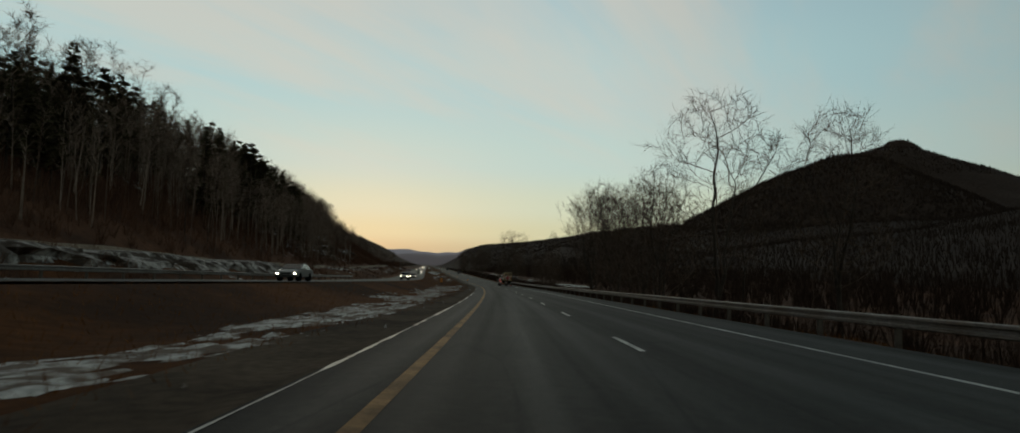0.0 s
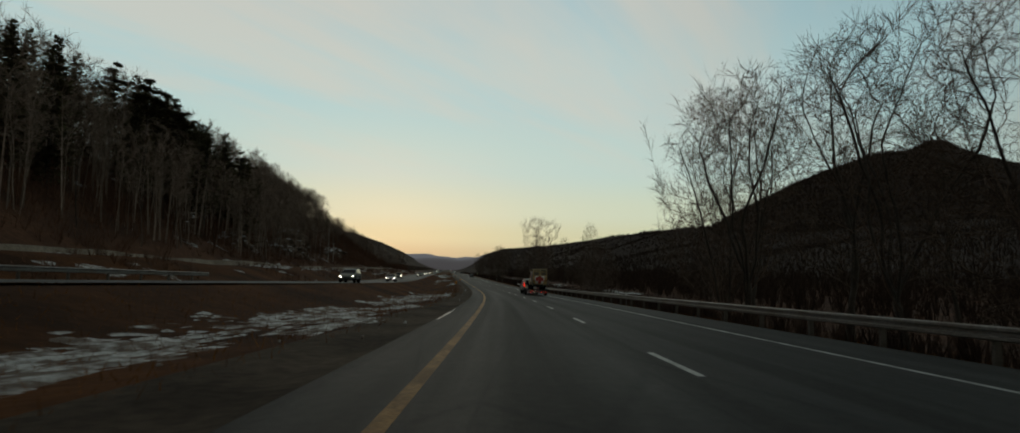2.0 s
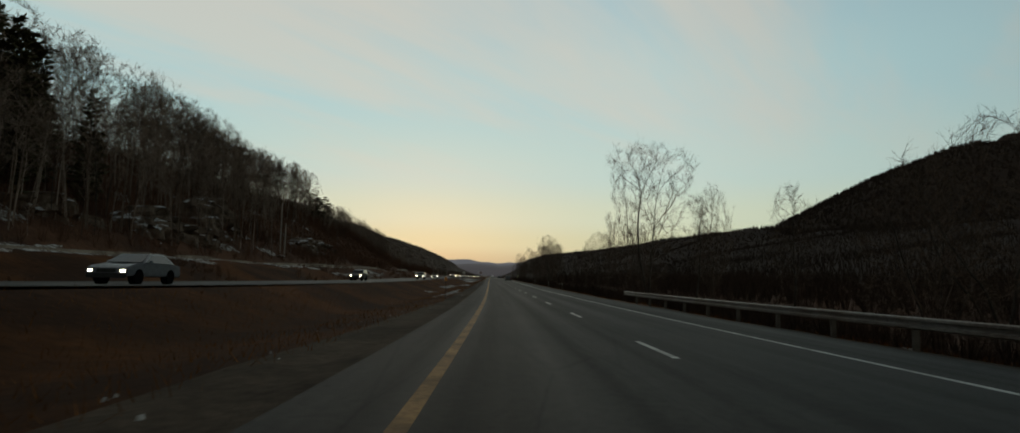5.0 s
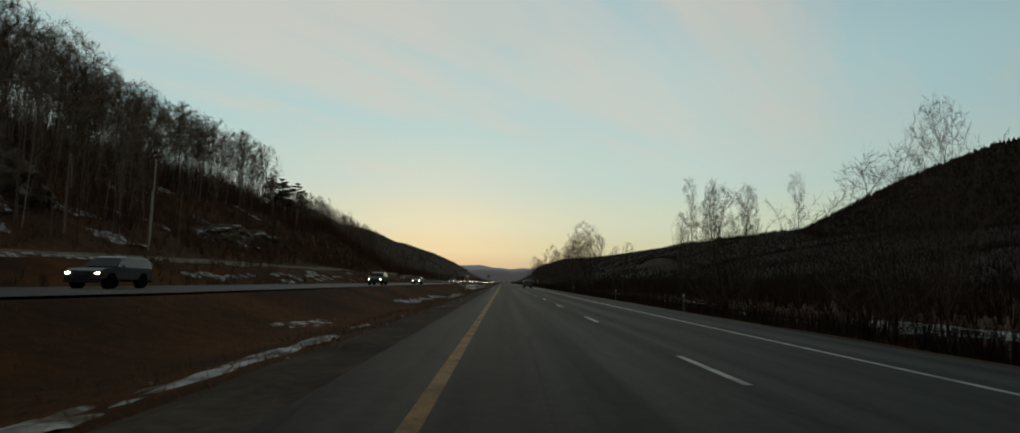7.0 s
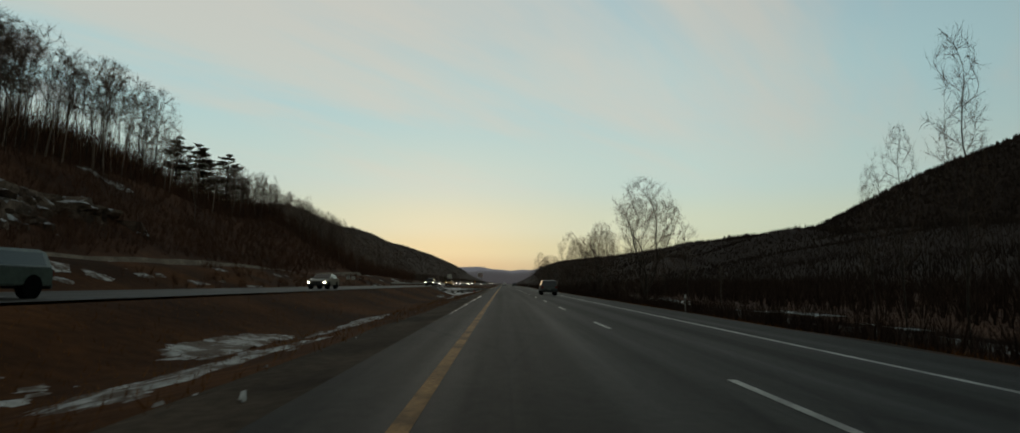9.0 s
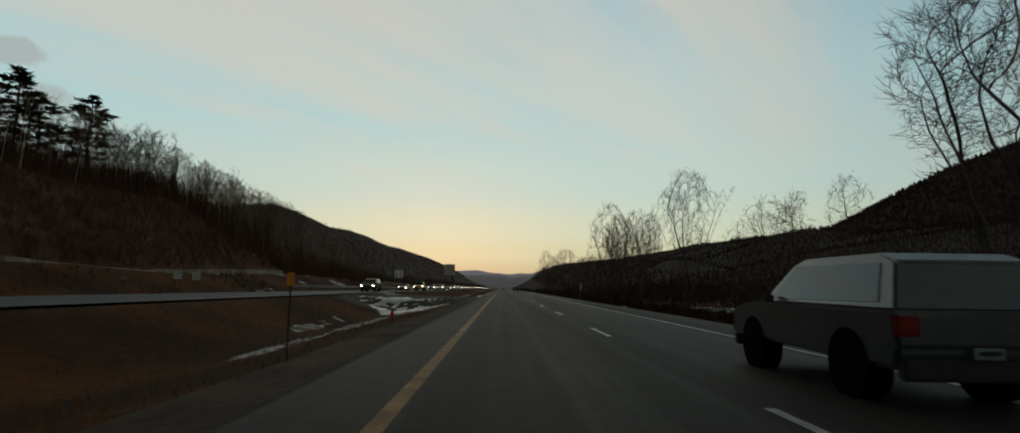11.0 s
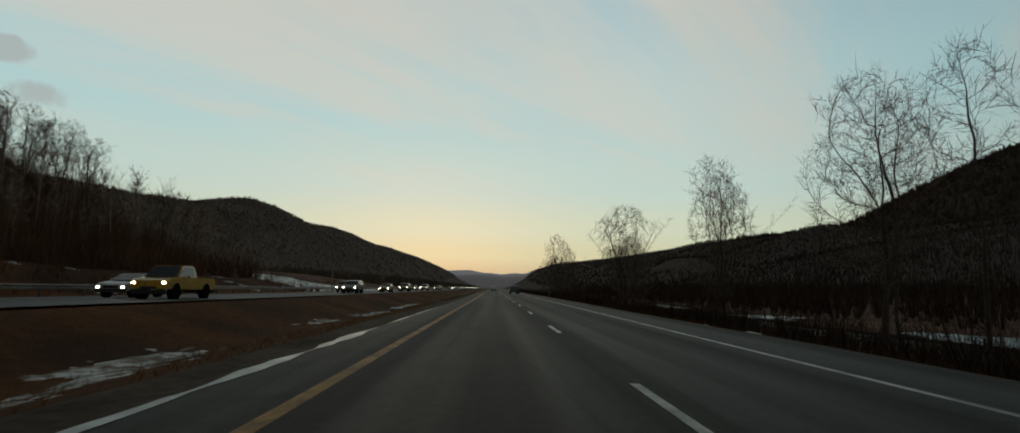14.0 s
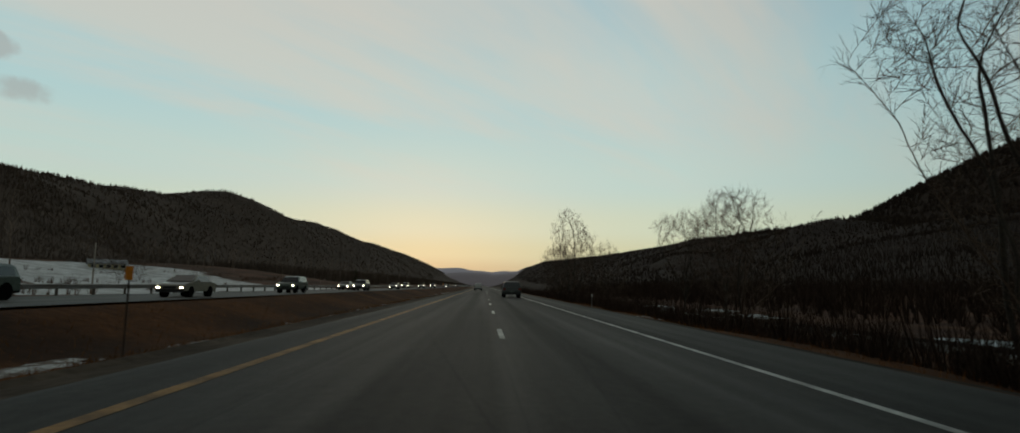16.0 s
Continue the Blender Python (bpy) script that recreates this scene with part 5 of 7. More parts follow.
def no_u_turn_sign(y, o, zc):
    root = new("road_sign")
    x = xref(y) + o
    ground = land_z(y, o)
    root.matrix_basis = pose(x, y, zc, 0, 0, -2)
    h = 0.46
    box_part("panel", (-h, h, 0.0, 0.006, -h, h), M_SIGN, root, 0.002, "white square sign panel")
    bm = bmesh.new()
    ring(bm, 0.32, 0.40, -0.006, -0.002)
    part("prohibition_ring", bm, M_SIGN_RED, root, "red ring")
    bm = bmesh.new()
    box(bm, -0.33, 0.33, -0.010, -0.007, -0.035, 0.035)
    bmesh.ops.rotate(bm, verts=bm.verts, matrix=Matrix.Rotation(radians(45), 3, "Y"))
    part("slash", bm, M_SIGN_RED, root, "red diagonal bar")
    bm = bmesh.new()
    ring(bm, 0.095, 0.165, -0.006, -0.002, 20, 0, math.pi, 0.02, 0.06)
    box(bm, 0.115, 0.185, -0.006, -0.002, -0.22, 0.06)
    box(bm, -0.145, -0.075, -0.006, -0.002, -0.06, 0.06)
    v = [bm.verts.new(p) for p in ((-0.22, -0.006, -0.05), (0.0, -0.006, -0.05), (-0.11, -0.006, -0.2))]
    bm.faces.new(v)
    part("arrow", bm, M_BLACK, root, "black U-shaped arrow")
    for sx in (-0.28, 0.28):
        box_part("sign_post", (sx - 0.03, sx + 0.03, 0.008, 0.055, ground - zc - 0.3, 0.40), M_POST, root, 0.004)
    return tagged(root, "white square no-U-turn sign on two steel posts in the median", "road sign")


no_u_turn_sign(403.9, -7.35, 2.73)


def back_of_sign(y, o, zc, w, h):
    root = new("road_sign")
    root.matrix_basis = pose(xref(y) + o, y, zc, 0, 0, 3)
    ground = land_z(y, o)
    box_part("panel", (-w, w, 0.0, 0.006, -h, h), M_ALU, root, 0.002)
    box_part("stiffener", (-w * 0.9, w * 0.9, -0.03, -0.002, -0.05, 0.0), M_ALU, root)
    for sx in (-0.22, 0.22):
        box_part("sign_post", (sx - 0.03, sx + 0.03, -0.06, -0.012, ground - zc - 0.3, h * 0.9), M_POST, root, 0.004)
    return tagged(root, "blank aluminium back of a road sign on posts", "road sign")


back_of_sign(421.2, -14.7, 2.6, 0.46, 0.46)


M_RUSTY = mat("rusted_steel", (0.050, 0.032, 0.022), 0.85, second=(0.030, 0.020, 0.015), scale=3, fine=20)


def median_delineator(y, o):
    root = new("delineator_post")
    root.matrix_basis = pose(xref(y) + o, y, land_z(y, o), 0, 0, 0)
    top = zref(y) + 1.42 - land_z(y, o)
    box_part("post", (-0.014, 0.014, -0.008, 0.008, -0.2, top - 0.02), M_RUSTY, root, 0.003)
    box_part("reflector", (-0.065, 0.065, -0.016, -0.010, top - 0.23, top), M_ORANGE, root, 0.003, "amber reflector plate")
    return tagged(root, "slim steel delineator post with an amber reflector in the median", "post", "median delineators")


for y in (39.1, 117.8, 198.5, 279.6, 360.0, 440.0, 519.2, 599.0):
    median_delineator(y, -6.35)


# Bright yellow base stands for headlight glare thrown back by the sheeting.
M_MARK = mat("bright_yellow_reflective_sheet", (0.70, 0.66, 0.30), 0.4, second=(0.52, 0.50, 0.20), scale=3, fine=20, amount=0.4, bump=0.1)


def mile_marker(y, o):
    root = new("mile_marker")
    g = land_z(y, o)
    root.matrix_basis = pose(xref(y) + o, y, g, 0, 0, 0)
    box_part("panel", (-0.14, 0.14, -0.004, 0.002, 1.55, 2.75), M_GREEN, root, 0.002, "narrow green panel")
    for z in (1.63, 1.97, 2.31):
        box_part("marking_bar", (-0.11, 0.11, -0.009, -0.006, z, z + 0.31), M_MARK, root, 0, "pale bar of illegible writing")
    box_part("sign_post", (-0.03, 0.03, 0.005, 0.045, -0.3, 2.65), M_GALV, root, 0.004)
    return tagged(root, "narrow green mile marker with white marks on the verge", "road sign")


mile_marker(443.3, 9.3)


def notice_board(y, o):
    """Two small pale panels side by side on one post."""
    root = new("notice_board")
    root.matrix_basis = pose(xref(y) + o, y, land_z(y, o), 0, 0, 8)
    low = zref(y) + 0.75 - land_z(y, o)
    box_part("sign_post", (-0.05, 0.05, 0.01, 0.09, -0.4, low + 0.95), M_RUSTY, root, 0.004)
    for x in (-0.62, 0.10):
        panel = box_part("panel", (x, x + 0.52, -0.012, 0.006, low, low + 0.85), M_SIGN, root, 0.004, "pale weathered panel")
        for k in range(3):
            box_part("marking_bar", (x + 0.08, x + 0.44, -0.018, -0.014, low + 0.15 + 0.22 * k, low + 0.25 + 0.22 * k), M_RUSTY, panel)
    return tagged(root, "two small pale notice panels on one post at the wood's foot", "sign")


notice_board(428.8, -39.5)


def stub_marker(y, o):
    """A knee-low red reflector on a stake."""
    root = new("marker_stake")
    root.matrix_basis = pose(xref(y) + o, y, land_z(y, o), 0, 0, 0)
    box_part("stake", (-0.012, 0.012, 0.0, 0.02, -0.15, 0.42), M_RUSTY, root, 0.002)
    box_part("reflector", (-0.06, 0.06, -0.012, -0.002, 0.16, 0.46), M_RED_REFLECTOR, root, 0.006, "bright red reflector")
    return tagged(root, "knee-high red reflector stake at the gravel's edge", "post")


M_RED_REFLECTOR = mat("red_reflector", (0.62, 0.02, 0.015), 0.25, second=(0.40, 0.012, 0.01), scale=12, fine=60, amount=0.3, bump=0.1)
stub_marker(374.2, -7.1)


def delineator(y, o):
    root = new("delineator_post")
    root.matrix_basis = pose(xref(y) + o, y, land_z(y, o), 0, 0, 0)
    box_part("post", (-0.04, 0.04, -0.01, 0.01, -0.2, 1.25), M_GALV, root, 0.003)
    box_part("reflector", (-0.05, 0.05, -0.018, -0.012, 1.02, 1.24), M_SIGN, root, 0.002, "white reflector plate")
    return tagged(root, "slim roadside delineator post with a white reflector", "post", "delineator posts")


for y in (116, 262, 286, 325, 560):
    delineator(y, 8.6)


def utility_pole(y, o, h, label, lean=0.0):
    root = new("utility_pole")
    root.matrix_basis = pose(xref(y) + o, y, land_z(y, o) - 0.4, 0, lean, 0)
    v, f = [], []
    tube(v, f, [Vector((0, 0, 0)), Vector((0, 0, h * 0.5)), Vector((0, 0, h))], [0.16, 0.14, 0.11] if h > 5 else [0.07, 0.06, 0.05], 10)
    f.append(tuple(range(20, 30)))
    mesh_part("pole", v, f, M_BIRCH_POLE, root, smooth=True)
    if h < 5:
        return tagged(root, label, "pole")
    box_part("crossarm", (-0.9, 0.9, -0.05, 0.05, h - 0.6, h - 0.48), M_POST, root, 0.01)
    for x in (-0.8, 0.8):
        cyl_part("insulator", 0.05, 0.16, pose(x, 0, h - 0.40), M_SIGN, root, 10)
    return tagged(root, label, "utility pole")


M_BIRCH_POLE = mat("weathered_pole", (0.44, 0.37, 0.31), 0.85, second=(0.28, 0.23, 0.19), scale=1.5, fine=12, bump=0.4, bump_scale=10)
utility_pole(316, -57.0, 13.0, "weathered wooden utility pole on the hillside")
utility_pole(310.5, -54.0, 9.0, "weathered wooden utility pole by the rock cut")
utility_pole(559, -31.5, 4.5, "short wooden pole behind the steel guardrail")
snow_patch(424, -31.0, 1.2, 1.0, 977, 0.5, label="heap of snow round the pole's foot")


def notice_boards(y, o):
    root = new("notice_board")
    root.matrix_basis = pose(xref(y) + o, y, land_z(y, o), 0, 0, 12)
    box_part("panel", (-0.35, 0.35, -0.01, 0.01, 1.0, 1.7), M_SIGN, root, 0.003)
    for x in (-0.25, 0.25):
        box_part("sign_post", (x - 0.04, x + 0.04, 0.014, 0.06, -0.3, 1.6), M_POST, root, 0.004)
    for z in (1.18, 1.36, 1.52):
        box_part("marking_bar", (-0.26, 0.26, -0.017, -0.013, z, z + 0.05), M_BLACK, root)
    return tagged(root, "small white notice board on wooden posts", "sign", "notice boards")


notice_boards(412, -33.5)
notice_boards(409, -33.8)


# railway on the river flats
M_BALLAST = mat("snowy_ballast", (0.42, 0.41, 0.39), 0.8, second=(0.045, 0.034, 0.027), scale=0.16, fine=1.2, amount=0.95, bump=0.5, bump_scale=6, spec=0.1)
def railway(y0, y1, o):
    root = new("railway_track")
    z = lambda y: land_z(y, o) + 0.55
    verts, faces = [], []
    ys = list(np.arange(y0, y1, 6.0))
    for y in ys:
        for dx, dz in ((-2.6, -0.8), (-1.5, -0.05), (1.5, -0.05), (2.6, -0.8)):
            verts.append((xref(y) + o + dx, y, z(y) + dz))
    for i in range(len(ys) - 1):
        for j in range(3):
            a = i * 4 + j
            faces.append((a, a + 1, a + 5, a + 4))
    mesh_part("ballast", verts, faces, M_BALLAST, root, "snow-covered ballast")
    for side in (-0.72, 0.72):
        verts, faces = [], []
        for y in ys:
            for dx, dz in ((-0.04, -0.05), (-0.04, 0.16), (0.04, 0.16), (0.04, -0.05)):
                verts.append((xref(y) + o + side + dx, y, z(y) + dz))
        for i in range(len(ys) - 1):
            for j in range(3):
                a = i * 4 + j
                faces.append((a, a + 1, a + 5, a + 4))
        mesh_part("rail", verts, faces, M_RUST, root, "rusty steel rail")
    return tagged(root, "single railway track on a snowy embankment by the river", "railway", kind="structure")


M_RUST = mat("rusty_rail", (0.05, 0.030, 0.022), 0.7, 0.3, second=(0.03, 0.02, 0.016), scale=1, fine=10)
railway(290, 640, 38.0)


# ---- vehicles ----
def paint(name, color, rough=0.35, grime=0.35, metal=0.0):
    m = mat(name, color, rough, metal, second=tuple(c * 0.72 + 0.01 for c in color), scale=1.3, fine=6, amount=grime, bump=0.04, bump_scale=8, spec=0.5)
    m.node_tree.nodes["Principled BSDF"].inputs["Coat Weight"].default_value = 0.25
    return m


M_TYRE = mat("tyre_rubber", (0.018, 0.017, 0.016), 0.85, scale=4, fine=20, bump=0.3, bump_scale=30)
M_RIM = mat("alloy_rim", (0.32, 0.31, 0.30), 0.4, 0.8, second=(0.18, 0.17, 0.16), scale=4, fine=14)
M_STEEL_RIM = mat("dull_steel_rim", (0.30, 0.29, 0.27), 0.55, 0.4, second=(0.14, 0.12, 0.10), scale=4, fine=14)
M_PLASTIC = mat("black_plastic", (0.022, 0.022, 0.022), 0.6, scale=3, fine=14)
M_GLASS = glass("dark_car_glass", (0.012, 0.014, 0.016), 0.06)
M_GLASS_CLEAR = glass("car_glass", (0.06, 0.08, 0.085), 0.06)
M_TAIL = glow("lit_tail_lamp", (1.0, 0.045, 0.02), 2.6)
M_TAIL_DIM = mat("red_lens", (0.20, 0.012, 0.010), 0.25, scale=6, fine=20, bump=0)
M_MARK = glow("red_marker_lamp", (1.0, 0.05, 0.03), 0.9)
M_HEAD = glow("lit_headlamp", (1.0, 0.86, 0.62), 14.0)
# Near-black base colour stands for the shade inside wheel wells.
M_WELL_SHADE = mat("wheel_well_shade", (0.004, 0.004, 0.004), 0.95, scale=2, fine=9, spec=0.02)
M_CHASSIS = mat("dark_chassis", (0.016, 0.014, 0.013), 0.8, scale=2, fine=9)
M_PLATE = mat("number_plate", (0.20, 0.26, 0.21), 0.5, scale=4, fine=14, bump=0.05)


def prism(name, pts, x0, x1, material, parent, bevel=0.0, label="", taper=None):
    """A side outline of (y, z) points drawn out from x0 to x1; taper(z) narrows it towards the top."""
    bm = bmesh.new()
    rows = []
    for x in (x0, x1):
        rows.append([bm.verts.new((x * (taper(z) if taper else 1.0), y, z)) for y, z in pts])
    n = len(pts)
    bm.faces.new(rows[0])
    bm.faces.new(list(reversed(rows[1])))
    for i in range(n):
        j = (i + 1) % n
        bm.faces.new((rows[0][i], rows[1][i], rows[1][j], rows[0][j]))
    bmesh.ops.recalc_face_normals(bm, faces=bm.faces)
    if bevel:
        bmesh.ops.bevel(bm, geom=list(bm.edges), offset=bevel, segments=2, affect="EDGES", clamp_overlap=True)
    return part(name, bm, material, parent, label)


def side_sheet(name, pts, side, width, material, parent, out=0.008, label=""):
    """A pane or panel on a vehicle's side: (y, z) points laid on x = side * width(z), a little proud."""
    bm = bmesh.new()
    a = [bm.verts.new((side * (width(z) + out), y, z)) for y, z in pts]
    b = [bm.verts.new((side * (width(z) - 0.02), y, z)) for y, z in pts]
    bm.faces.new(a)
    bm.faces.new(list(reversed(b)))
    n = len(pts)
    for i in range(n):
        bm.faces.new((a[i], a[(i + 1) % n], b[(i + 1) % n], b[i]))
    bmesh.ops.recalc_face_normals(bm, faces=bm.faces)
    return part(name, bm, material, parent, label)


def end_sheet(name, pts, material, parent, thick=0.012, label=""):
    """A pane or panel on an end: (x, y, z) corners, thickened along y."""
    bm = bmesh.new()
    a = [bm.verts.new(p) for p in pts]
    b = [bm.verts.new((p[0], p[1] + thick, p[2])) for p in pts]
    bm.faces.new(a)
    bm.faces.new(list(reversed(b)))
    n = len(pts)
    for i in range(n):
        bm.faces.new((a[i], a[(i + 1) % n], b[(i + 1) % n], b[i]))
    bmesh.ops.recalc_face_normals(bm, faces=bm.faces)
    return part(name, bm, material, parent, label)


def wheel(parent, x, y, r, w, rim_material, spokes=6):
    """A tyre with a rim, spokes and hub inside it."""
    side = 1 if x > 0 else -1
    bm = bmesh.new()
    prof = [(-0.5, 0.62), (-0.5, 0.90), (-0.38, 1.0), (0.38, 1.0), (0.5, 0.90), (0.5, 0.62)]
    n = 28
    rows = []
    for i in range(n):
        a = 2 * math.pi * i / n
        rows.append([bm.verts.new((p * w, math.cos(a) * q * r, math.sin(a) * q * r)) for p, q in prof])
    for i in range(n):
        p, q = rows[i], rows[(i + 1) % n]
        for k in range(len(prof)):
            k2 = (k + 1) % len(prof)
            bm.faces.new((p[k], q[k], q[k2], p[k2]))
    bmesh.ops.recalc_face_normals(bm, faces=bm.faces)
    tyre = part("wheel", bm, M_TYRE, parent)
    tyre.matrix_basis = Matrix.Translation((x, y, r))
    bm = bmesh.new()
    bmesh.ops.create_cone(bm, cap_ends=True, segments=24, radius1=r * 0.63, radius2=r * 0.63, depth=w * 0.55, matrix=pose(0, 0, 0, 0, 90, 0))
    part("rim", bm, M_CHASSIS, tyre)
    bm = bmesh.new()
    for k in range(spokes):
        vs = box(bm, side * w * 0.28, side * w * 0.36, -r * 0.09, r * 0.09, r * 0.08, r * 0.60)
        bmesh.ops.rotate(bm, verts=vs, matrix=Matrix.Rotation(2 * math.pi * k / spokes, 3, "X"))
    bmesh.ops.create_cone(bm, cap_ends=True, segments=16, radius1=r * 0.17, radius2=r * 0.15, depth=w * 0.16, matrix=Matrix.Translation((side * w * 0.33, 0, 0)) @ pose(0, 0, 0, 0, 90 * side, 0))
    part("spokes", bm, rim_material, tyre)
    return tyre


def arch(parent, x, y, r, material, zc, name="wheel_arch"):
    """A half ring over a wheel on the body's side."""
    bm = bmesh.new()
    n = 16
    side = 1 if x > 0 else -1
    vs = []
    for i in range(n + 1):
        a = math.pi * i / n
        vs.append([bm.verts.new((x + side * q, y + math.cos(a) * p, zc + math.sin(a) * p)) for p, q in ((r * 0.98, 0.025), (r * 1.22, 0.025), (r * 1.22, -0.10), (r * 0.98, -0.10))])
    for i in range(n):
        for k in range(4):
            bm.faces.new((vs[i][k], vs[i + 1][k], vs[i + 1][(k + 1) % 4], vs[i][(k + 1) % 4]))
    bm.faces.new(vs[0])
    bm.faces.new(vs[-1])
    bmesh.ops.recalc_face_normals(bm, faces=bm.faces)
    return part(name, bm, material, parent)


def well(parent, x, y, r, zc):
    """The shade behind a wheel, painted near-black on a shallow drum in the side."""
    side = 1 if x > 0 else -1
    return cyl_part("wheel_well", r, 0.30, Matrix.Translation((x - side * 0.142, y, zc)) @ pose(0, 0, 0, 0, 90, 0), M_WELL_SHADE, parent, 28)


def stand(root, y, o, flip=False, z=None):
    """Stands a vehicle at y, o along the road, or against it."""
    up = (road_z(y, o) if o > -10 else opp_z(y)) if z is None else z
    slope = math.degrees(math.atan((zref(y + 2) - zref(y - 2)) / 4))
    root.matrix_basis = pose(xref(y) + o, y, up, slope * (-1 if flip else 1), 0, heading(y) + (180 if flip else 0))
    return root


def big_suv(y, o):
    """A boxy cream-white off-road estate with a stepped roof."""
    root = new("tow_car")
    white = paint("cream_white_paint", (0.62, 0.59, 0.52), 0.32, 0.3)
    wide = lambda z: 0.955 if z < 1.12 else 0.955 - (z - 1.12) * 0.19
    body = [(0.06, 0.46), (0.0, 0.62), (0.0, 1.12), (3.50, 1.14), (4.45, 1.09), (4.72, 1.02), (4.82, 0.86), (4.84, 0.55), (4.70, 0.42)]
    prism("body", body, -0.955, 0.955, white, root, 0.035)
    cabin = [(0.02, 1.10), (0.06, 1.30), (0.16, 1.84), (0.30, 1.885), (1.75, 1.885), (1.95, 1.84), (2.62, 1.80), (2.85, 1.74), (3.55, 1.12)]
    prism("cabin", cabin, -0.955, 0.955, white, root, 0.02, "", lambda z: wide(z) / 0.955)
    prism("roof_rail", [(0.3, 1.885), (0.3, 1.925), (1.7, 1.925), (1.7, 1.885)], -0.74, -0.70, M_PLASTIC, root, 0.008)
    prism("roof_rail", [(0.3, 1.885), (0.3, 1.925), (1.7, 1.925), (1.7, 1.885)], 0.70, 0.74, M_PLASTIC, root, 0.008)
    for s in (-1, 1):
        side_sheet("rear_quarter_window", [(0.26, 1.20), (0.34, 1.78), (1.22, 1.78), (1.22, 1.20)], s, wide, M_GLASS, root)
        side_sheet("rear_door_window", [(1.36, 1.18), (1.36, 1.74), (2.06, 1.72), (2.16, 1.18)], s, wide, M_GLASS, root)
        side_sheet("front_door_window", [(2.24, 1.18), (2.14, 1.71), (2.66, 1.68), (3.20, 1.18)], s, wide, M_GLASS_CLEAR, root)
        for yy in (1.30, 2.20, 3.28):
            side_sheet("door_seam", [(yy, 0.52), (yy, 1.12), (yy + 0.012, 1.12), (yy + 0.012, 0.52)], s, wide, M_PLASTIC, root, 0.003)
        for yy in (1.45, 2.36):
            box_part("door_handle", (s * 0.955, s * 0.985, yy, yy + 0.20, 0.985, 1.03), M_PLASTIC, root, 0.008)
        box_part("mirror", (s * 0.96, s * 1.14, 3.02, 3.16, 1.12, 1.30), M_PLASTIC, root, 0.03, "black door mirror")
        box_part("sill", (s * 0.93, s * 0.968, 1.2, 3.3, 0.42, 0.52), M_PLASTIC, root, 0.012)
        for yy in (0.98, 3.87):
            well(root, s * 0.96, yy, 0.445, 0.40)
            arch(root, s * 0.955, yy, 0.42, M_PLASTIC, 0.40)
            wheel(root, s * 0.845, yy, 0.385, 0.25, M_RIM, 5)
        box_part("tail_lamp", (s * 0.78, s * 0.968, -0.02, 0.16, 0.72, 1.40), M_TAIL_DIM, root, 0.015, "tall dark red tail lamp")
        for z0, z1 in ((0.98, 1.09), (1.22, 1.34)):
            box_part("brake_light", (s * 0.82, s * 0.94, -0.034, -0.022, z0, z1), M_TAIL, root, 0.004, "lit red brake light")
        box_part("headlamp", (s * 0.62, s * 0.93, 4.78, 4.85, 0.78, 0.98), M_GLASS_CLEAR, root, 0.02)
    end_sheet("rear_window", [(-0.72, 0.018, 1.18), (0.72, 0.018, 1.18), (0.66, 0.118, 1.76), (-0.66, 0.118, 1.76)], M_GLASS, root, 0.05)
    end_sheet("windscreen", [(-0.80, 3.47, 1.16), (0.80, 3.47, 1.16), (0.70, 2.90, 1.68), (-0.70, 2.90, 1.68)], M_GLASS_CLEAR, root, 0.05)
    box_part("rear_bumper", (-0.95, 0.95, -0.09, 0.10, 0.40, 0.68), M_PLASTIC, root, 0.03)
    box_part("front_bumper", (-0.93, 0.93, 4.74, 4.90, 0.40, 0.70), M_PLASTIC, root, 0.03)
    plate = box_part("number_plate", (-0.40, 0.02, -0.018, -0.004, 0.92, 1.06), M_PLATE, root, 0.004)
    box_part("marking_bar", (-0.34, -0.04, -0.024, -0.020, 0.965, 1.015), M_BLACK, plate)
    prism("tailgate_trim", [(-0.006, 1.10), (-0.006, 1.16), (0.03, 1.16), (0.03, 1.10)], -0.70, 0.70, M_PLASTIC, root)
    prism("roof_spoiler", [(0.02, 1.80), (0.02, 1.86), (0.34, 1.90), (0.34, 1.84)], -0.70, 0.70, white, root, 0.012)
    box_part("tow_bar", (-0.06, 0.06, -0.28, 0.0, 0.36, 0.44), M_CHASSIS, root, 0.01)
    box_part("underbody", (-0.80, 0.80, 0.15, 4.65, 0.28, 0.48), M_CHASSIS, root)
    stand(root, y, o)
    return tagged(root, "cream-white boxy off-road car towing a trailer, brake lights lit", "car")


big_suv(140.8, 2.41)


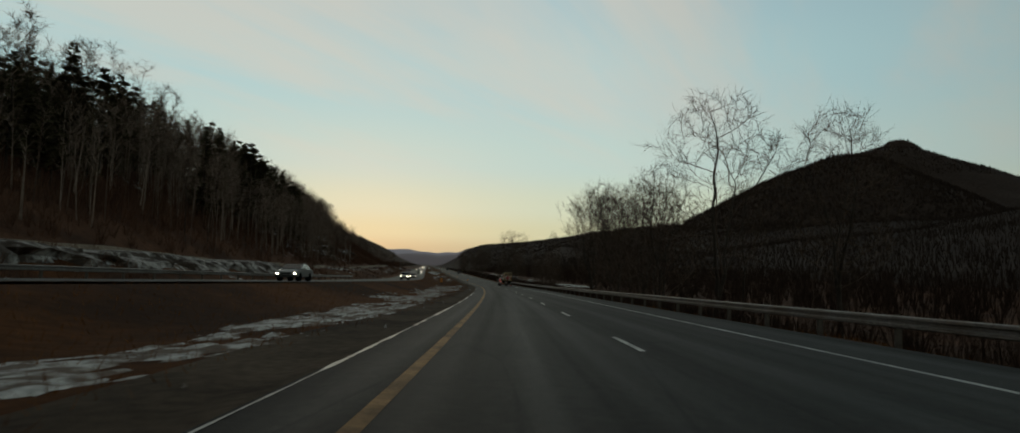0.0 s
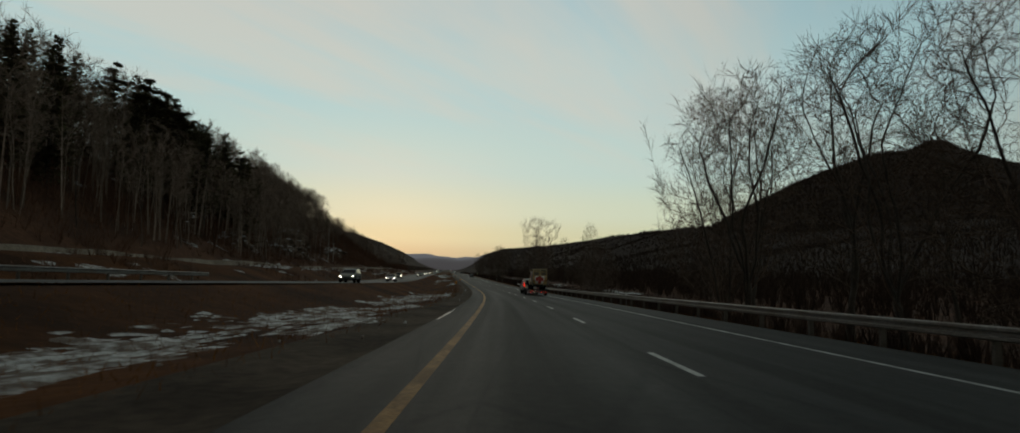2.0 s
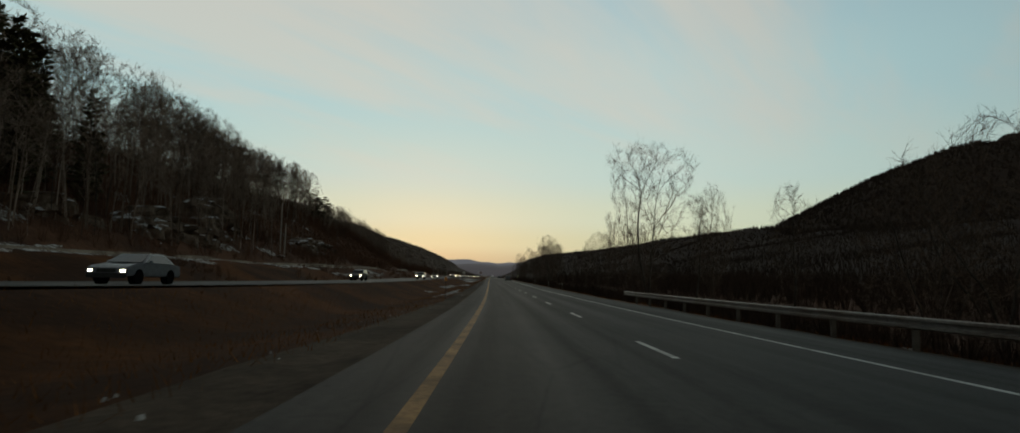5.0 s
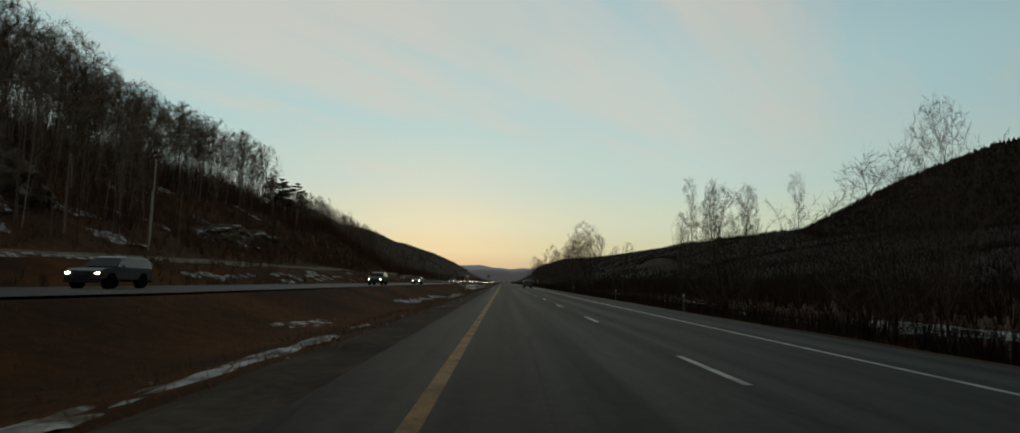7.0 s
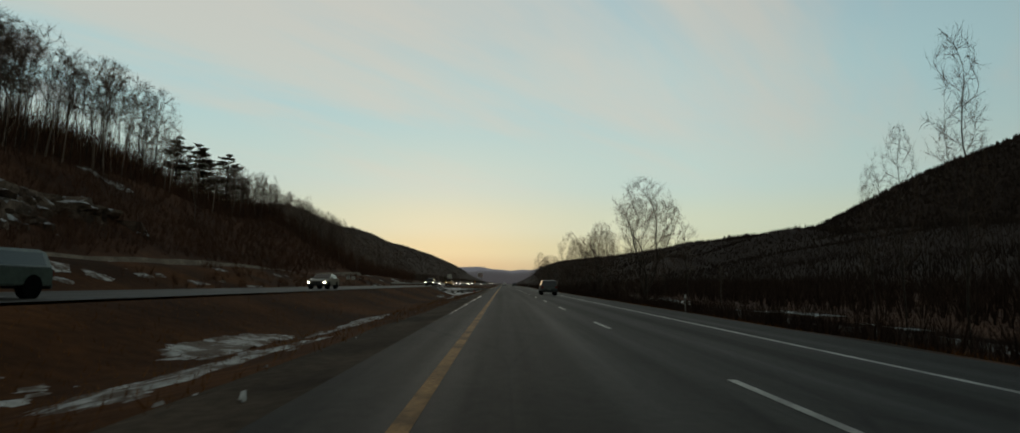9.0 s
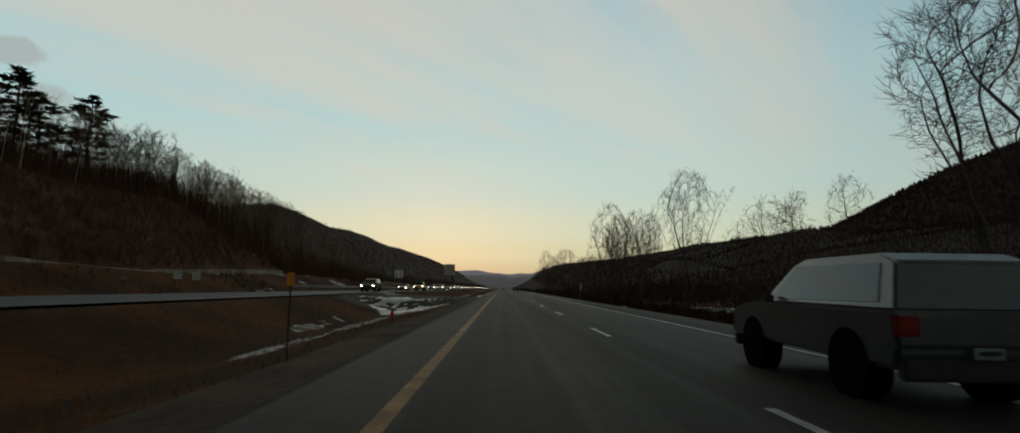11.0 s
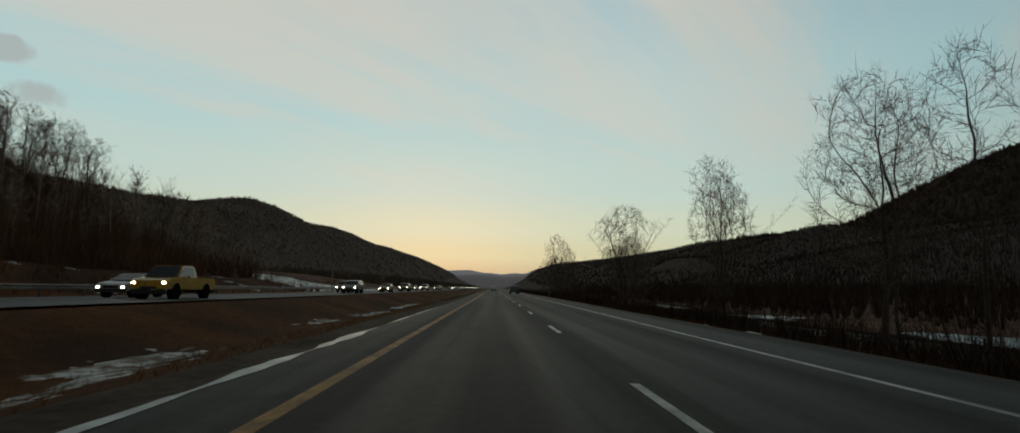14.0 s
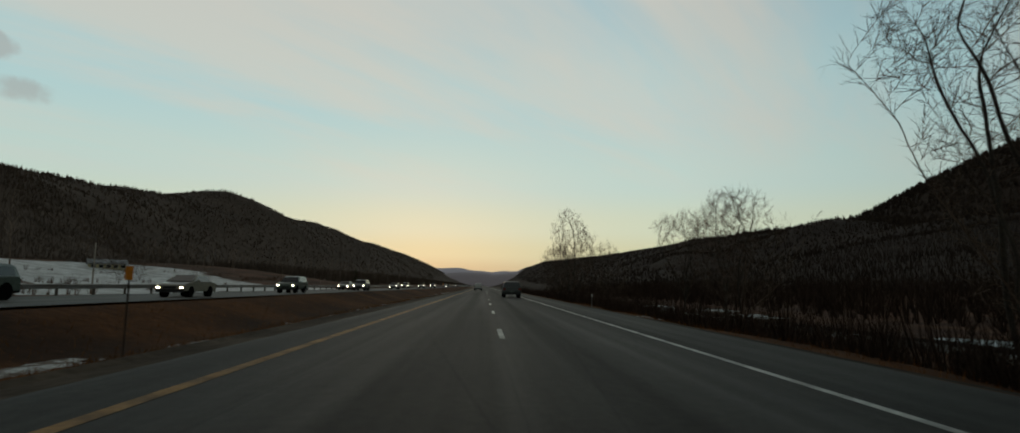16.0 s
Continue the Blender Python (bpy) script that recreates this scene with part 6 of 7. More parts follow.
def trailer(y, o):
    """A low tandem-axle flatbed trailer with a steel chassis and plank deck."""
    root = new("flatbed_trailer")
    steelwork = mat("trailer_black_paint", (0.020, 0.019, 0.018), 0.55, scale=1.5, fine=8)
    plank = mat("trailer_planks", (0.085, 0.070, 0.055), 0.85, second=(0.05, 0.04, 0.032), scale=1.2, fine=9)
    for s in (-1, 1):
        box_part("side_rail", (s * 0.98, s * 1.05, 0.0, 5.6, 0.42, 0.56), steelwork, root, 0.008)
        prism("tongue", [(5.5, 0.42), (5.5, 0.54), (7.1, 0.54), (7.1, 0.44)], s * 0.9, s * 0.82, steelwork, root, 0.004, "", None)
    box_part("rear_beam", (-1.05, 1.05, -0.06, 0.06, 0.32, 0.56), steelwork, root, 0.01)
    for k in range(9):
        x0 = -0.97 + k * 0.216
        box_part("plank", (x0, x0 + 0.205, 0.07, 5.55, 0.535, 0.575), plank, root, 0.004)
    for k in range(6):
        box_part("crossmember", (-0.98, 0.98, 0.5 + k * 0.95, 0.58 + k * 0.95, 0.42, 0.53), steelwork, root)
    box_part("draw_bar", (-0.10, 0.10, 6.4, 7.5, 0.42, 0.54), steelwork, root, 0.01)
    for s in (-1, 1):
        for yy in (1.98, 2.95):
            wheel(root, s * 1.19, yy, 0.36, 0.21, M_STEEL_RIM, 8)
        pts = [(1.42, 0.60), (1.56, 0.78), (1.80, 0.83), (3.14, 0.83), (3.38, 0.78), (3.52, 0.60), (3.48, 0.58), (3.34, 0.75), (3.12, 0.795), (1.82, 0.795), (1.60, 0.75), (1.46, 0.58)]
        prism("mudguard", pts, s * 1.06, s * 1.32, steelwork, root)
    # lamps on the rear beam and the side
    for x, w in ((-0.97, 0.022), (-0.78, 0.03), (-0.62, 0.045), (0.06, 0.022), (0.21, 0.022), (0.36, 0.022), (0.84, 0.035), (0.98, 0.022)):
        box_part("marker_lamp", (x - w, x + w, -0.078, -0.062, 0.395, 0.435), M_MARK, root, 0.004, "lit red marker lamp")
    box_part("marker_lamp", (-1.345, -1.325, 1.46, 1.54, 0.56, 0.62), M_MARK, root, 0.004, "lit red marker lamp")
    plate = box_part("number_plate", (-0.50, -0.16, -0.076, -0.064, 0.26, 0.42), M_PLATE, root, 0.003)
    box_part("marking_bar", (-0.45, -0.21, -0.082, -0.078, 0.31, 0.37), M_BLACK, plate)
    box_part("plate_lamp", (-0.36, -0.32, -0.085, -0.063, 0.435, 0.455), M_HEAD_DIM, root)
    # tie-down straps and chains
    for x0, y0, z0, x1, y1, z1, m in ((-0.6, 0.9, 0.6, -0.95, 0.25, 0.6, M_STRAP), (0.6, 0.9, 0.62, 0.95, 0.3, 0.6, M_STRAP), (0.2, 0.7, 0.66, 0.9, 0.45, 0.6, M_RUST), (0.0, 6.3, 0.62, 0.5, 5.7, 0.70, M_STRAP)):
        v, f = [], []
        tube(v, f, [Vector((x0, y0, z0)), Vector(((x0 + x1) / 2, (y0 + y1) / 2, (z0 + z1) / 2 + 0.05)), Vector((x1, y1, z1))], [0.022, 0.022, 0.022], 5)
        mesh_part("tie_down_strap", v, f, m, root)
    stand(root, y, o)
    return tagged(root, "low tandem-axle flatbed trailer with red marker lamps", "trailer")


M_HEAD_DIM = glow("plate_lamp_glow", (1.0, 0.85, 0.6), 1.5)
M_STRAP = mat("yellow_strap", (0.36, 0.27, 0.04), 0.8, scale=4, fine=14)
trailer(132.85, 2.40)


def camo_paint():
    """Sand-yellow army paint with broad dark green bands."""
    m = paint("camouflage_paint", (0.46, 0.34, 0.17), 0.6, 0.25)
    nt = m.node_tree
    b = nt.nodes["Principled BSDF"]
    src = b.inputs["Base Color"].links[0].from_socket
    tc_ = nt.nodes.new("ShaderNodeTexCoord")
    mp = nt.nodes.new("ShaderNodeMapping")
    mp.inputs["Location"].default_value = (0.35, 0.62, 0.15)
    mp.inputs["Scale"].default_value = (0.75, 0.85, 0.30)
    n = nt.nodes.new("ShaderNodeTexNoise")
    n.inputs["Scale"].default_value, n.inputs["Detail"].default_value = 1.0, 1.5
    nt.links.new(tc_.outputs["Object"], mp.inputs[0])
    nt.links.new(mp.outputs[0], n.inputs["Vector"])
    r = nt.nodes.new("ShaderNodeMapRange")
    r.inputs[1].default_value, r.inputs[2].default_value = 0.60, 0.615
    nt.links.new(n.outputs[0], r.inputs[0])
    mx = nt.nodes.new("ShaderNodeMix")
    mx.data_type = "RGBA"
    nt.links.new(r.outputs[0], mx.inputs[0])
    nt.links.new(src, mx.inputs[6])
    mx.inputs[7].default_value = (0.050, 0.052, 0.036, 1)
    nt.links.new(mx.outputs[2], b.inputs["Base Color"])
    return m


def ambulance(y, o, zdeck):
    """An old army ambulance: box body with side and rear crosses, short bonnet, on the trailer deck."""
    root = new("army_ambulance")
    camo = camo_paint()
    sand = paint("sand_yellow_paint", (0.50, 0.31, 0.115), 0.55, 0.4)
    # Tan base colour stands for the cabin behind the pane and its reflection.
    tan_glass = glass("tan_window", (0.115, 0.080, 0.045), 0.35)
    green = paint("dark_green_paint", (0.045, 0.048, 0.034), 0.6, 0.3)
    white = paint("white_emblem_paint", (0.80, 0.77, 0.70), 0.55, 0.35)
    red = paint("red_emblem_paint", (0.42, 0.028, 0.02), 0.55, 0.3)
    half = 0.84
    wide = lambda z: half - 0.05 * max(0.0, (z - 1.5)) - 0.05 * max(0, 0.9 - z)
    tap = lambda z: wide(z) / half
    lower = [(0.0, 1.18), (0.18, 0.60), (0.75, 0.56), (3.05, 0.56), (3.10, 1.18)]
    prism("lower_body", lower, -half, half, camo, root, 0.02, "", tap)
    upper = [(0.0, 1.14), (0.03, 2.10), (3.35, 2.10), (3.12, 1.14)]
    prism("upper_body", upper, -half, half, camo, root, 0.015, "", tap)
    roof = [(-0.03, 2.06), (0.0, 2.20), (0.12, 2.33), (3.55, 2.30), (3.86, 2.22), (3.90, 2.06), (3.82, 2.03), (0.0, 2.04)]
    prism("roof", roof, -half + 0.03, half - 0.03, paint("faded_roof_canvas", (0.26, 0.19, 0.09), 0.75, 0.4), root, 0.05)
    # cab, bonnet and wings
    prism("cab", [(3.08, 0.62), (3.08, 1.22), (3.42, 1.22), (3.42, 0.62)], -0.80, 0.80, camo, root, 0.01)
    prism("bonnet", [(3.40, 0.80), (3.40, 1.24), (4.90, 1.18), (5.25, 1.10), (5.28, 0.66)], -0.50, 0.50, camo, root, 0.04)
    for s in (-1, 1):
        prism("wing", [(3.38, 0.62), (3.38, 1.14), (5.12, 1.10), (5.24, 1.00), (5.24, 0.88), (5.05, 0.62)], s * 0.50, s * 0.82, camo, root, 0.03)
        prism("windscreen_pillar", [(3.34, 1.22), (3.62, 2.05), (3.68, 2.05), (3.42, 1.22)], s * 0.78, s * 0.72, sand, root)
        side_sheet("cab_window", [(3.14, 1.30), (3.36, 2.00), (3.58, 2.00), (3.38, 1.30)], s, lambda z: 0.745, M_GLASS_CLEAR, root)
        side_sheet("side_window", [(2.62, 1.70), (2.64, 2.00), (3.12, 2.00), (3.06, 1.70)], s, wide, M_GLASS, root)
        side_sheet("rear_side_window", [(0.42, 1.64), (0.42, 2.00), (1.14, 2.00), (1.14, 1.64)], s, wide, M_GLASS, root)
        side_sheet("emblem_panel", [(1.30, 0.96), (1.30, 2.02), (2.46, 2.02), (2.46, 0.96)], s, wide, white, root, 0.006, "white painted panel")
        side_sheet("cross_upright", [(1.71, 1.02), (1.71, 1.96), (2.05, 1.96), (2.05, 1.02)], s, wide, red, root, 0.010, "red cross")
        side_sheet("cross_bar", [(1.41, 1.32), (1.41, 1.68), (2.35, 1.68), (2.35, 1.32)], s, wide, red, root, 0.012, "red cross")
        side_sheet("camouflage_band", [(0.03, 1.16), (0.05, 2.08), (0.42, 2.08), (0.46, 1.62), (1.10, 1.60), (1.16, 1.10), (0.95, 0.62), (0.30, 0.62)], s, wide, green, root, 0.003, "dark green camouflage band")
        for yy in (1.90, 4.62):
            well(root, s * 0.845, yy, 0.47, 0.46)
            wheel(root, s * 0.70, yy, 0.40, 0.20, M_STEEL_RIM, 6)
        box_part("rear_lamp_box", (s * 0.60, s * 0.80, -0.02, 0.10, 1.00, 1.12), M_TAIL_DIM, root, 0.008)
        box_part("bumperette", (s * 0.55, s * 0.78, 0.02, 0.20, 0.58, 0.68), green, root, 0.01)
    end_sheet("windscreen", [(-0.72, 3.46, 1.24), (0.72, 3.46, 1.24), (0.70, 3.66, 2.02), (-0.70, 3.66, 2.02)], M_GLASS_CLEAR, root, 0.02)
    # rear face
    end_sheet("rear_panel", [(-0.82, -0.012, 1.16), (0.82, -0.012, 1.16), (0.79, 0.016, 2.06), (-0.79, 0.016, 2.06)], sand, root, 0.03, "sand-yellow rear panel")
    end_sheet("lower_tailgate", [(-0.66, 0.16, 0.66), (0.66, 0.16, 0.66), (0.80, -0.016, 1.15), (-0.80, -0.016, 1.15)], sand, root, 0.03)
    end_sheet("rear_window", [(-0.70, -0.022, 1.62), (-0.08, -0.022, 1.62), (-0.10, -0.006, 1.98), (-0.70, -0.006, 1.98)], tan_glass, root, 0.02)
    end_sheet("rear_window", [(0.16, -0.022, 1.62), (0.72, -0.022, 1.62), (0.70, -0.006, 1.98), (0.16, -0.006, 1.98)], tan_glass, root, 0.02)
    end_sheet("emblem_panel", [(-0.58, -0.024, 1.15), (0.52, -0.024, 1.15), (0.52, -0.018, 1.56), (-0.58, -0.018, 1.56)], white, root, 0.014, "white painted panel")
    end_sheet("emblem_panel", [(-0.44, 0.098, 0.74), (0.38, 0.098, 0.74), (0.50, -0.026, 1.14), (-0.56, -0.026, 1.14)], white, root, 0.014, "white painted panel")
    end_sheet("cross_bar", [(-0.48, -0.030, 1.02), (0.42, -0.030, 1.02), (0.42, -0.030, 1.40), (-0.48, -0.030, 1.40)], red, root, 0.012, "red cross")
    end_sheet("cross_upright", [(-0.22, -0.036, 0.84), (0.16, -0.036, 0.84), (0.16, -0.036, 1.54), (-0.22, -0.036, 1.54)], red, root, 0.012, "red cross")
    end_sheet("cross_foot", [(-0.18, 0.085, 0.74), (0.12, 0.085, 0.74), (0.16, 0.045, 0.86), (-0.22, 0.045, 0.86)], red, root, 0.012, "red cross")
    end_sheet("door_seam", [(0.02, -0.018, 1.58), (0.06, -0.018, 1.58), (0.06, -0.004, 2.04), (0.02, -0.004, 2.04)], green, root, 0.01)
    box_part("sign_strip", (0.02, 0.66, -0.055, -0.02, 2.09, 2.19), green, root, 0.006, "dark strip of illegible writing")
    box_part("marking_bar", (0.06, 0.14, -0.060, -0.056, 2.10, 2.18), white, root)
    box_part("flag_decal", (-0.80, -0.64, -0.024, -0.012, 1.50, 1.58), red, root, 0, "small faded decal")
    box_part("rear_lamp", (0.66, 0.72, -0.030, -0.014, 1.42, 1.50), white, root, 0.006)
    box_part("door_latch", (0.56, 0.72, -0.05, -0.02, 1.26, 1.31), M_CHASSIS, root, 0.006)
    box_part("rear_step", (-0.60, 0.60, 0.04, 0.22, 0.50, 0.58), M_CHASSIS, root, 0.01)
    box_part("chassis", (-0.48, 0.48, 0.3, 5.1, 0.36, 0.58), M_CHASSIS, root, 0.02)
    box_part("rear_axle", (-0.70, 0.70, 1.83, 1.97, 0.36, 0.46), M_CHASSIS, root, 0.02)
    box_part("front_bumper", (-0.78, 0.78, 5.26, 5.36, 0.50, 0.66), M_CHASSIS, root, 0.015)
    # whip aerial with a small pennant
    v, f = [], []
    tube(v, f, [Vector((-0.55, 1.2, 2.3)), Vector((-0.55, 1.15, 2.55)), Vector((-0.55, 1.08, 2.75))], [0.008, 0.006, 0.005], 5)
    mesh_part("aerial", v, f, M_CHASSIS, root)
    end_sheet("pennant", [(-0.56, 1.10, 2.62), (-0.54, 1.10, 2.66), (-0.28, 1.02, 2.80), (-0.30, 1.02, 2.72)], green, root, 0.01, "small dark windsock pennant")
    root.matrix_basis = pose(xref(y) + o, y, zdeck, math.degrees(math.atan((zref(y + 2) - zref(y - 2)) / 4)), 0, heading(y)) @ Matrix.Diagonal((1, 1.09, 1.07, 1))
    return tagged(root, "sand and green camouflaged army ambulance with red crosses on a trailer", "ambulance")


ambulance(133.4, 2.70, road_z(133.4, 2.7) + 0.575)

CAR_SHAPES = {
    "sedan": dict(l=4.6, w=0.90, body=[(0.05, 0.35), (0.0, 0.60), (0.05, 0.92), (0.80, 0.98), (3.30, 0.98), (4.30, 0.86), (4.58, 0.72), (4.60, 0.40)],
                  cabin=[(0.55, 0.95), (1.15, 1.38), (1.50, 1.45), (2.45, 1.44), (3.35, 0.97)], win=[(0.85, 1.0), (1.25, 1.36), (2.40, 1.38), (3.05, 1.0)], wr=0.32, axles=(0.95, 3.65)),
    "suv": dict(l=4.6, w=0.93, body=[(0.05, 0.42), (0.0, 0.65), (0.03, 1.08), (3.25, 1.10), (4.25, 1.02), (4.55, 0.88), (4.60, 0.50)],
                cabin=[(0.04, 1.05), (0.22, 1.60), (0.50, 1.70), (2.30, 1.70), (2.60, 1.62), (3.35, 1.08)], win=[(0.35, 1.14), (0.45, 1.58), (2.45, 1.60), (3.05, 1.14)], wr=0.37, axles=(0.95, 3.70)),
    "pickup": dict(l=5.6, w=0.98, body=[(0.03, 0.50), (0.0, 0.70), (0.0, 1.18), (2.30, 1.18), (4.30, 1.20), (5.30, 1.12), (5.58, 1.00), (5.60, 0.55)],
                   cabin=[(2.30, 1.15), (2.36, 1.80), (2.60, 1.88), (3.70, 1.86), (4.40, 1.18)], win=[(2.55, 1.26), (2.60, 1.76), (3.65, 1.76), (4.12, 1.26)], wr=0.40, axles=(1.15, 4.60)),
}


def make_car(shape, color, label, lights=True):
    """A car of one of the shapes, with cabin, panes, wheels, lamps and bumpers."""
    c = CAR_SHAPES[shape]
    w, l = c["w"], c["l"]
    root = new({"sedan": "car", "suv": "car", "pickup": "pickup_truck"}[shape])
    p = paint(label.split()[0] + "_car_paint", color, 0.3, 0.3)
    prism("body", c["body"], -w, w, p, root, 0.05)
    zt = max(z for y, z in c["cabin"])
    zb = min(z for y, z in c["cabin"])
    wide = lambda z: w - 0.02 - 0.18 * max(0.0, (z - zb)) / (zt - zb)
    prism("cabin", c["cabin"], -w, w, p, root, 0.03, "", lambda z: wide(z) / w)
    front = [q for q in c["cabin"] if q[0] > l * 0.4]
    (ya, za), (yb, zb2) = front[-1], front[-2]
    end_sheet("windscreen", [(-wide(za) + 0.08, ya - 0.02, za + 0.06), (wide(za) - 0.08, ya - 0.02, za + 0.06), (wide(zb2) - 0.10, yb + 0.05, zb2 - 0.02), (-wide(zb2) + 0.10, yb + 0.05, zb2 - 0.02)], M_GLASS, root, 0.06)
    yr, zr = c["cabin"][0]
    yq, zq = c["cabin"][1]
    end_sheet("rear_window", [(-wide(zr) + 0.10, yr + 0.04, zr + 0.10), (wide(zr) - 0.10, yr + 0.04, zr + 0.10), (wide(zq) - 0.10, yq - 0.01, zq - 0.03), (-wide(zq) + 0.10, yq - 0.01, zq - 0.03)], M_GLASS, root, 0.05)
    for s in (-1, 1):
        side_sheet("side_window", c["win"], s, wide, M_GLASS, root, 0.012)
        for yy in c["axles"]:
            well(root, s * (w + 0.004), yy, c["wr"] * 1.15, c["wr"] + 0.03)
            wheel(root, s * (w - 0.10), yy, c["wr"], 0.22, M_RIM, 5)
        hz = c["body"][-2][1] - 0.10
        box_part("headlamp", (s * (w - 0.29), s * (w - 0.09), l - 0.06, l + 0.012, hz - 0.06, hz + 0.05), M_HEAD if lights else M_GLASS_CLEAR, root, 0.02, "lit headlamp" if lights else "")
        tz = c["body"][2][1] - 0.14
        box_part("tail_lamp", (s * (w - 0.26), s * (w - 0.01), -0.012, 0.08, tz - 0.16, tz + 0.06), M_TAIL_DIM, root, 0.015)
        box_part("mirror", (s * w, s * (w + 0.16), l * 0.62, l * 0.62 + 0.10, zb + 0.02, zb + 0.16), p, root, 0.03)
    box_part("front_bumper", (-w + 0.04, w - 0.04, l - 0.10, l + 0.03, 0.30, 0.52), M_PLASTIC, root, 0.03)
    box_part("rear_bumper", (-w + 0.04, w - 0.04, -0.05, 0.10, 0.32, 0.54), M_PLASTIC, root, 0.03)
    box_part("grille", (-0.42, 0.42, l - 0.02, l + 0.016, 0.54, 0.70), M_PLASTIC, root, 0.01)
    plate = box_part("number_plate", (-0.16, 0.16, -0.066, -0.054, 0.56, 0.68), M_PLATE, root)
    box_part("marking_bar", (-0.12, 0.12, -0.071, -0.068, 0.60, 0.645), M_BLACK, plate)
    return tagged(root, label, "pickup truck" if shape == "pickup" else "car")


FLEET = [
    ("sedan", (0.26, 0.26, 0.25), "silver car with lit headlamps in the oncoming lanes"),
    ("suv", (0.03, 0.03, 0.035), "black off-road car with lit headlamps in the oncoming lanes"),
    ("sedan", (0.10, 0.11, 0.13), "grey car with lit headlamps in the oncoming lanes"),
    ("suv", (0.24, 0.235, 0.22), "grey-white off-road car with lit headlamps in the oncoming lanes"),
    ("pickup", (0.42, 0.22, 0.02), "yellow pickup truck with lit headlamps in the oncoming lanes"),
    ("suv", (0.05, 0.075, 0.06), "dark green off-road car with lit headlamps in the oncoming lanes"),
    ("sedan", (0.22, 0.20, 0.15), "beige car with lit headlamps in the oncoming lanes"),
]
PROTOS = [make_car(*a) for a in FLEET]
# model, y of its nose, offset across
ONCOMING = [
    (0, 52, -20.0), (3, 138, -20.0), (2, 186, -20.2), (1, 253, -24.0), (5, 303.5, -20.0), (6, 343, -20.2), (1, 430, -20.2), (0, 481, -23.8), (4, 478, -20.0),
    (3, 524, -20.2), (5, 535, -23.8), (6, 548, -20.0), (5, 571, -20.2), (3, 606, -20.0), (0, 612, -23.8), (2, 644, -20.2), (3, 690, -23.6), (6, 702, -20.0), (1, 745, -20.0),
    (0, 790, -23.8), (2, 816, -20.0), (5, 850, -20.0), (3, 880, -23.8), (6, 905, -20.0), (1, 950, -20.0), (0, 985, -23.8), (2, 1015, -20.0), (3, 1060, -20.0), (6, 1090, -23.8),
    (5, 1130, -20.0), (0, 1180, -20.0), (1, 1215, -23.8), (3, 1260, -20.0), (2, 1330, -20.0),
]
used = set()
for k, y, o in ONCOMING:
    ob = PROTOS[k] if k not in used else copy_thing(PROTOS[k], Matrix.Identity(4))
    used.add(k)
    stand(ob, y + CAR_SHAPES[FLEET[k][0]]["l"], o, True)
    ob["group"] = "oncoming traffic"

ahead = make_car("suv", (0.035, 0.037, 0.042), "dark grey estate car driving ahead in the lane", False)
stand(ahead, 573, 2.5)
stand(copy_thing(ahead, Matrix.Identity(4)), 356, 2.3)
stand(make_car("suv", (0.55, 0.54, 0.52), "white car driving far ahead in the lane", False), 655, -1.8)


# ---- the hazy hills at the valley's end ----
def far_hills(y, base, swing, seed, color, label):
    """A long ridge some kilometres off, its evening haze painted in as a glowing colour."""
    m = glow("painted_haze_glow", color, 1.0)
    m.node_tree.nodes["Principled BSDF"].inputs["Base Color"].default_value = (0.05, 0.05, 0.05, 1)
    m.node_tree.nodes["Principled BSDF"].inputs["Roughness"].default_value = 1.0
    verts, faces = [], []
    n = 240
    for i in range(n + 1):
        x = -2400 + 4800 * i / n
        top = base + swing * noise.noise((x * 0.0028, seed, 0)) + 0.35 * swing * noise.noise((x * 0.011, seed, 2.0)) + 0.05 * abs(x - 60)
        for k, (dy, f) in enumerate(((0, -0.3), (40, 0.55), (130, 1.0), (330, 0.2))):
            verts.append((x, y + dy, top * f))
    for i in range(n):
        for k in range(3):
            a = i * 4 + k
            faces.append((a, a + 4, a + 5, a + 1))
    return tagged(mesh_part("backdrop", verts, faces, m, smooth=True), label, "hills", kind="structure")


# The farther ridge glows paler, with more haze put into its colour.
far_hills(3500, 46, 26, 1.3, (0.052, 0.048, 0.050), "wooded ridge far down the valley in painted brown-grey haze")
far_hills(4000, 76, 30, 7.7, (0.098, 0.099, 0.108), "hills at the valley's end in painted pale blue-grey haze")

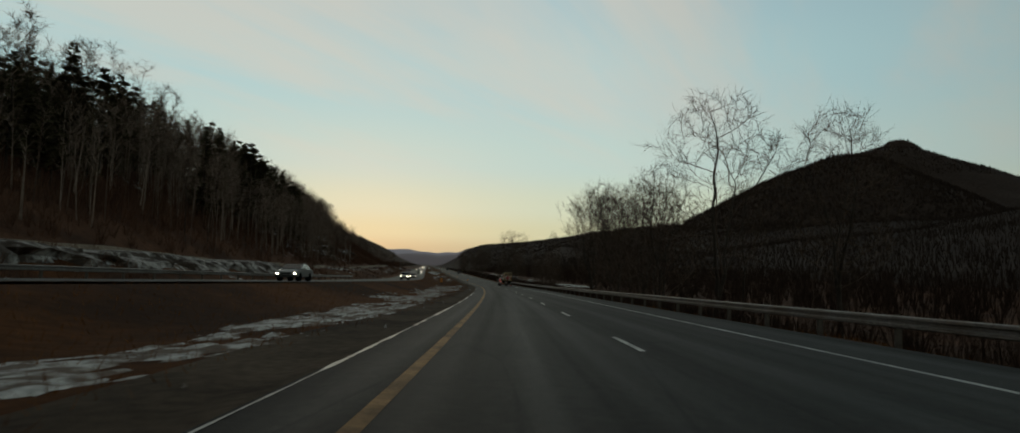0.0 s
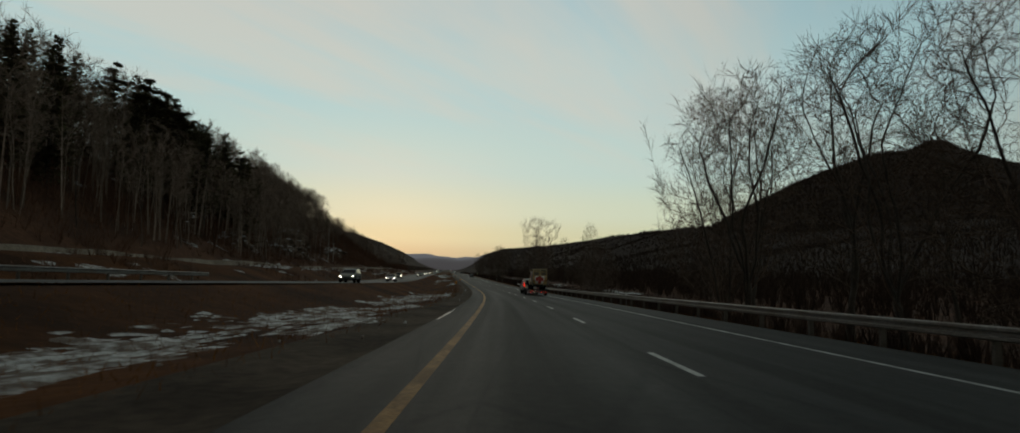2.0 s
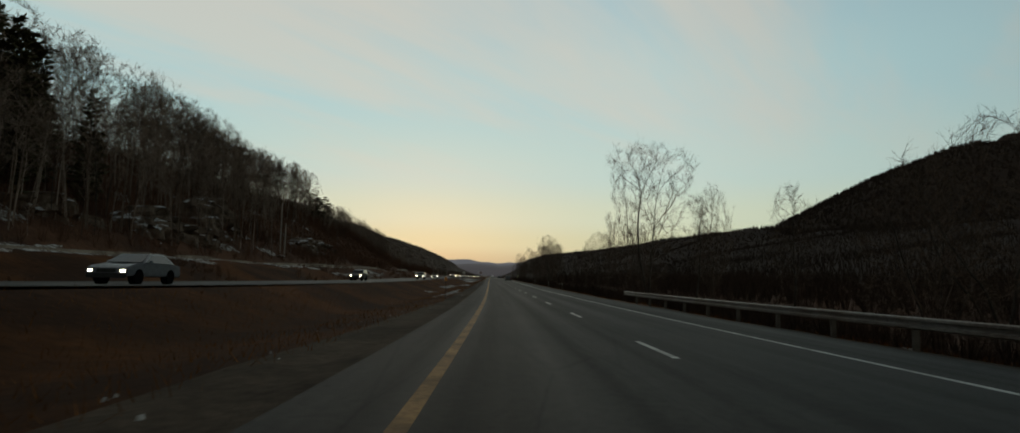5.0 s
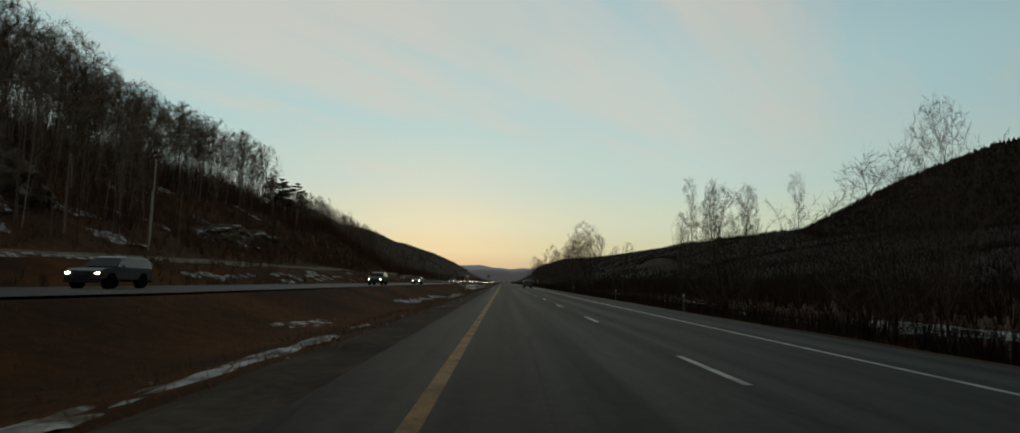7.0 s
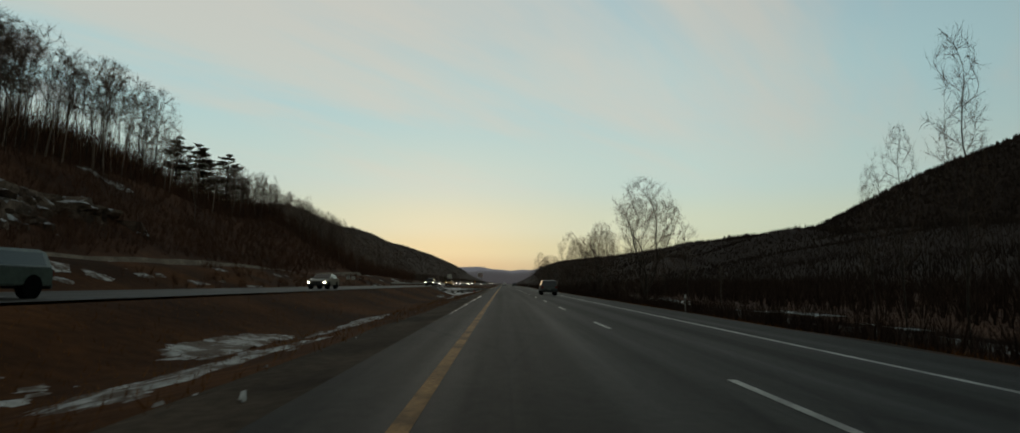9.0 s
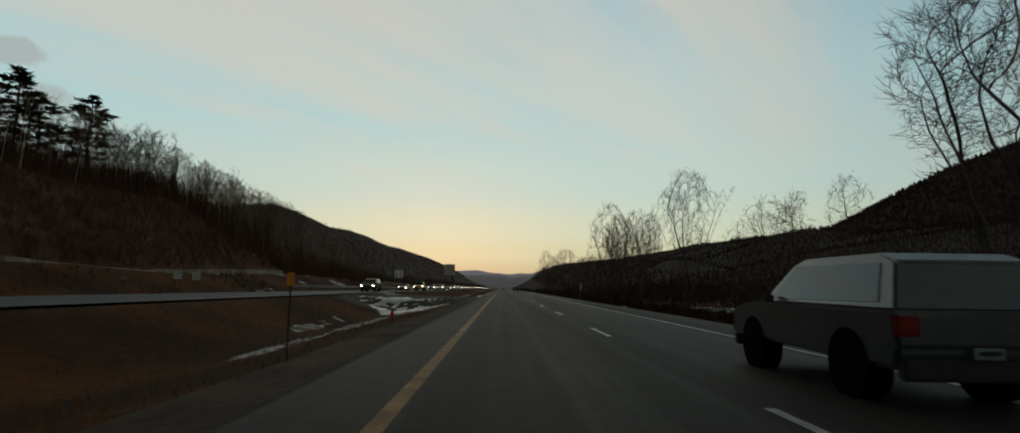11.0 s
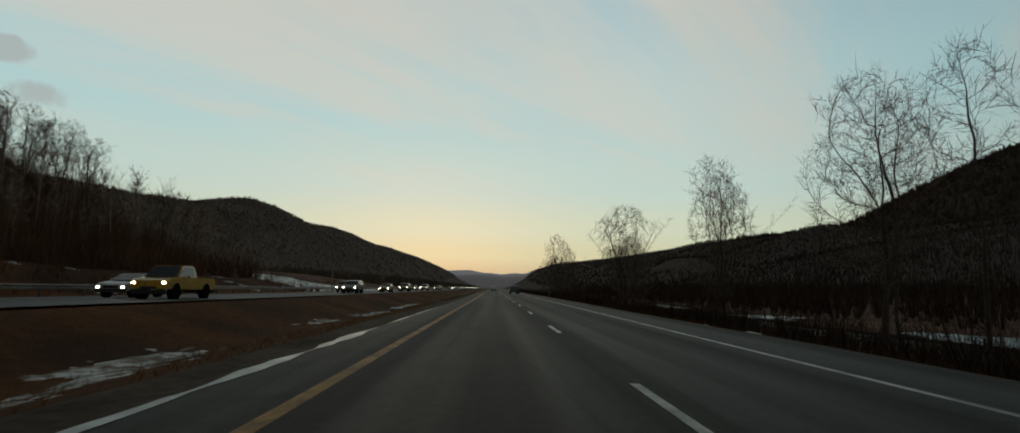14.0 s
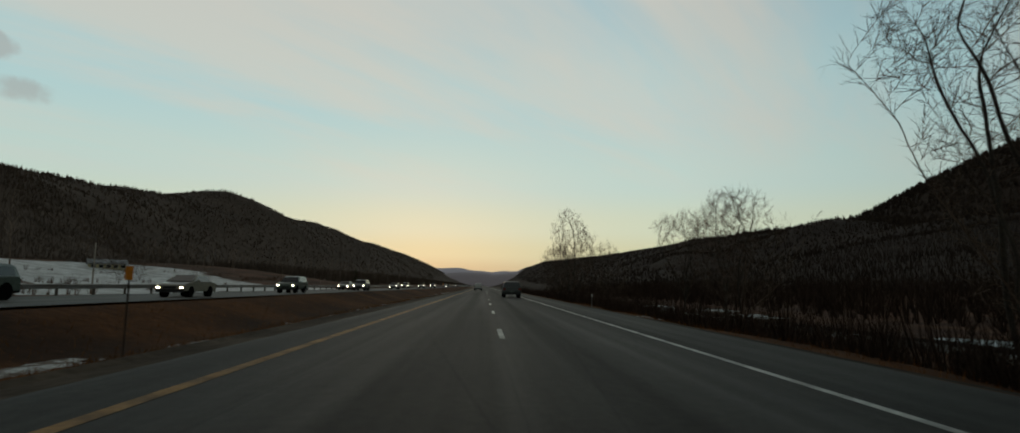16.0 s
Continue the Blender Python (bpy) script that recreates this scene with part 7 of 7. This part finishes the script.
# ---- house and shrubs on the snowy field ----
def house(y, o, w, d, h):
    root = new("house")
    wallm = mat("cream_clapboard", (0.46, 0.38, 0.20), 0.75, second=(0.36, 0.30, 0.17), scale=1, fine=8)
    roofm = mat("snowy_roof", (0.30, 0.30, 0.31), 0.7, second=(0.12, 0.11, 0.11), scale=0.5, fine=4, amount=0.7)
    box_part("wall", (-w / 2, w / 2, -d / 2, d / 2, -0.6, h), wallm, root, 0.02)
    bm = bmesh.new()
    e = 0.4
    rows = [[bm.verts.new((x, yy, zz)) for yy, zz in ((-d / 2 - e, h - 0.1), (0, h + d * 0.16), (d / 2 + e, h - 0.1), (d / 2 + e, h - 0.3), (0, h + d * 0.16 - 0.2), (-d / 2 - e, h - 0.3))] for x in (-w / 2 - e, w / 2 + e)]
    bm.faces.new(rows[0])
    bm.faces.new(list(reversed(rows[1])))
    for i in range(6):
        bm.faces.new((rows[0][i], rows[1][i], rows[1][(i + 1) % 6], rows[0][(i + 1) % 6]))
    bmesh.ops.recalc_face_normals(bm, faces=bm.faces)
    part("roof", bm, roofm, root, "low roof with snow on it")
    box_part("chimney", (w * 0.2, w * 0.2 + 0.6, -0.3, 0.3, h, h + d * 0.16 + 0.9), M_ROCK, root, 0.02)
    for k in range(5):
        x = -w / 2 + (k + 0.6) * w / 5
        win = box_part("window", (x - 0.5, x + 0.5, -d / 2 - 0.05, -d / 2 + 0.02, h * 0.35, h * 0.80), M_SIGN, root, 0.01)
        box_part("pane", (x - 0.42, x + 0.42, -d / 2 - 0.06, -d / 2 - 0.052, h * 0.38, h * 0.77), M_GLASS, win)
    root.matrix_basis = pose(xref(y) + o, y, land_z(y, o) - 0.8, 0, 0, 35)
    return tagged(root, "low cream-yellow house with a snowy roof on the field", "house")


house(662, -92, 7.5, 6, 1.9)
for i, (y, o, h) in enumerate(((640, -72, 6.0), (645, -62, 5.0), (690, -95, 5.0), (612, -60, 7.0))):
    put_tree("bush", y, o, h, i * 70, "leafless bush standing in the snowy field")
